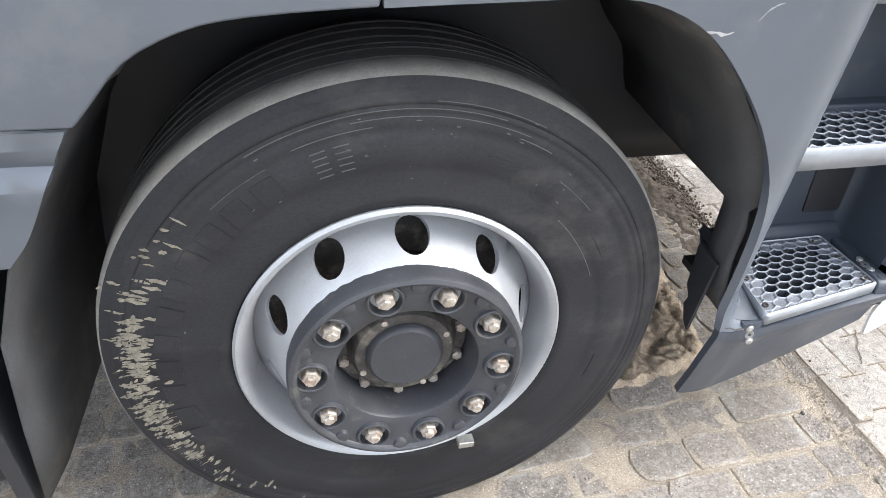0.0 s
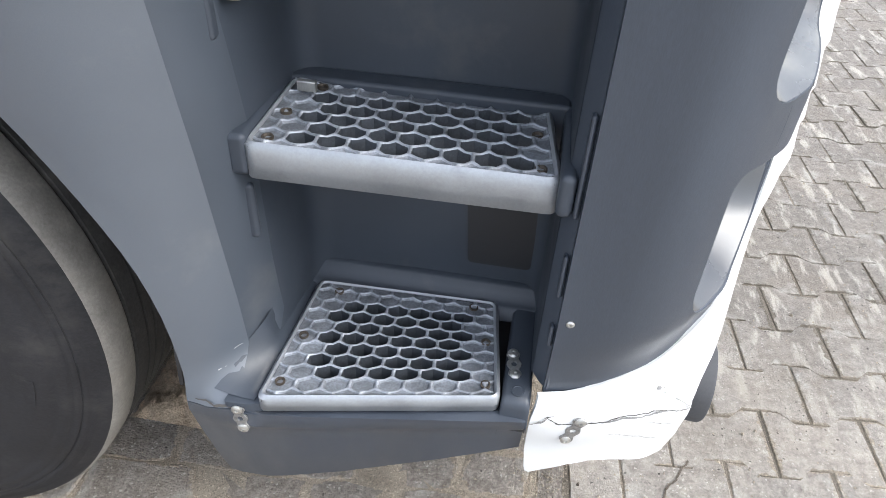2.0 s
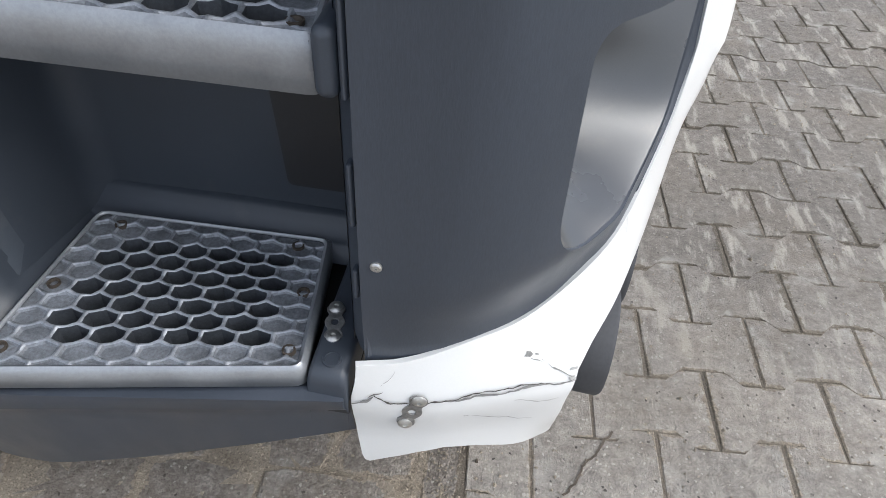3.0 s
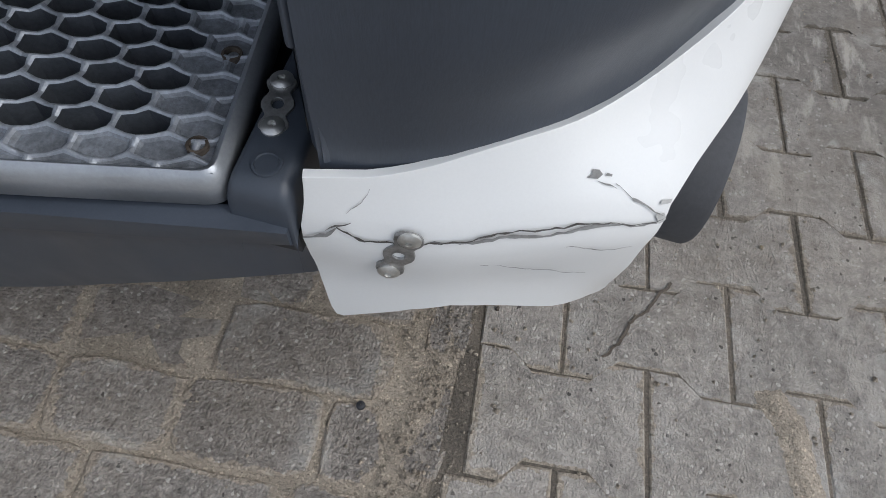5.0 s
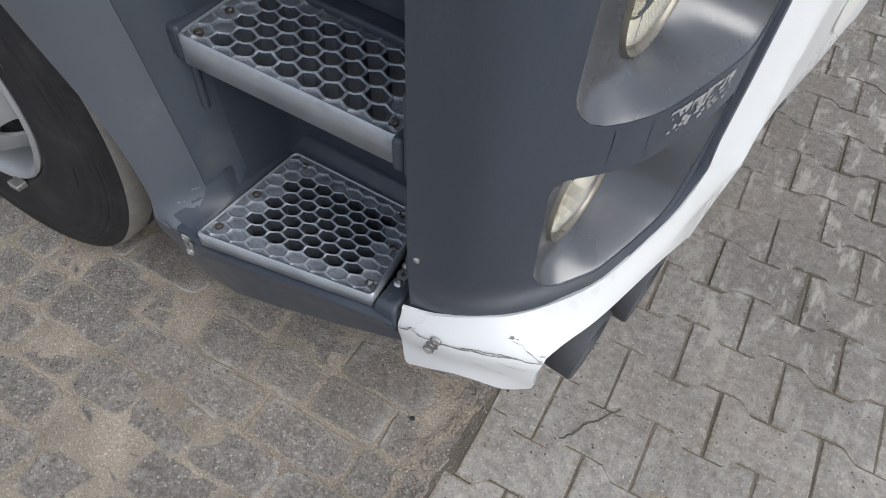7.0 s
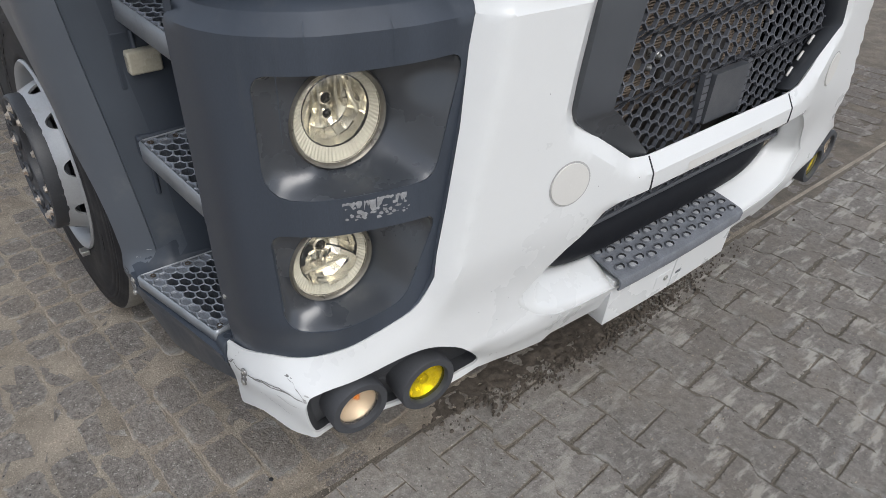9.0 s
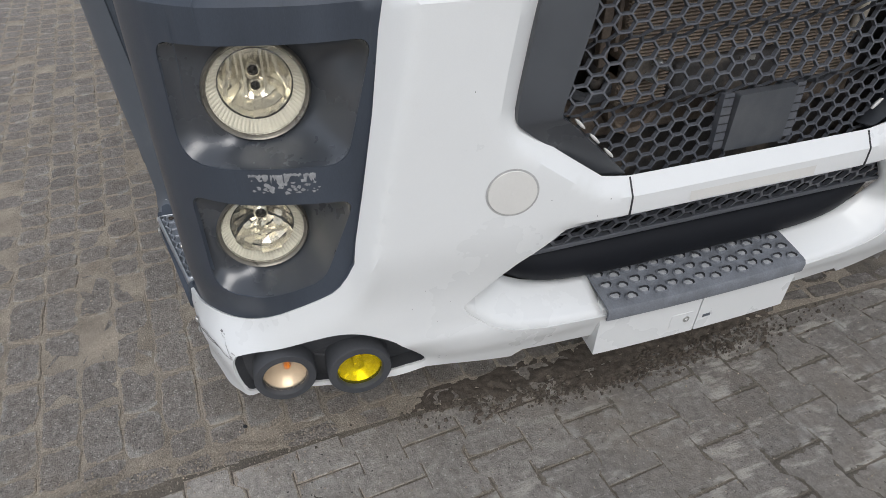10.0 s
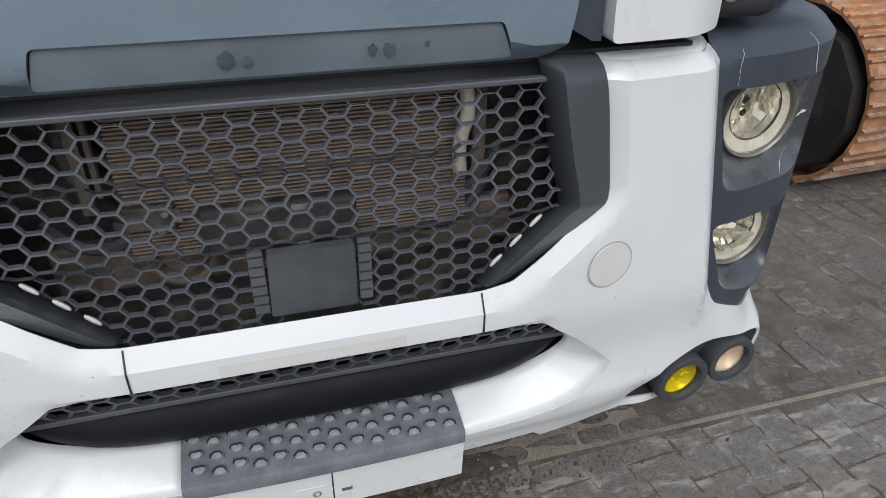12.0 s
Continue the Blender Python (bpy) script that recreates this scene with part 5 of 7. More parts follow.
# ---- step well ----
    rings = []
    for z in (0.474, 0.485, 0.5, 0.52, 0.54, 0.56, 0.62, 0.7, 0.8, 0.9, 1.0, 1.1, 1.2, 1.4):
        xl = float(np.interp(z, [0.474, 0.6, 0.82, 1.03, 1.34], [0.729, 0.727, 0.729, 0.721, 0.714]))
        yf, ye = side(xl, z)[1] + 0.004, side(xl - 0.034, z)[1] + 0.006
        prof = [(xl - 0.034, ye), (xl - 0.014, min(yf - 0.006, 0.4 * ye + 0.6 * yf)), (xl - 0.003, yf + 0.008), (xl + 0.004, yf + 0.03), (xl + 0.008, -1.06)] + [(xl + 0.012 + 0.035 * (1 - math.cos(a)), -1.005 + 0.035 * math.sin(a)) for a in np.linspace(0, math.pi / 2, 6)]
        prof += [(0.9, -0.966)] + [(1.085 - 0.03 + 0.03 * math.sin(a), -0.996 + 0.03 * math.cos(a)) for a in np.linspace(0, math.pi / 2, 6)] + [(1.086, -1.07), (1.087, -1.122)]
        rings.append([(x, y, z) for x, y in prof])
    v, q = loft(rings, closed=False)
    cols = len(rings[0]) - 1
    # shade turning into the well is put into colour: half tone, then dark
    well = mesh_ob("step_well", v, q, WELL, truck, "dark grey plastic entrance step well", sg=sg, out=(0, -1, 0), sharp=75, mats=[GREYHALF], fmat=[1 if n_ % cols < 3 else 0 for n_ in range(len(q))])
    for x0, x1, z0, z1 in ((0.975, 1.068, 0.545, 0.76), (0.975, 1.068, 0.86, 1.06)):
        v, q = sheet(rounded([(x0, z0), (x1, z0), (x1, z1), (x0 - 0.015, z1)], 0.008), [], lambda x, z: (x, -0.972 + 0.02 * (z - 0.47), z), 0.03)
        mesh_ob("well_inset", v, q, BLACK, well, sg=sg, out=(0, -1, 0), solid=0.003, bevel=0.001)
    # black gap and hinge leaves between the well and the headlamp panel
    v, q = loft([[(1.087, -1.12, z), (1.097, -1.138, z), (1.108, -1.15, z), (1.12, -1.142, z)] for z in np.linspace(0.5, 1.2, 8)], closed=False)
    mesh_ob("hinge_gap", v, q, GREY, well, sg=sg, out=(0, -1, 0))
    for z0, z1 in ((0.777, 0.9), (0.663, 0.725), (0.58, 0.615)):
        v, q = box((1.097, -1.15, z0), (1.103, -1.138, z1))
        mesh_ob("hinge_leaf", v, q, GREY, well, "worn hinge leaf", sg=sg, bevel=0.003, seg=3)
    # lip round the lowest tread
    def bil(a, b, c, d, u, w):
        return (1 - w) * ((1 - u) * np.array(a) + u * np.array(b)) + w * ((1 - u) * np.array(d) + u * np.array(c))

    T1 = [(0.744, -1.228, 0.488), (1.046, -1.166, 0.488), (1.024, -0.996, 0.492), (0.757, -1.004, 0.492)]
    T2 = [(0.741, -1.147, 0.818), (1.077, -1.132, 0.812), (1.056, -0.978, 0.818), (0.746, -1.0, 0.824)]
    T3 = [(0.722, -1.125, 1.118), (1.08, -1.12, 1.11), (1.06, -0.97, 1.116), (0.727, -0.985, 1.12)]
    # tray round the lowest tread: hollow fillets on the cheek and the back, a flange in front, a block beside
    fil = [[(0.7255, y, 0.54), (0.7265, y, 0.516), (0.731, y, 0.5), (0.739, y, 0.4895), (0.746, y, 0.4855), (0.748, y, 0.47)] for y in np.linspace(-0.972, -1.13, 8)]
    xs_ = np.linspace(0.6, 0.729, 40)
    for k_ in np.linspace(0.1, 1.0, 8):
        y, z = -1.13 - 0.092 * k_, 0.54 - 0.058 * k_
        xc = float(np.interp(-y, [-side(x, z)[1] for x in xs_[::-1]], xs_[::-1])) - 0.002
        hi, lo = np.array((min(0.7255, xc), y, z)), np.array((0.746 - 0.012 * k_, y - 0.004 * k_, 0.4855 - 0.01 * k_))
        fil.append([tuple(hi + (lo - hi) * m_ - np.array((0, 0, 0.01 * math.sin(math.pi * m_) * (1 - 0.7 * k_)))) for m_ in (0.0, 0.18, 0.42, 0.72, 1.0)] + [tuple(lo + np.array((0.002, 0, -0.015)))])
    v, q = loft(fil, closed=False)
    mesh_ob("step_deck", v, q, WELL, well, sg=sg, out=(0.5, 0, 1), sharp=80)
    v, q = sheet(rounded([(0.694, -1.235), (0.73, -1.233), (0.75, -1.226), (0.752, -1.12), (0.722, -1.12), (0.706, -1.16)], 0.006, 3), [], lambda x, y: (x, y, 0.4735 + 0.012 * smoothstep(-1.2, -1.13, y)), 0.015)
    mesh_ob("deck_lip", v, q, WELL, well, sg=sg, out=(0, 0, 1), solid=0.016, bevel=0.004, seg=3)
    v, q = loft([[(x, -1.008, 0.47), (x, -1.001, 0.4885), (x, -0.994, 0.491), (x, -0.988, 0.494), (x, -0.982, 0.502), (x, -0.977, 0.511), (x, -0.972, 0.5145), (x, -0.962, 0.5155)] for x in np.linspace(0.722, 1.087, 8)], closed=False)
    mesh_ob("well_ledge", v, q, WELL, well, sg=sg, out=(0, -0.5, 1), sharp=80)
    v, q = loft([[(x, side(x, 0.456)[1] + d, 0.4555 - 0.002 * (d > 0.01)) for d in (0.002, 0.006, 0.02, 0.05)] for x in np.linspace(0.715, 1.087, 16)], closed=False)
    mesh_ob("step_flange", v, q, WELL, well, sg=sg, out=(0, 0, 1))
    v, q = loft([[(x0, -1.171 + f, z - s_) for z, f in ((0.44, 0.0), (0.472, 0.0), (0.48, 0.0015), (0.4855, 0.006), (0.488, 0.013), (0.489, 0.05), (0.4895, 0.178))] for x0, s_ in ((1.0515, 0.04), (1.0522, 0.006), (1.0545, 0.0015), (1.058, 0.0), (1.072, 0.0), (1.084, 0.0), (1.0885, 0.002), (1.0905, 0.007), (1.091, 0.04))], closed=False)
    mesh_ob("deck_block", v, q, WELL, well, "moulded block beside the lowest tread", sg=sg, out=(0, -0.3, 1), sharp=70)
    v, q = lathe([(0.0095, 0.0), (0.0092, 0.0012), (0.0075, 0.0014), (0.007, 0.0004), (0.0005, 0.0002)], 18, (1.0725, -1.151, 0.4885), (0, 0, 1), (1, 0, 0))
    mesh_ob("moulded_disc", v, q, WELL, well, sg=sg)
    v, q = box((0.71, -1.165, 0.42), (1.09, -0.962, 0.44))
    mesh_ob("step_floor", v, q, BLACK, well, sg=sg)
    for nm, T, hgt, border, px_, py_ in (("step_tread", T1, 0.024, 0.17, 0.0365, 0.0222), ("step_tread", T2, 0.042, 0.11, 0.035, 0.0222), ("step_tread", T3, 0.042, 0.11, 0.035, 0.0222)):
        W, D = np.linalg.norm(np.array(T[1]) - T[0]), np.linalg.norm(np.array(T[3]) - T[0])

        def tp(u, w, d, T=T, W=W, D=D):
            p = bil(T[0], T[1], T[2], T[3], min(1, max(0, u / W)), min(1, max(0, w / D)))
            return (p[0], p[1], p[2] - d)

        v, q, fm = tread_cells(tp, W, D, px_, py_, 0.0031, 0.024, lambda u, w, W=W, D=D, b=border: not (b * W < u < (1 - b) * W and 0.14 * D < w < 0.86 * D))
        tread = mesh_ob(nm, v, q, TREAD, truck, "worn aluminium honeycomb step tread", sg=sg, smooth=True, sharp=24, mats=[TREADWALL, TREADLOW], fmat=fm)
        rim = rounded([(0, 0), (W, 0), (W, D), (0, D)], 0.012, 4)
        rim = resample(rim, 0.02)
        rr = [[tp(u, w, 0.0005) for u, w in rim * 0.985 + np.array([W, D]) * 0.0075], [tuple(np.array(tp(u, w, -0.001))) for u, w in rim], [tuple(np.array(tp(u, w, 0.002)) + (np.array(tp(u, w, 0)) - np.array(tp(W / 2, D / 2, 0))) * np.array([0.02, 0.03, 0])) for u, w in rim], [tuple(np.array(tp(u, w, hgt)) + (np.array(tp(u, w, 0)) - np.array(tp(W / 2, D / 2, 0))) * np.array([0.02, 0.03, 0])) for u, w in rim]]
        v, q = loft(rr)
        mesh_ob("tread_frame", v, q, TFRAME, tread, sg=sg, solid=0.002, sharp=50, out=None)
        rgt, lip_a, lip_b = random.Random(int(W * 1e4)), [], []
        for u in np.arange(0.006, W - 0.006, 0.004):
            p = np.array(tp(u, 0, 0)) + (np.array(tp(u, 0, 0)) - np.array(tp(W / 2, D / 2, 0))) * np.array([0.02, 0.03, 0])
            h_ = max(0.001, 0.0045 + 0.004 * noise.noise(Vector((u * 60, W * 10, 0))) + rgt.uniform(-0.0016, 0.0016))
            lip_a.append((p[0], p[1] - 0.001, p[2] - 0.0012)), lip_b.append((p[0], p[1] - 0.001, p[2] - 0.0012 - h_))
        v, q = loft([lip_a, lip_b], closed=False)
        mesh_ob("dirt_line", v, q, GRIME, tread, "ragged dark dirt under the tread edge", sg=sg, out=(0, -1, 0), smooth=False)
        for u, w in ((0.05, 0.12), (0.95, 0.12), (0.05, 0.5), (0.95, 0.55), (0.12, 0.93), (0.88, 0.93)):
            p = np.array(tp(u * W, w * D, 0.0))
            v, q = lathe([(0.0068, -0.006), (0.0068, 0.0006), (0.005, 0.0008), (0.004, -0.003), (0.0005, -0.003)], 14, p, (0, 0, 1), (1, 0, 0))
            mesh_ob("tread_screw", v, q, RUSTY, tread, sg=sg)
    for T in (T2, T3):
        z = T[0][2] - 0.045
        for x0, x1 in ((0.716, 0.741), (1.078, 1.096)):
            v, q = box((x0, T[0][1] - 0.003, z + 0.002), (x1, -0.98, z + 0.055))
            mesh_ob("step_bracket", v, q, WELL, well, sg=sg, bevel=0.008, seg=3)
        v, q = box((0.738, T[0][1] + 0.02, z - 0.012), (0.785, -0.99, z + 0.004))
        mesh_ob("bracket_foot", v, q, WELL, well, sg=sg, bevel=0.004)
        v, q = box((0.718, T[0][1] + 0.012, z - 0.1), (0.733, T[0][1] + 0.024, z - 0.02))
        mesh_ob("cheek_rib", v, q, WELL, well, sg=sg, bevel=0.006, seg=3)
    for T in (T2, T3):
        v, q = box((0.72, -1.0, T[0][2] - 0.05), (1.086, -0.966, T[0][2] + 0.012))
        mesh_ob("tread_shelf", v, q, WELL, well, sg=sg, bevel=0.006, seg=3)
    # lamp on the cheek of the well
    v, q = box((0.724, -1.132, 0.964), (0.752, -1.062, 1.014))
    lampb = mesh_ob("step_lamp", v, q, CREAM, truck, "cream step lamp on the cheek of the well", sg=sg, bevel=0.006, seg=3)
    v, q = box((0.758, -1.03, 0.824), (0.782, -1.022, 0.838))
    mesh_ob("zinc_clip", v, q, STEEL, well, "small zinc clip behind the step tread", sg=sg, bevel=0.002)
    v, q = box((0.716, -1.15, 0.93), (0.727, -1.03, 1.05))
    mesh_ob("lamp_base", v, q, WELL, lampb, sg=sg, bevel=0.004)


# ---- repair links, screws, cracks and chips on the damaged corner ----
def link(name, p, q_, nrm, parent):
    """A three-hole chain side plate between two screws."""
    p, q_, nrm = Vector(p), Vector(q_), Vector(nrm).normalized()
    d = (q_ - p)
    L = d.length
    d.normalize()
    e = nrm.cross(d)
    pts = []
    for t in np.linspace(0, 2 * math.pi, 48, endpoint=False):
        a = L / 2 * math.cos(t) * 1.28
        wide = 0.0105 * math.sqrt(max(0.0, 1 - abs(a / (L / 2 * 1.28)) ** 6))
        waist = 1 - 0.38 * (math.exp(-((abs(a) - L * 0.25) / (L * 0.13)) ** 2))
        pts.append((a, math.copysign(wide * waist, math.sin(t))))
    mid = (p + q_) / 2
    v, f_ = sheet(pts, [[(0.004 * math.cos(t), 0.004 * math.sin(t)) for t in np.linspace(0, 2 * math.pi, 12, endpoint=False)]], lambda a, b: tuple(mid + d * a + e * b + nrm * 0.0035), 0.008, 0.004)
    plate = mesh_ob(name, v, f_, LINKM, parent, "small steel chain plate screwed over the crack", out=tuple(nrm), solid=0.003, bevel=0.0006)
    for c in (p, q_):
        v, f_ = lathe([(0.0075, 0.003), (0.0075, 0.0045), (0.005, 0.0062), (0.0025, 0.0066), (0.002, 0.0045), (0.0003, 0.0045)], 16, c, nrm)
        mesh_ob("screw", v, f_, STEEL, parent)
    return plate


def skin(x, z, off=0.0):
    return front(-lx(x), z, off)


nx = (0.12, -1, 0)
link("repair_link", skin(1.1639, 0.4564, 0), skin(1.1475, 0.415, 0), nx, bumper)
link("repair_link", (1.06, -1.09, 0.49), (1.066, -1.124, 0.486), (0, -0.05, 1), well)
link("repair_link", side(0.712, 0.462), side(0.718, 0.43), (0.05, -1, 0.05), fender)
for p, nrm in ((panel(px(1.12), 0.628), (0.05, -1, 0)),):
    v, q = lathe([(0.0052, 0.0), (0.0052, 0.0016), (0.0034, 0.003), (0.0013, 0.003), (0.001, 0.0016), (0.0003, 0.0016)], 16, p, nrm)
    mesh_ob("panel_screw", v, q, STEEL, truck)


def crack(name, pts, f, w, material, parent, label=""):
    """A torn line of uneven width on a skin."""
    line = resample(pts, 0.004, closed=False)
    rng = random.Random(len(pts) * 7 + int(w * 1e5))
    a, b, off = [], [], 0.0
    for i, (s, z) in enumerate(line):
        off += rng.uniform(-0.0016, 0.0016)
        off *= 0.85
        k = w * rng.uniform(0.4, 1.3) * (0.3 + 0.7 * math.sin(math.pi * min(1, max(0.02, i / (len(line) - 1)))) ** 0.5)
        a.append(f(s, z + off + k, 0.0012)), b.append(f(s, z + off - k, 0.0012))
    v, q = loft([a, b], closed=False)
    return mesh_ob(name, v, q, material, parent, label, out=(0.3, -1, 0), smooth=False)


TORN = mat("torn_grey_edge", (0.2, 0.2, 0.195), 0.8, var=0.25, scale=120)
run = [(1.1527, 0.4485), (1.1715, 0.4506), (1.1939, 0.4547), (1.2178, 0.461), (1.2436, 0.4629), (1.2642, 0.4642), (1.2832, 0.4586), (1.3028, 0.4509), (1.3146, 0.4483)]
crack("crack", run, skin, 0.0014, TORN, bumper, "grey torn crack through the white paint")
crack("crack", [(x, z + 0.0012) for x, z in run], lambda x, z, o: skin(x, z, o + 0.0004), 0.0006, CRACK, bumper, "thin dark line of the crack")
crack("crack", [(1.117, 0.4585), (1.124, 0.4545), (1.1338, 0.447), (1.145, 0.4465), (1.153, 0.4485)], skin, 0.0015, CRACK, bumper, "dark gaping stretch of the crack")
crack("crack", [(1.093, 0.4455), (1.102, 0.449), (1.1098, 0.4524), (1.1168, 0.4589)], skin, 0.0024, TORN, bumper, "wide end of the crack at the bumper edge")
crack("crack", [(1.11, 0.4555), (1.1168, 0.46), (1.127, 0.464)], lambda x, z, o: skin(x, z, o + 0.0004), 0.0009, CRACK, bumper)
crack("crack", [(1.2975, 0.4815), (1.3005, 0.476), (1.3017, 0.4711), (1.3086, 0.4635), (1.3149, 0.4556)], skin, 0.0011, TORN, bumper, "fine branching crack")
crack("crack", [(1.288, 0.4875), (1.2915, 0.486), (1.2965, 0.4815)], skin, 0.0005, TORN, bumper)
crack("scratch", [(1.215, 0.4235), (1.2291, 0.418), (1.2644, 0.4), (1.2789, 0.393)], skin, 0.0005, TORN, bumper)
crack("scratch", [(1.206, 0.4268), (1.211, 0.4262)], skin, 0.001, CRACK, bumper)
crack("scratch", [(1.255, 0.444), (1.2642, 0.442), (1.2832, 0.433), (1.2992, 0.4286)], skin, 0.0005, TORN, bumper)
crack("scratch", [(1.1243, 0.4714), (1.1342, 0.4798), (1.1405, 0.4906)], skin, 0.0004, TORN, bumper)


def paint_chip(pts, material):
    v, q = sheet(pts, [], lambda x, z: skin(x, z, 0.0012), 0.004, 0.002)
    return mesh_ob("paint_chip", v, q, material, bumper, "bare grey patch of chipped paint", out=(0.3, -1, 0), smooth=False)


paint_chip([(1.2825, 0.4905), (1.2868, 0.4915), (1.2885, 0.494), (1.2925, 0.4925), (1.293, 0.4895), (1.2885, 0.4882)], TORN)
paint_chip([(1.294, 0.4885), (1.2975, 0.4868), (1.2985, 0.4878), (1.296, 0.4895)], TORN)
paint_chip([(1.3155, 0.466), (1.3205, 0.4625), (1.3195, 0.4605), (1.3145, 0.4635)], CHIP)
paint_chip([(1.3105, 0.4575), (1.3155, 0.4565), (1.3165, 0.449), (1.312, 0.449)], CHIP)
# scraped paint on the web between the two lamps
rng = random.Random(5)


def flake(line, off):
    v, q = sheet(line, [], lambda s, z: panel(s, z, off), 0.006, 0.003)
    return mesh_ob("scraped_patch", v, q, SCRAPE, truck, "flaking scraped paint between the lamps", out=(1, -0.3, 0), smooth=False)


for y0, y1, zt, drop in ((0.884, 0.905, 0.887, 0.02), (0.908, 0.938, 0.888, 0.013), (0.94, 0.961, 0.886, 0.018), (0.964, 0.997, 0.887, 0.009)):
    n = 12
    top_l = [(ps(y0 + (y1 - y0) * t / n), zt + rng.uniform(-0.0016, 0.0016)) for t in range(n + 1)]
    low_l, d = [], drop
    for t in range(n, -1, -1):
        d = min(drop * 1.5, max(0.004, d + rng.uniform(-0.009, 0.009)))
        low_l.append((ps(y0 + (y1 - y0) * t / n), zt - d))
    flake(top_l + low_l, 0.0009)
for i in range(44):
    s0, z0, r = ps(rng.uniform(0.88, 0.995)), rng.uniform(0.848, 0.876), rng.uniform(0.0012, 0.0042)
    flake([(s0 + r * rng.uniform(0.5, 1.4) * math.cos(a) * 1.3, z0 + r * rng.uniform(0.5, 1.2) * math.sin(a)) for a in np.linspace(0, 2 * math.pi, 9, endpoint=False)], 0.001)


# grime that ran down the grey panels
def streak(f, u, z0, z1, w, parent, sg=1):
    a, b = [], []
    for t in np.linspace(0, 1, 24):
        z, k = z0 + (z1 - z0) * t, w * (0.25 + 0.75 * math.sin(math.pi * min(0.98, 0.15 + t * 0.85))) * rng.uniform(0.6, 1.2)
        du = 0.0008 * math.sin(t * 5 + u * 40)
        a.append(f(u + du - k, z, 0.0008)), b.append(f(u + du + k, z, 0.0008))
    v, q = loft([a, b], closed=False)
    mesh_ob("grime_streak", v, q, STREAK, parent, sg=sg, out=(0.3, -1, 0), smooth=False)


for y, z0, z1, w in ((1.06, 0.89, 0.84, 0.0012), (1.02, 0.888, 0.83, 0.0009), (0.86, 0.89, 0.835, 0.0009), (1.03, 1.19, 1.12, 0.0012), (0.9, 1.185, 1.125, 0.0009), (1.07, 1.17, 1.0, 0.001)):
    streak(panel, ps(y), z0, z1, w, truck)
# specks of dirt on the white bumper
for i in range(20):
    y, z = rng.choice(((rng.uniform(0.3, 0.6), rng.uniform(0.735, 0.8)), (rng.uniform(0.55, 0.78), rng.uniform(0.42, 1.15)), (rng.uniform(0.62, 0.8), rng.uniform(0.45, 0.7))))
    r, sg = rng.uniform(0.0006, 0.0013), rng.choice((1, -1))
    ring_s = [front(ls(-y) + r * math.cos(a) * rng.uniform(0.6, 1.4), z + r * math.sin(a) * rng.uniform(0.6, 1.6), 0.0007) for a in np.linspace(0, 2 * math.pi, 7, endpoint=False)]
    mesh_ob("dirt_speck", ring_s, [tuple(range(7))], GRIME, bumper, sg=sg, out=(1, 0, 0), smooth=False)
# repair cracks on the other panel
lp = lambda s, z, o=0.0: (panel(s, z, o)[0], -panel(s, z, o)[1], z)
for pts in ([(ps(0.984), 1.195), (ps(0.996), 1.15), (ps(1.012), 1.112)], [(ps(0.8), 1.185), (ps(0.795), 1.16), (ps(0.8), 1.12)], [(ps(0.985), 0.91), (ps(0.972), 0.94), (ps(0.978), 0.97)], [(ps(0.985), 1.034), (ps(1.0), 1.038), (ps(1.018), 1.036)]):
    crack("crack", pts, lp, 0.0038, PALECRACK, truck, "pale crack in the grey panel")
# long scratches and white flecks on the fender
crack("scratch", [(0.40, 1.092), (0.423, 1.087), (0.44, 1.09)], side, 0.0025, CHIP, fender)
crack("scratch", [(0.47, 1.105), (0.48, 1.12), (0.5, 1.13)], side, 0.0016, CHIP, fender)
for x, z in ((0.7, 0.52), (0.685, 0.5)):
    crack("scratch", [(x - 0.004, z), (x + 0.004, z + 0.001)], side, 0.0009, PALECRACK, fender)
crack("scratch", [(0.655, 0.47), (0.68, 0.462), (0.712, 0.462)], side, 0.0014, CRACK, fender)

# ---- cab above: lower front band, white corners ----
def band(u, z, off=0.0):
    return (1.455 - 0.12 * max(0.0, abs(u) - 0.3) ** 2 * 4 + off - 0.04 * smoothstep(1.246, 1.212, z), u, z)


v, q = sheet(rounded([(-0.415, 1.212), (0.415, 1.212), (0.43, 1.3), (0.43, 1.5), (-0.43, 1.5), (-0.43, 1.3)], 0.03), [rounded([(-0.316, 1.222), (0.334, 1.222), (0.312, 1.281), (-0.302, 1.281)], 0.01)], band, 0.03, 0.02)
front_band = mesh_ob("front_panel", v, q, BAND, truck, "blue-grey plastic panel above the grille", out=(1, 0, 0), solid=0.01, bevel=0.004, seg=3)
v, q = sheet(rounded([(-0.314, 1.224), (0.332, 1.224), (0.31, 1.279), (-0.3, 1.279)], 0.009), [], lambda u, z: band(u, z, -0.007 + 0.03 * smoothstep(1.246, 1.212, z)), 0.03, 0.02)
mesh_ob("panel_inset", v, q, INSET, front_band, "smudged grey recessed plate", out=(1, 0, 0), solid=0.01, bevel=0.002)
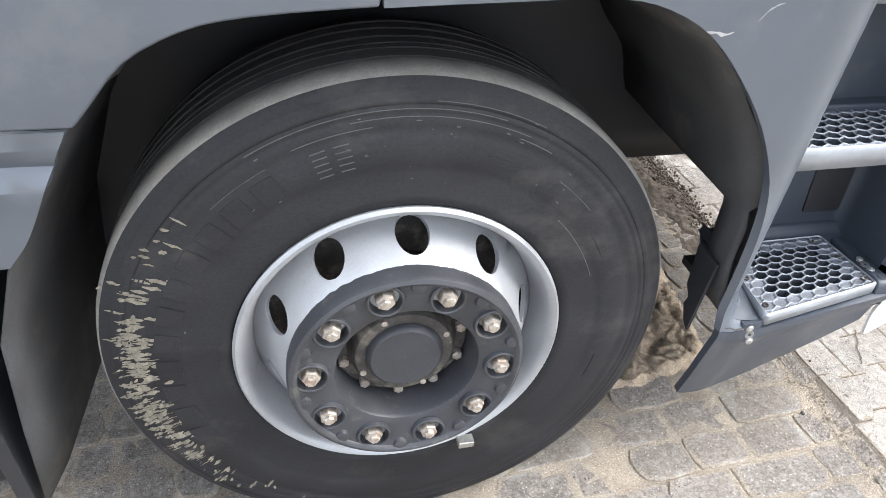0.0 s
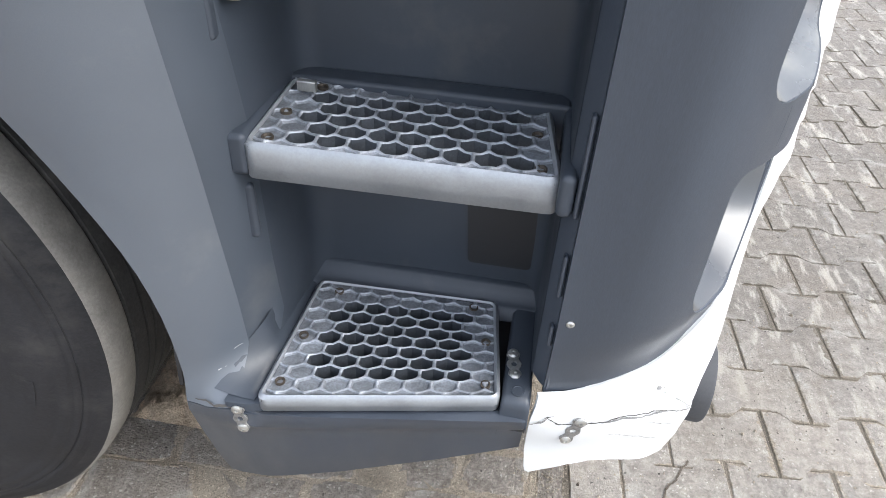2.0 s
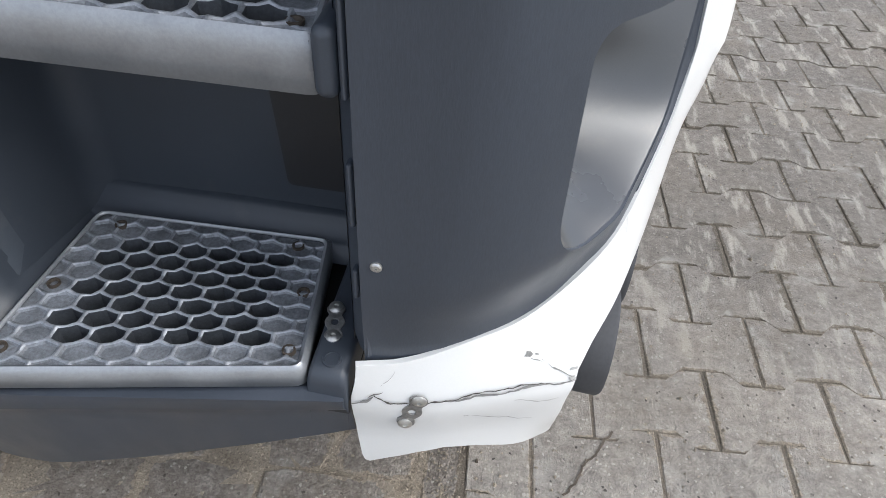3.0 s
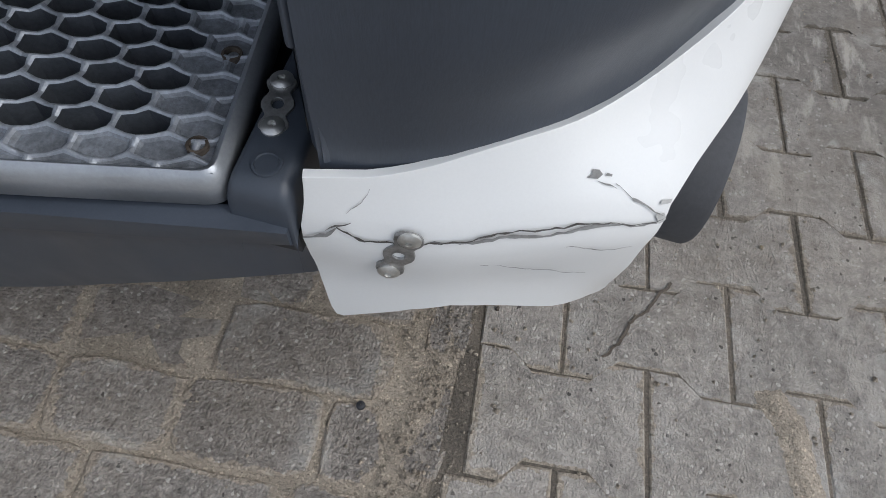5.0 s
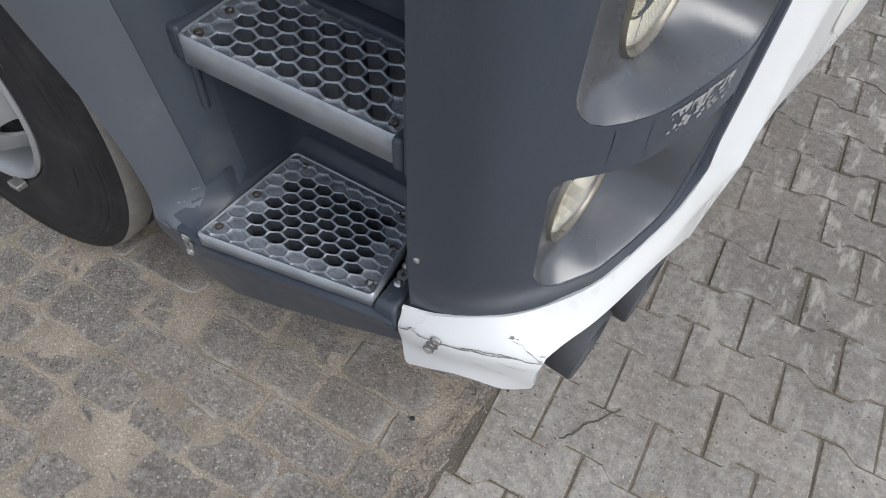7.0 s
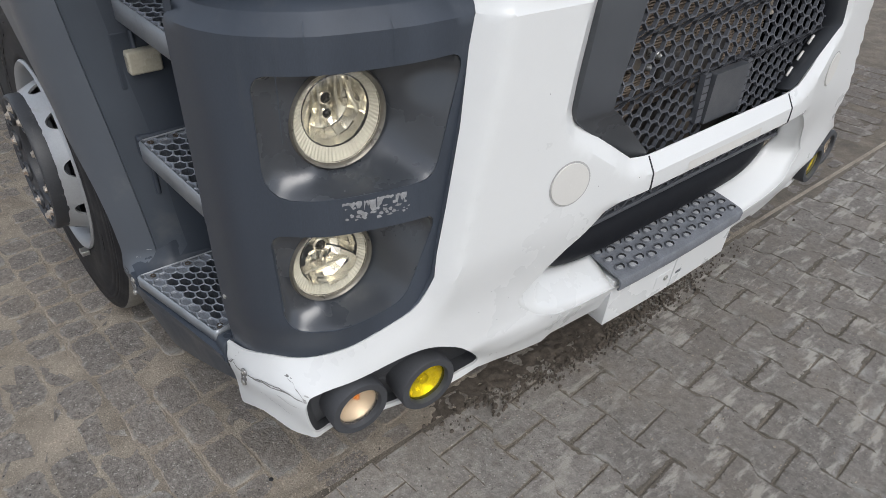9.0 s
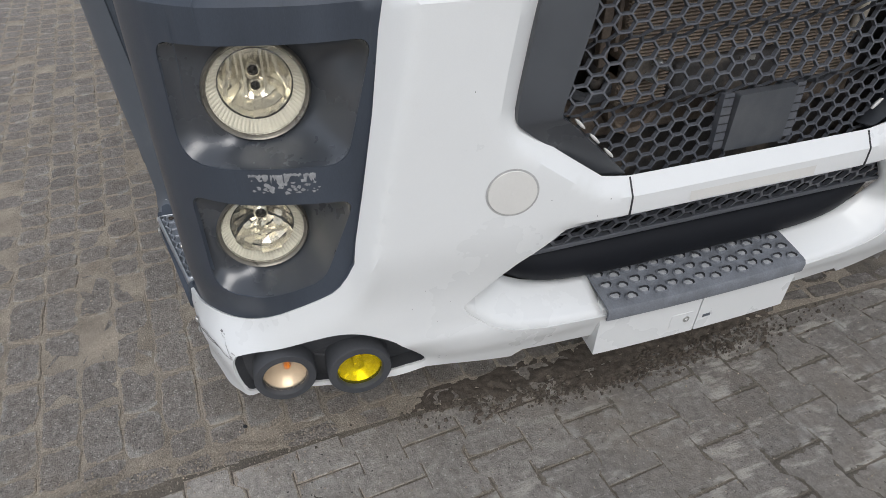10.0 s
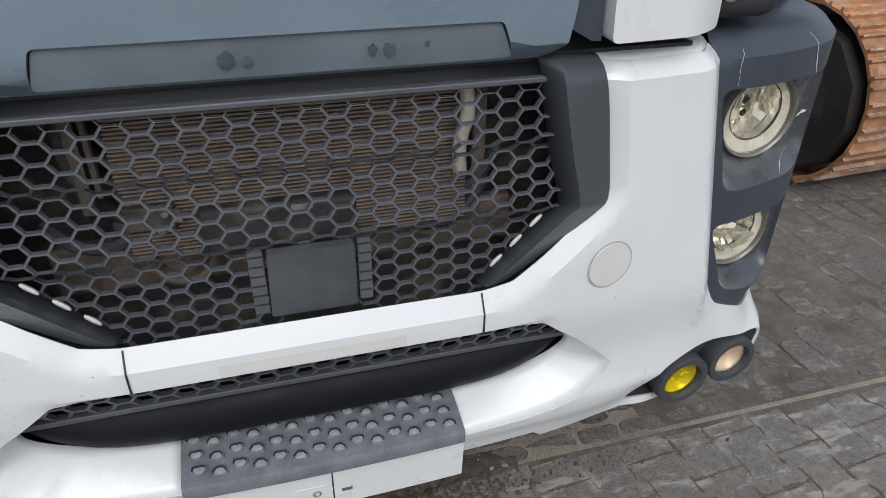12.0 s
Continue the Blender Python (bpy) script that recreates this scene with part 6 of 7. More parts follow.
for u0, z0, r in ((-0.074, 1.25, 0.012), (-0.048, 1.246, 0.008), (0.122, 1.252, 0.009), (0.146, 1.25, 0.011), (0.2, 1.255, 0.005)):
    blot = [(u0 + r * rng.uniform(0.6, 1.2) * math.cos(a), z0 + r * rng.uniform(0.6, 1.2) * math.sin(a)) for a in np.linspace(0, 2 * math.pi, 14, endpoint=False)]
    v, q = sheet(blot, [], lambda u, z: band(u, z, -0.0062 + 0.03 * smoothstep(1.246, 1.212, z)), 0.006, 0.004)
    mesh_ob("smudge", v, q, SMUDGE, front_band, "dark smudge on the recessed plate", out=(1, 0, 0), smooth=False)
for sg in (1, -1):
    v, q = sheet([(0.425, 1.26), (0.47, 1.235), (0.485, 1.235), (0.475, 1.5), (0.435, 1.5)], [], lambda u, z: (1.425, -u, z), 0.03)
    mesh_ob("corner_trim", v, q, GREY, truck, "grey trim beside the front panel", sg=sg, out=(1, 0, 0), solid=0.04, bevel=0.012, seg=3)
    v, q = sheet(rounded([(0.49, 1.236), (0.7, 1.24), (0.69, 1.5), (0.478, 1.5)], 0.012), [], lambda u, z: (1.452 - 0.6 * max(0, u - 0.62) ** 1.5 * 3, -u, z), 0.02)
    mesh_ob("cab_corner", v, q, WHITE, truck, "white painted cab corner panel", sg=sg, out=(1, 0, 0), solid=0.15, bevel=0.008, seg=3)
    v, q = box((1.2, -0.86, 1.235), (1.37, -0.71, 1.42))
    mod = mesh_ob("corner_module", v, q, BLACK, truck, "black plastic corner module with a round socket", sg=sg, bevel=0.03, seg=4)
    v, q = lathe([(0.016, -0.002), (0.016, 0.003), (0.012, 0.005), (0.009, 0.002), (0.0005, 0.002)], 24, (1.372, -0.745, 1.285), (1, 0, 0))
    mesh_ob("socket", v, q, STEEL, mod, "round steel socket", sg=sg)
    # top of the white pillar
    v, q = loft([[front(ls(-y), 1.196, -0.002), tuple(np.array(front(ls(-y), 1.197, -0.012)) + np.array([0, 0, 0.007])), (1.28, -y, 1.207)] for y in np.linspace(0.5, 0.738, 12)], closed=False)
    mesh_ob("pillar_top", v, q, WHITE, bumper, sg=sg, out=(0, 0, 1), solid=0.008)
v, q = box((1.15, -0.68, 1.19), (1.385, 0.68, 1.211))
mesh_ob("front_gap", v, q, BLACK, truck, "black gap between grille and front panel")
v, q = box((-0.75, -1.2, 1.3), (1.3, 1.2, 2.9))
mesh_ob("cab", v, q, WHITE, truck, "white painted truck cab", bevel=0.08, seg=4)
v, q = box((-0.75, -0.7, 1.22), (1.2, 0.7, 1.3))
mesh_ob("cab_floor", v, q, ENGINE, truck)
v, q = box((-5.4, -0.45, 0.75), (1.15, -0.36, 1.02))
mesh_ob("chassis_rail", v, q, ENGINE, truck, bevel=0.01)
v, q = box((-5.4, 0.36, 0.75), (1.15, 0.45, 1.02))
mesh_ob("chassis_rail", v, q, ENGINE, truck, bevel=0.01)
v, q = box((-0.5, -0.35, 0.55), (1.1, 0.35, 1.22))
mesh_ob("engine", v, q, ENGINE, truck, bevel=0.05)
v, q = box((-0.06, -1.0, 0.42), (0.06, 1.0, 0.52))
mesh_ob("front_axle", v, q, ENGINE, truck, bevel=0.02)
for sg in (1, -1):
    v, q = box((-2.9, -1.235, 0.32), (-1.33, -0.75, 1.05))
    tank = mesh_ob("side_tank_cover", v, q, BLACK, truck, "dark plastic side cover along the chassis", sg=sg, bevel=0.04, seg=3)
    v, q = box((-1.75, -1.262, 0.5), (-1.62, -1.236, 0.54))
    mesh_ob("side_marker", v, q, AMBER, tank, "amber side marker lamp", sg=sg, bevel=0.006)


# ---- wheels ----
def wheel(cx, sg, zc=0.51):
    c = (cx, 0, zc)

    def L(profile, seg=72):
        return lathe([(r, a) for r, a in profile], seg, c, (0, -1, 0))

    def disc_y(r):
        return float(np.interp(r, [0.16, 0.2, 0.21, 0.25, 0.262], [1.272, 1.268, 1.255, 1.165, 1.15]))

    circ = lambda R, n, a0=0.0: [(R * math.cos(a0 + t), R * math.sin(a0 + t)) for t in np.linspace(0, 2 * math.pi, n, endpoint=False)]
    vents = []
    for i in range(10):
        a = radians(85.5 + 36 * i)
        vents.append([((0.2325 + 0.0165 * math.cos(t)) * math.cos(a) - 0.0295 * math.sin(t) * math.sin(a), (0.2325 + 0.0165 * math.cos(t)) * math.sin(a) + 0.0295 * math.sin(t) * math.cos(a)) for t in np.linspace(0, 2 * math.pi, 20, endpoint=False)])
    v, q = sheet(circ(0.262, 90), [circ(0.15, 60)] + vents, lambda a, b: (cx + a, -disc_y(math.hypot(a, b)), zc + b), 0.014, 0.008)
    wh = mesh_ob("wheel", v, q, SILVER, truck, "silver painted steel truck wheel with ten vent holes", sg=sg, out=(0, -1, 0), solid=0.008, bevel=0.0015)
    v, q = L([(0.262, 0.95), (0.258, 1.10), (0.264, 1.17), (0.272, 1.2), (0.276, 1.215), (0.283, 1.226), (0.291, 1.229), (0.296, 1.223), (0.294, 1.2), (0.285, 1.19), (0.27, 1.1), (0.27, 0.95)], 96)
    mesh_ob("rim", v, q, SILVER, wh, "silver rim flange with chipped paint", sg=sg)
    prof = [(0.29, 1.19), (0.294, 1.216), (0.304, 1.223), (0.318, 1.2245), (0.322, 1.2225), (0.36, 1.2285), (0.366, 1.2265), (0.372, 1.2285), (0.424, 1.226), (0.428, 1.223), (0.436, 1.2245), (0.45, 1.222), (0.4525, 1.2195), (0.456, 1.221), (0.463, 1.2195), (0.465, 1.2165), (0.468, 1.218), (0.475, 1.2165), (0.477, 1.2135), (0.484, 1.2145), (0.486, 1.211), (0.497, 1.2085), (0.503, 1.204)]
    v, q = L(prof, 128)
    mesh_ob("tyre", v, q, RUBBER_T, wh, "worn dusty truck tyre with scuffed sidewall", sg=sg, sharp=70)
    v, q = L([(0.503, 1.204), (0.507, 1.199), (0.5105, 1.185), (0.511, 1.153), (0.5095, 1.15), (0.5, 1.148)], 128)
    mesh_ob("shoulder_rib", v, q, TREADRUB, wh, "dusty worn shoulder of the tread", sg=sg, sharp=30)
    tr = [(0.5, 1.148), (0.5, 1.145), (0.5105, 1.143)]
    for y in (1.112, 1.09, 1.06, 1.02, 0.985):
        d = 0.003 if y > 1.08 else 0.005
        tr += [(0.512, y + d), (0.501, y + d - 0.001), (0.501, y - d + 0.001), (0.512, y - d)]
    tr += [(0.508, 0.95), (0.49, 0.92), (0.4, 0.9), (0.29, 0.93)]
    v, q = L(tr, 128)
    mesh_ob("tread", v, q, TREADDARK, wh, "dark grooved tread", sg=sg, sharp=30)
    v, q = L([(0.257, 1.0), (0.257, 1.12), (0.25, 1.128), (0.15, 1.13)], 48)
    mesh_ob("brake_drum", v, q, HUBM, wh, "brown dusty brake drum behind the vent holes", sg=sg)
    # moulded letters turned into raised bars, and scuffs on the sidewall
    side_y = lambda r: float(np.interp(r, [p[0] for p in prof], [p[1] for p in prof]))

    def arc(name, r0, r1, a0, a1, off, material, parent, n=5):
        rr = []
        for r in np.linspace(r0, r1, 4):
            rr.append([(cx + r * math.cos(a), -side_y(r) - off, zc + r * math.sin(a)) for a in np.linspace(a0, a1, n)])
        base0 = [[(x, y + off + 0.001, z) for x, y, z in rr[0]]]
        base1 = [[(x, y + off + 0.001, z) for x, y, z in rr[-1]]]
        v, q = loft(base0 + rr + base1, closed=False)
        return mesh_ob(name, v, q, material, parent, sg=sg, out=(0, -1, 0), sharp=40)

    for i in range(11):
        a = radians(205 - i * 8.2)
        arc("raised_letter_bar", 0.378, 0.418, a, a - radians(5.2), 0.0014, RUBBER_T, wh)
    for a in (62, 25, -20):
        arc("raised_letter_bar", 0.39, 0.402, radians(a), radians(a + 9), 0.0012, RUBBER_T, wh)
    if sg > 0:
        rg = random.Random(11)
        sv, sq = [], []
        for i in range(330):
            a = radians(rg.gauss(186, 17))
            r0 = rg.gauss(0.452, 0.016)
            ln_, w = rg.uniform(0.006, 0.03), rg.uniform(0.0008, 0.005)
            k = len(sv)
            for t in range(5):
                r = r0 + (t / 4 - 0.5) * ln_
                ww = w * math.sin(math.pi * (t + 0.5) / 5) * rg.uniform(0.6, 1.2)
                for s_ in (-1, 1):
                    aa = a + s_ * ww / r + 0.01 * (t / 4)
                    sv.append((cx + r * math.cos(aa), -side_y(r) - 0.0006 - i * 2e-6, zc + r * math.sin(aa)))
            sq += [(k + 2 * t, k + 2 * t + 1, k + 2 * t + 3, k + 2 * t + 2) for t in range(4)]
        tagged(mesh_ob("sidewall_scuff", sv, sq, SCUFF, wh, out=(0, -1, 0), smooth=False), "pale scuff marks on the tyre wall", kind="stuff")
        for r0, a0, a1 in ((0.448, 64, 100), (0.459, 70, 120), (0.437, 96, 112), (0.47, 62, 84), (0.44, 58, 66), (0.428, 118, 132), (0.41, 40, 52), (0.36, 20, 44)):
            arc("sidewall_scratch", r0, r0 + 0.0012, radians(a0), radians(a1), 0.0006, SCRATCHM, wh, 24)
        for r0, a0 in ((0.4, 101), (0.4, 106)):
            for k in range(5):
                arc("raised_letter_bar", r0 - 0.02 + k * 0.01, r0 - 0.0185 + k * 0.01, radians(a0), radians(a0 + 3.2), 0.0012, SCRATCHM, wh)
        for i in range(26):
            a, r0 = radians(rg.gauss(92, 24)), rg.uniform(0.34, 0.47)
            ln_ = rg.uniform(0.004, 0.02)
            arc("sidewall_scratch", r0, r0 + rg.uniform(0.0008, 0.003), a, a + ln_, 0.0005, SCRATCHM, wh)
    # black ring carrying the nuts in pockets
    v, q = L([(0.205, 1.225), (0.2075, 1.24), (0.208, 1.284), (0.2045, 1.292), (0.198, 1.295), (0.193, 1.293), (0.19, 1.2885)], 80)
    mesh_ob("nut_ring", v, q, RINGM, wh, "black protective nut ring", sg=sg)
    nuts_at = [(0.1675 * math.cos(radians(103.5 - 36 * i)), 0.1675 * math.sin(radians(103.5 - 36 * i))) for i in range(10)]
    pockets = [[(a + 0.0265 * math.cos(t), b + 0.0265 * math.sin(t)) for t in np.linspace(0, 2 * math.pi, 18, endpoint=False)] for a, b in nuts_at]
    v, q = sheet(circ(0.1905, 70), [circ(0.128, 50)] + pockets, lambda a, b: (cx + a, -float(np.interp(math.hypot(a, b), [0.128, 0.14, 0.18, 0.1905], [1.276, 1.281, 1.284, 1.2885])), zc + b), 0.014, 0.008)
    mesh_ob("ring_face", v, q, RINGM, wh, sg=sg, out=(0, -1, 0))
    v, q = L([(0.128, 1.276), (0.125, 1.27), (0.124, 1.2)], 60)
    mesh_ob("ring_bore", v, q, RINGM, wh, sg=sg)
    for i, (a, b) in enumerate(nuts_at):
        pc = (cx + a, -1.266, zc + b)
        v, q = lathe([(0.0325, 0.0155), (0.0312, 0.0225), (0.0292, 0.0238), (0.0268, 0.0225), (0.0252, 0.017), (0.0245, 0.0), (0.001, 0.0)], 24, pc, (0, -1, 0))
        mesh_ob("nut_pocket", v, q, RINGM, wh, sg=sg)
        v, q = lathe([(0.0205, 0.0), (0.0195, 0.006), (0.0165, 0.007), (0.0165, 0.022), (0.0148, 0.0255), (0.0105, 0.026), (0.01, 0.031), (0.0085, 0.033), (0.0005, 0.0335)], 6, pc, (0, -1, 0), (a, 0, b))
        mesh_ob("wheel_nut", v, q, NUTM, wh, "worn steel wheel nut", sg=sg, smooth=False)
        a2 = radians(85.5 - 36 * i)
        p0 = (cx + 0.189 * math.cos(a2), -1.287, zc + 0.189 * math.sin(a2))
        v, q = lathe([(0.015, -0.004), (0.0125, 0.004), (0.006, 0.006), (0.0005, 0.006)], 12, p0, (0, -1, 0))
        mesh_ob("ring_boss", v, q, RINGM, wh, sg=sg)
    v, q = L([(0.126, 1.2), (0.12, 1.208), (0.101, 1.21), (0.098, 1.213), (0.094, 1.232), (0.088, 1.239), (0.076, 1.241), (0.071, 1.24), (0.066, 1.238)], 56)
    mesh_ob("hub", v, q, HUBM, wh, "dirty greasy wheel hub with bolts", sg=sg)
    v, q = L([(0.07, 1.24), (0.0675, 1.25), (0.062, 1.2545), (0.03, 1.252), (0.0005, 1.251)], 48)
    mesh_ob("hub_cap", v, q, RINGM, wh, "dark round hub cap", sg=sg)
    for i in range(10):
        a = radians(36 * i + 14)
        v, q = lathe([(0.0105, -0.002), (0.0105, 0.012), (0.008, 0.015), (0.0005, 0.0152)], 6, (cx + 0.111 * math.cos(a), -1.209, zc + 0.111 * math.sin(a)), (0, -1, 0))
        mesh_ob("hub_bolt", v, q, NUTM, wh, sg=sg, smooth=False)
    for i in range(4):
        a = radians(90 * i + 25)
        v, q = lathe([(0.006, -0.002), (0.006, 0.004), (0.003, 0.005), (0.0005, 0.004)], 10, (cx + 0.083 * math.cos(a), -1.2395, zc + 0.084 * math.sin(a)), (0, -1, 0))
        mesh_ob("cap_screw", v, q, NUTM, wh, sg=sg)
    v, q = box((cx + 0.112, -1.25, zc - 0.279), (cx + 0.145, -1.226, zc - 0.264))
    mesh_ob("balance_weight", v, q, STEEL, wh, "small steel balance weight on the rim edge", sg=sg, bevel=0.002)
    return wh


steered = wheel(0.007, 1, 0.504)
pivot = Vector((0.007, -1.2355, 0.504))
steered.matrix_basis = Matrix.Translation(pivot + Vector((0, -0.004, 0))) @ Matrix.Rotation(0.0224, 4, "Z") @ Matrix.Rotation(-0.031, 4, "X") @ Matrix.Translation(-pivot)
wheel(0.0, -1)
for sg in (1, -1):
    wheel(-3.6, sg)

# ---- crawler track beyond the truck ----
track = tagged(new("crawler_track"), "rusty steel crawler track standing on the paving", "crawler track")
TW, TR = 0.9, 0.405
tdir = Vector((-0.05, 1.0, 0)).normalized()
tfwd = Vector((1.0, 0.05, 0)).normalized()


def shoe_mesh():
    prof = [(-0.062, 0.0), (-0.062, 0.012), (-0.05, 0.016), (-0.046, 0.034), (-0.036, 0.036), (-0.032, 0.016), (0.02, 0.014), (0.024, 0.03), (0.032, 0.031), (0.038, 0.013), (0.062, 0.01), (0.062, 0.0)]
    n = len(prof)
    v = [(a, -TW / 2, b) for a, b in prof] + [(a, TW / 2, b) for a, b in prof]
    q = [(i, (i + 1) % n, n + (i + 1) % n, n + i) for i in range(n)] + [tuple(range(n))[::-1], tuple(range(n, 2 * n))]
    me = bpy.data.meshes.new("track_shoe")
    me.from_pydata(v, [], q)
    me.materials.append(RUST)
    me.materials.append(RUSTBAR)
    me.polygons.foreach_set("material_index", [1 if i in (3, 4, 7, 8) else 0 for i in range(len(q))])
    return me


shoe = shoe_mesh()
spots = []
for i in range(13):
    a = radians(-92 + i * 184 / 12)
    spots.append((TR * math.cos(a), TR + TR * math.sin(a) + 0.04, a))
for i in range(14):
    spots.append((-0.126 * (i + 0.6), 2 * TR + 0.04, math.pi / 2)), spots.append((-0.126 * (i + 0.6), 0.04, -math.pi / 2))
base = Vector((-0.2, 2.44, 0)) + tdir * (TW / 2)
for fw, z, a in spots:
    ob = new("track_shoe", shoe)
    ob.parent = track
    nrm = tfwd * math.cos(a) + Vector((0, 0, 1)) * math.sin(a)
    along = nrm.cross(tdir)
    m = Matrix((along, tdir, nrm)).transposed().to_4x4()
    m.translation = base + tfwd * fw + Vector((0, 0, z))
    ob.matrix_world = m
v, q = lathe([(0.35, -0.3), (0.37, 0.0), (0.35, 0.04), (0.22, 0.05), (0.14, 0.07), (0.09, 0.1), (0.001, 0.1)], 11, (-0.2, 2.47, 0.43), (0.05, -1, 0))
mesh_ob("idler_wheel", v, q, SOOT, track, "blackened idler wheel", smooth=False)
v, q = box((-1.7, -0.4, 0.1), (-0.1, 0.3, 0.72))
ob = mesh_ob("track_frame", v, q, SOOT, track, bevel=0.03)
m = Matrix((tfwd, tdir, Vector((0, 0, 1)))).transposed().to_4x4()
m.translation = base
ob.matrix_world = m

# ---- ground ----

ROT = radians(4.6)
CU, SU = math.cos(ROT), math.sin(ROT)


def uv_xy(u, w):
    return (u * CU - w * SU, u * SU + w * CU)


v, q = [], []
R = 400.0
ground = tagged(mesh_ob("ground", [(-R, -R, -0.0044), (R, -R, -0.0044), (R, R, -0.0044), (-R, R, -0.0044)], [(0, 1, 2, 3)], SAND, smooth=False), "sandy bedding between worn paving stones", "ground", kind="structure")

# darker bedding under the interlocking pavers
mesh_ob("paver_bedding", [(1.215, -60, -0.0030), (60, -60, -0.0030), (60, 60, -0.0030), (1.18, 60, -0.0030)], [(0, 1, 2, 3)], BED, ground, "dark dirty joints between the pavers", smooth=False)
# the same dirt between the setts on the far side of the truck
mesh_ob("sett_bedding", [(-40, 0.95, -0.0041), (1.18, 0.95, -0.0041), (1.1, 40, -0.0041), (-40, 40, -0.0041)], [(0, 1, 2, 3)], BED, ground, "dark dirty joints between the setts", smooth=False)

PU, PV, GAP, AMP = 0.2157, 0.1418, 0.0028, 0.0125
U0, W0 = 1.345, -1.187


def prism(poly, h, ch, rng, rough=0.0):
    """A paving stone: outline, chamfered top, walls down to the bedding."""
    p = np.asarray(poly, float)
    c = p.mean(0)
    n = len(p)
    inner = c + (p - c) * (1 - ch / np.linalg.norm(p - c, axis=1)[:, None])
    z1 = [(-ch * 0.6 - rough * rng.random()) for _ in range(n)]
    z2 = [(-rough * 0.6 * rng.random()) for _ in range(n)]
    v = [(a, b, -h) for a, b in p] + [(a, b, z) for (a, b), z in zip(p, z1)] + [(a, b, z) for (a, b), z in zip(inner, z2)]
    q = [(i, (i + 1) % n, n + (i + 1) % n, n + i) for i in range(n)] + [(n + i, n + (i + 1) % n, 2 * n + (i + 1) % n, 2 * n + i) for i in range(n)]
    v.append((c[0], c[1], 0.0 - rough * 0.3))
    q += [(2 * n + i, 2 * n + (i + 1) % n, 3 * n) for i in range(n)]
    rim = [0.0] * (2 * n) + [0.05] * n + [1.0]
    return v, q, rim


def bone(rng):
    """Outline of an interlocking paver, wide at both ends."""
    L, w, a = PU / 2 - GAP / 2 - rng.uniform(0.0, 0.002), PV / 2 - GAP / 2, AMP
    b = [(-L, w + a), (-L + 0.041, w + a), (-L + 0.067, w - a), (L - 0.067, w - a), (L - 0.041, w + a), (L, w + a)]
    pts = b + [(x, -y) for x, y in b[::-1]]
    return [(x + rng.uniform(-1, 1) * 0.0013, y + rng.uniform(-1, 1) * 0.0013) for x, y in pts[::-1]]


def cut_at(poly, x0):
    """The part of an outline beyond a straight cut."""
    res = []
    for i in range(len(poly)):
        a, b = poly[i - 1], poly[i]
        if (a[0] > x0) != (b[0] > x0):
            t = (x0 - a[0]) / (b[0] - a[0])
            res.append((x0, a[1] + t * (b[1] - a[1])))
        if b[0] > x0:
            res.append(b)
    return res


def stone_mesh(name, v, q, rim, material):
    me = bpy.data.meshes.new(name)
    me.from_pydata(v, [], q)
    me.materials.append(material)
    me.attributes.new("rim", "FLOAT", "POINT").data.foreach_set("value", rim)
    return me


rng = random.Random(3)
pavers = [stone_mesh("paver", *prism(bone(rng), 0.02, 0.003, rng, 0.0012), PAVE) for _ in range(8)]
rest_v, rest_q, rest_r = [], [], []
near, far = [], []
for j in range(-30, 52):
    for i in range(-4, 26):
        u = U0 + PU * (i + 0.5 + 0.5 * (j % 2))
        w = W0 + PV * j
        x, y = uv_xy(u, w)
        if x < 1.12 or x > 5.5 or not -3.6 < y < 5.2:
            continue
        (near if x < 2.5 and -2.0 < y < 1.75 else far).append((u, w))
near.sort(key=lambda p: abs(uv_xy(*p)[0] - 1.6) + 0.55 * abs(uv_xy(*p)[1] + 0.6))
near, more = near[:290], near[290:]
for u, w in near:
    x, y = uv_xy(u, w)
    if x < 1.33:
        own = cut_at(bone(rng), 1.212 - x)
        if len(own) < 4 or max(p[0] for p in own) - min(p[0] for p in own) < 0.03:
            continue
        ob = new("paver", stone_mesh("paver", *prism(own, 0.02, 0.003, rng, 0.0012), PAVE))
        ob.parent = ground
        ob.matrix_world = pose(x, y, rng.uniform(-0.0012, 0.001), 0, 0, math.degrees(ROT))
        continue
    ob = new("paver", rng.choice(pavers))
    ob.parent = ground
    ob.matrix_world = pose(x, y, rng.uniform(-0.0012, 0.001), rng.uniform(-0.3, 0.3), rng.uniform(-0.3, 0.3), math.degrees(ROT) + rng.uniform(-0.5, 0.5) + 180 * rng.randint(0, 1))
for u, w in far + more:
    x, y = uv_xy(u, w)
    own = cut_at(bone(rng), 1.212 - x) if x < 1.33 else bone(rng)
    if len(own) < 4:
        continue
    a, b, c = prism(own, 0.02, 0.003, rng, 0.0012)
    rest_r += c
    k = len(rest_v)
    dz = rng.uniform(-0.0012, 0.001)
    for p in a:
        xx, yy = uv_xy(u + p[0], w + p[1])
        rest_v.append((xx, yy, p[2] + dz))
    rest_q += [tuple(t + k for t in fc) for fc in b]
tagged(mesh_ob("far_pavers", rest_v, rest_q, PAVE_R, ground, smooth=False, rim=rest_r), "grey interlocking concrete pavers further off", kind="stuff")

# older, rougher setts in straight rows beside and under the truck
rest_v, rest_q, rest_r = [], [], []
near, far = [], []
ROW = 0.104
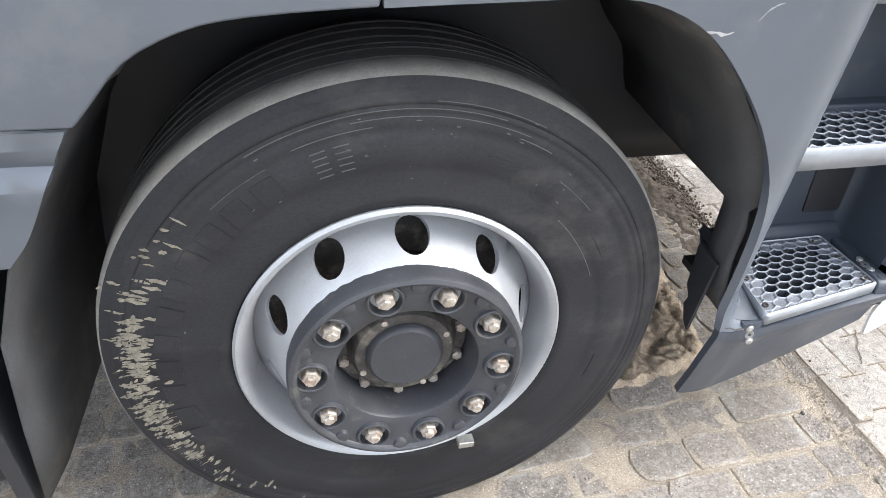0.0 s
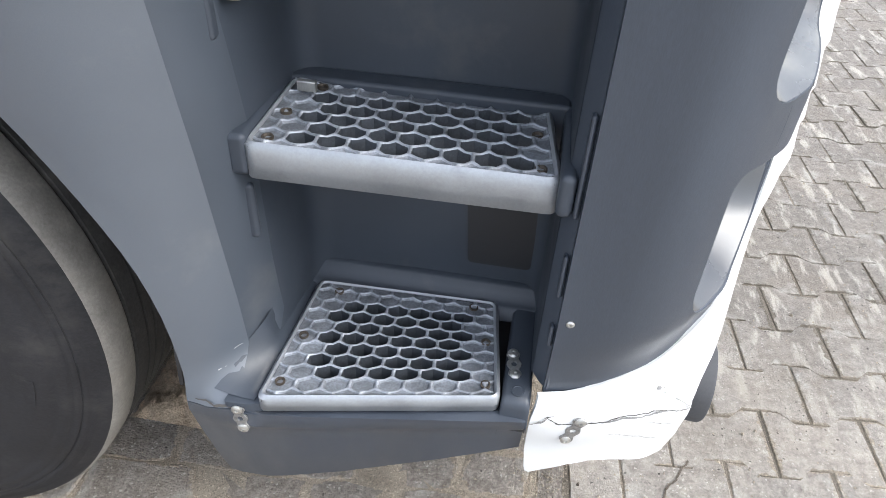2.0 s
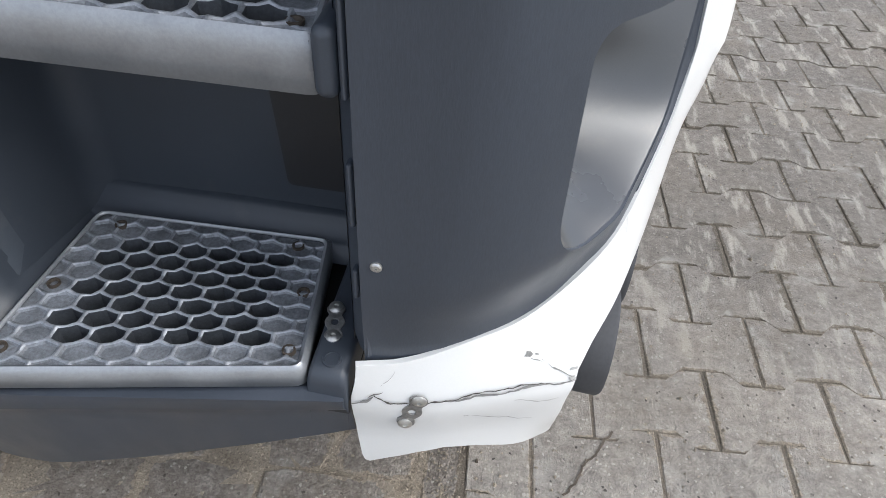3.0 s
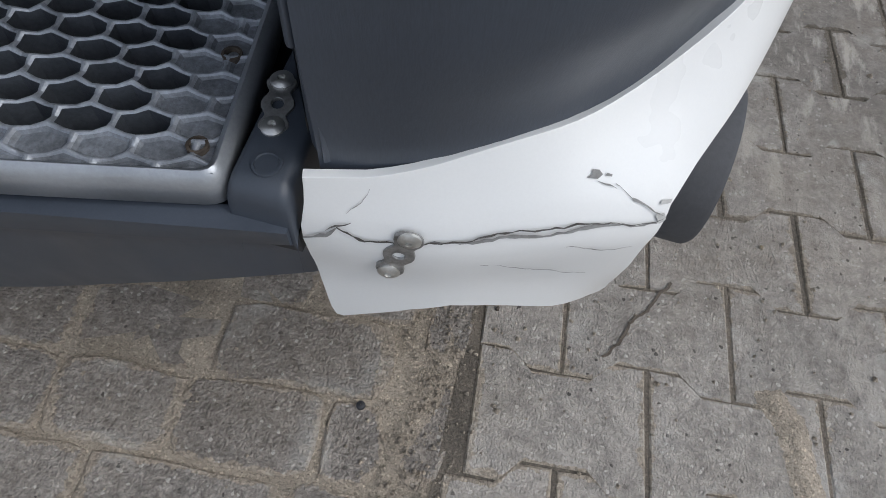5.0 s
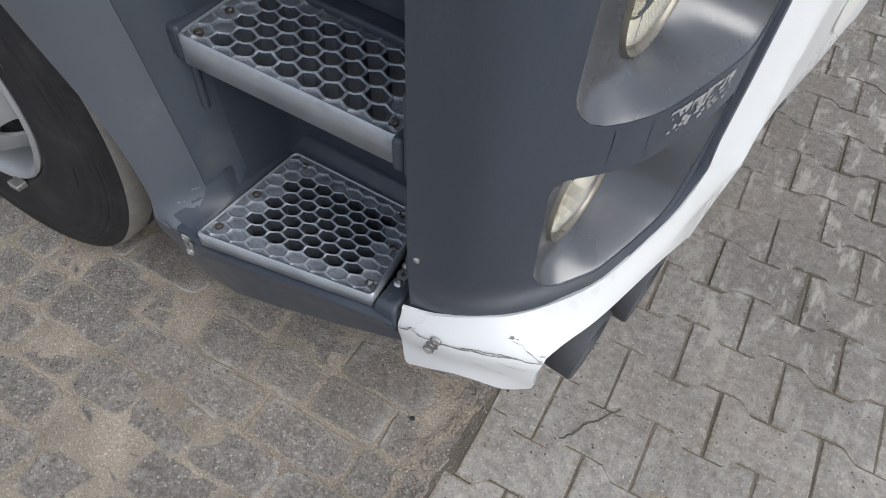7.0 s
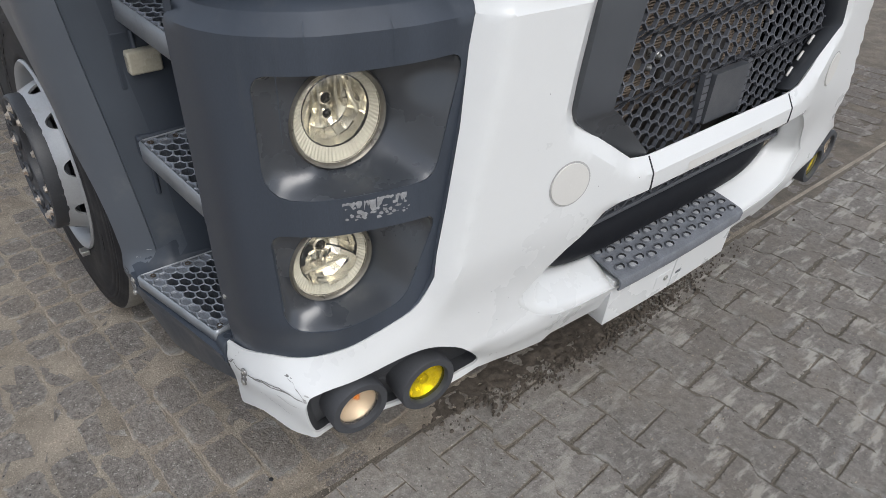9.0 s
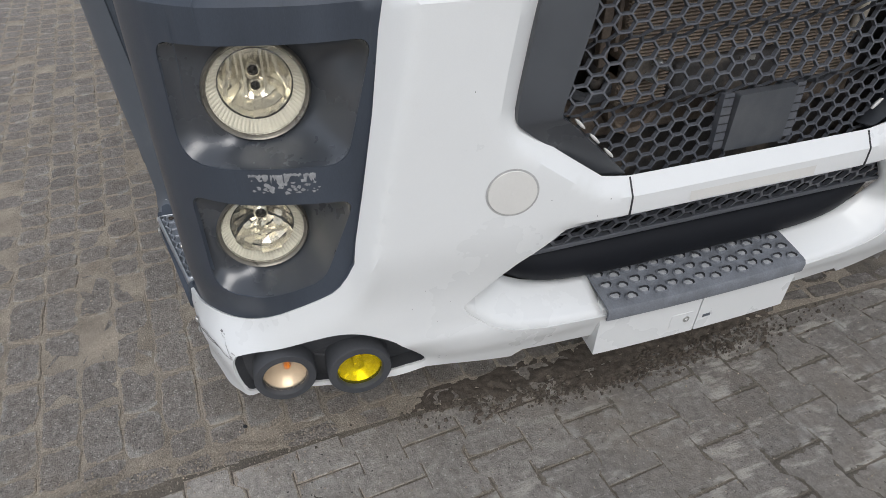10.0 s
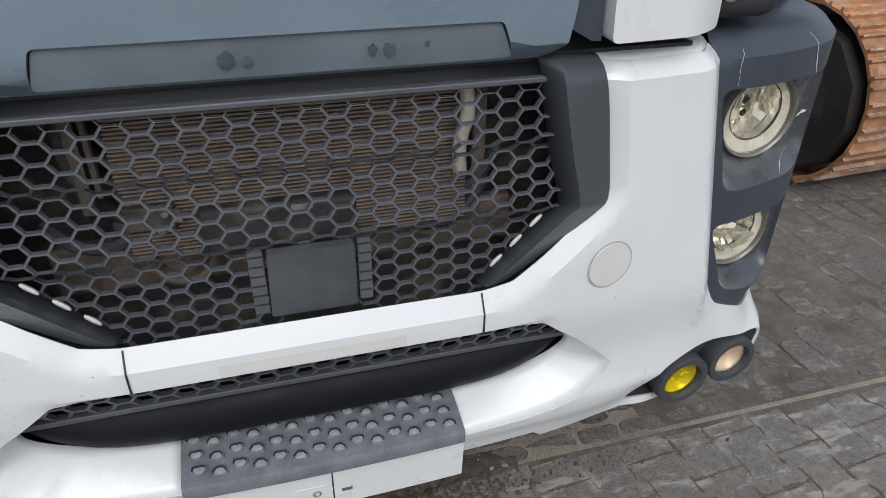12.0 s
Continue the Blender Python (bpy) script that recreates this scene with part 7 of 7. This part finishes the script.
for j in range(-34, 44):
    u = -5.0 + rng.uniform(0, 0.2)
    w = -1.307 + ROW * (j + 0.5)
    while True:
        ln_ = rng.uniform(0.15, 0.235) if u > 0.1 else rng.uniform(0.09, 0.15)
        x, y = uv_xy(u + ln_ / 2, w)
        if x + ln_ / 2 > 1.15 - 0.012 * (y + 1.2):
            room = 1.14 - 0.012 * (y + 1.2) - (x - ln_ / 2)
            if room < 0.05:
                break
            ln_ = room
            x, y = uv_xy(u + ln_ / 2, w)
            (near if -1.9 < y < -0.3 and x > -0.4 else far).append((u + ln_ / 2, w, ln_))
            break
        (near if -1.9 < y < -0.3 and x > -0.4 else far).append((u + ln_ / 2, w, ln_))
        u += ln_


def sett(ln_, rng):
    """Outline of a worn old sett: rounded corners, wavering sides, wide joints."""
    L, w = ln_ / 2 - rng.uniform(0.0, 0.004), ROW / 2 - rng.uniform(0.0, 0.003)
    n1, n2 = max(4, int(ln_ / 0.035)), 3
    pts = [(-L + 2 * L * t / n1, -w) for t in range(n1)] + [(L, -w + 2 * w * t / n2) for t in range(n2)] + [(L - 2 * L * t / n1, w) for t in range(n1)] + [(-L, w - 2 * w * t / n2) for t in range(n2)]
    a0, a1, a2 = rng.uniform(0, 6.3), rng.uniform(0, 6.3), rng.uniform(0.001, 0.004)
    res = []
    for x, y in pts:
        cut = 0.008 if abs(x) > L * 0.98 and abs(y) > w * 0.98 else 0
        sway = a2 * math.sin(x * 38 + a0)
        res.append((x - math.copysign(cut, x) + 0.004 * math.sin(y * 60 + a1) + rng.uniform(-1, 1) * 0.003, y - math.copysign(cut * 0.8, y) + sway + rng.uniform(-1, 1) * 0.003))
    return res


near.sort(key=lambda p: abs(uv_xy(*p[:2])[0] - 0.9) + abs(uv_xy(*p[:2])[1] + 1.2))
near, more = near[:295], near[295:]
pool = {}
for u, w, ln_ in near:
    x, y = uv_xy(u, w)
    key = round(ln_ / 0.02)
    pool.setdefault(key, [])
    if len(pool[key]) < 5:
        pool[key].append(stone_mesh("sett", *prism(sett(key * 0.02, rng), 0.02, 0.0035, rng, 0.003), SETT))
    ob = new("sett", rng.choice(pool[key]))
    ob.parent = ground
    ob.matrix_world = pose(x, y, rng.uniform(-0.004, 0.0015), rng.uniform(-1, 1), rng.uniform(-1, 1), math.degrees(ROT) + rng.uniform(-1.2, 1.2) + 180 * rng.randint(0, 1))
for u, w, ln_ in far + more:
    a, b, c = prism(sett(ln_, rng), 0.02, 0.0035, rng, 0.003)
    rest_r += c
    k = len(rest_v)
    dz = rng.uniform(-0.0045, 0.0015)
    for p in a:
        xx, yy = uv_xy(u + p[0], w + p[1])
        rest_v.append((xx, yy, p[2] + dz))
    rest_q += [tuple(t + k for t in fc) for fc in b]
tagged(mesh_ob("far_setts", rest_v, rest_q, SETT_R, ground, smooth=False, rim=rest_r), "old rough grey setts with sandy joints", kind="stuff")

# a column of narrow stones along the seam
y = -2.2
while y < 1.9:
    ln_ = rng.uniform(0.09, 0.17)
    own = [(b * 0.56 + rng.uniform(-0.003, 0.003), a) for a, b in sett(ln_, rng)][::-1]
    ob = new("seam_stone", stone_mesh("seam_stone", *prism(own, 0.02, 0.004, rng, 0.003), SETT))
    ob.parent = ground
    ob.matrix_world = pose(1.176 - 0.012 * (y + 1.2), y + ln_ / 2, rng.uniform(-0.005, 0.0), rng.uniform(-1, 1), rng.uniform(-1, 1), 4.6 * 0.3)
    y += ln_


def lumps(name, outline, height, material, label, category, rough=60.0, step=0.006, bias=0.5, feather=0.03, clods=0.0):
    """A thin uneven heap lying on the paving, feathered towards its edge."""
    line = np.array(outline, float)
    lo, hi = line.min(0), line.max(0)
    ring_p = resample(line, 0.01)

    def at(x, y):
        d = math.sqrt(((ring_p - np.array([x, y])) ** 2).sum(1).min())
        n1 = noise.fractal(Vector((x * rough, y * rough, 0.3)), 0.9, 2.0, 4)
        n2 = noise.noise(Vector((x * rough * 0.25, y * rough * 0.25, 2.3)))
        if clods:
            near2 = noise.voronoi(Vector(((x + 0.3 * y) / clods, (y - 0.3 * x) / clods + 0.25 * n2, 0.4)))[0]
            n1 = 0.75 * n1 + 0.75 * (smoothstep(0.0, 0.13, near2[1] - near2[0]) - 0.7)
        return (x, y, -0.0055 + min(1.0, d / feather) * (0.006 + height * (bias + 0.7 * n1 + 0.8 * n2)))

    v, q = sheet([tuple(p) for p in line], [], at, step, step)
    return tagged(mesh_ob(name, v, q, material, None, out=(0, 0, 1), sharp=180), label, category, kind="stuff")


lumps("loose_soil", [(1.13, -0.66), (1.2, -0.7), (1.25, -0.67), (1.27, -0.6), (1.31, -0.5), (1.3, -0.3), (1.34, -0.1), (1.31, 0.1), (1.31, 0.27), (1.26, 0.4), (1.22, 0.52), (1.17, 0.58), (1.12, 0.48), (1.1, 0.0), (1.11, -0.5)], 0.012, SOIL, "dark crumbled soil along the paving seam under the bumper", "soil", 38.0, 0.008, 0.12, 0.085)
lumps("sand_patch", [(1.545, -0.975), (1.6, -0.965), (1.635, -1.0), (1.66, -1.1), (1.645, -1.135), (1.6, -1.13), (1.585, -1.06), (1.56, -1.01)], 0.004, SAND, "sand filling a broken corner of the paving", "sand", 120.0, 0.004, 1.3)
lumps("sand_patch", [(1.118, -1.2), (1.15, -1.09), (1.17, -0.99), (1.195, -1.0), (1.19, -1.1), (1.16, -1.21), (1.14, -1.26)], 0.0032, SAND, "sand gathered along the seam of the paving", "sand", 170.0, 0.004)
lumps("churned_earth", [(0.3, -0.98), (0.7, -0.98), (0.95, -0.9), (1.0, -0.4), (1.0, 0.5), (0.3, 0.5)], 0.02, EARTH, "churned dried earth with clods under the truck behind the wheel", "earth", 62.0, 0.007, clods=0.062)
# a cracked paver and two small holes, their dark put in as raised black spots
line = resample([(1.372, -0.99), (1.392, -0.962), (1.4, -0.935), (1.425, -0.905), (1.432, -0.885), (1.452, -0.858)], 0.006, closed=False)
line = [(x + rng.uniform(-0.002, 0.002), y + rng.uniform(-0.002, 0.002)) for x, y in line]
v, q = loft([[(x - 0.0016, y + 0.001, 0.0018) for x, y in line], [(x + 0.0016, y - 0.001, 0.0018) for x, y in line]], closed=False)
mesh_ob("paver_crack", v, q, SOIL, ground, "dark crack through a paver", out=(0, 0, 1), smooth=False)
for x, y, r in ((1.093, -1.126, 0.006), (1.414, -1.278, 0.011)):
    v, q = lathe([(r, -0.001), (r * 0.9, 0.0022), (r * 0.4, 0.003), (0.0005, 0.0032)], 9, (x, y, 0.0), (0, 0, 1), (1, 0, 0))
    mesh_ob("tar_spot", v, q, BLACK, ground, "small hole in the paving, put in as a black spot", smooth=False)
# crumbled soil along the seam between the two pavings
sv, sq = [], []
for i in range(1500):
    y = rng.gauss(0.0, 0.29)
    x = 1.2 + rng.gauss(0, 0.026) + 0.06 * smoothstep(-0.9, -0.3, y)
    r = abs(rng.gauss(0, 0.0026)) + 0.0008
    k = len(sv)
    for dz, s in ((-0.002, 1.0), (0.004 + r * 0.6, 0.6)):
        for t in range(6):
            a = t * math.pi / 3 + rng.random() * 0.5
            rr = r * s * rng.uniform(0.7, 1.3)
            sv.append((x + rr * math.cos(a), y + rr * math.sin(a) * 1.4, dz))
    sq += [(k + t, k + (t + 1) % 6, k + 6 + (t + 1) % 6, k + 6 + t) for t in range(6)] + [tuple(range(k + 6, k + 12))]
tagged(mesh_ob("soil_crumbs", sv, sq, SOIL, None, smooth=False), "loose crumbs of dark soil along the paving seam", "soil", kind="stuff")
# grit scattered on the paving
sv, sq = [], []
for i in range(3000):
    x, y = rng.choice(((rng.uniform(0.3, 2.9), rng.uniform(-1.9, 1.6)), (rng.uniform(0.9, 2.2), rng.uniform(-1.7, 0.9)), (rng.gauss(1.17, 0.03), rng.uniform(-1.6, -0.9))))
    r = abs(rng.gauss(0.0012, 0.0012)) + 0.0006
    k = len(sv)
    for t in range(4):
        a = t * math.pi / 2 + rng.random()
        sv.append((x + r * math.cos(a), y + r * math.sin(a), 0.0))
    sv.append((x, y, r * 1.1 + 0.0012))
    sq += [(k + t, k + (t + 1) % 4, k + 4) for t in range(4)]
tagged(mesh_ob("grit", sv, sq, SAND, None, smooth=False), "fine pale grit scattered on the paving", "grit", kind="stuff")
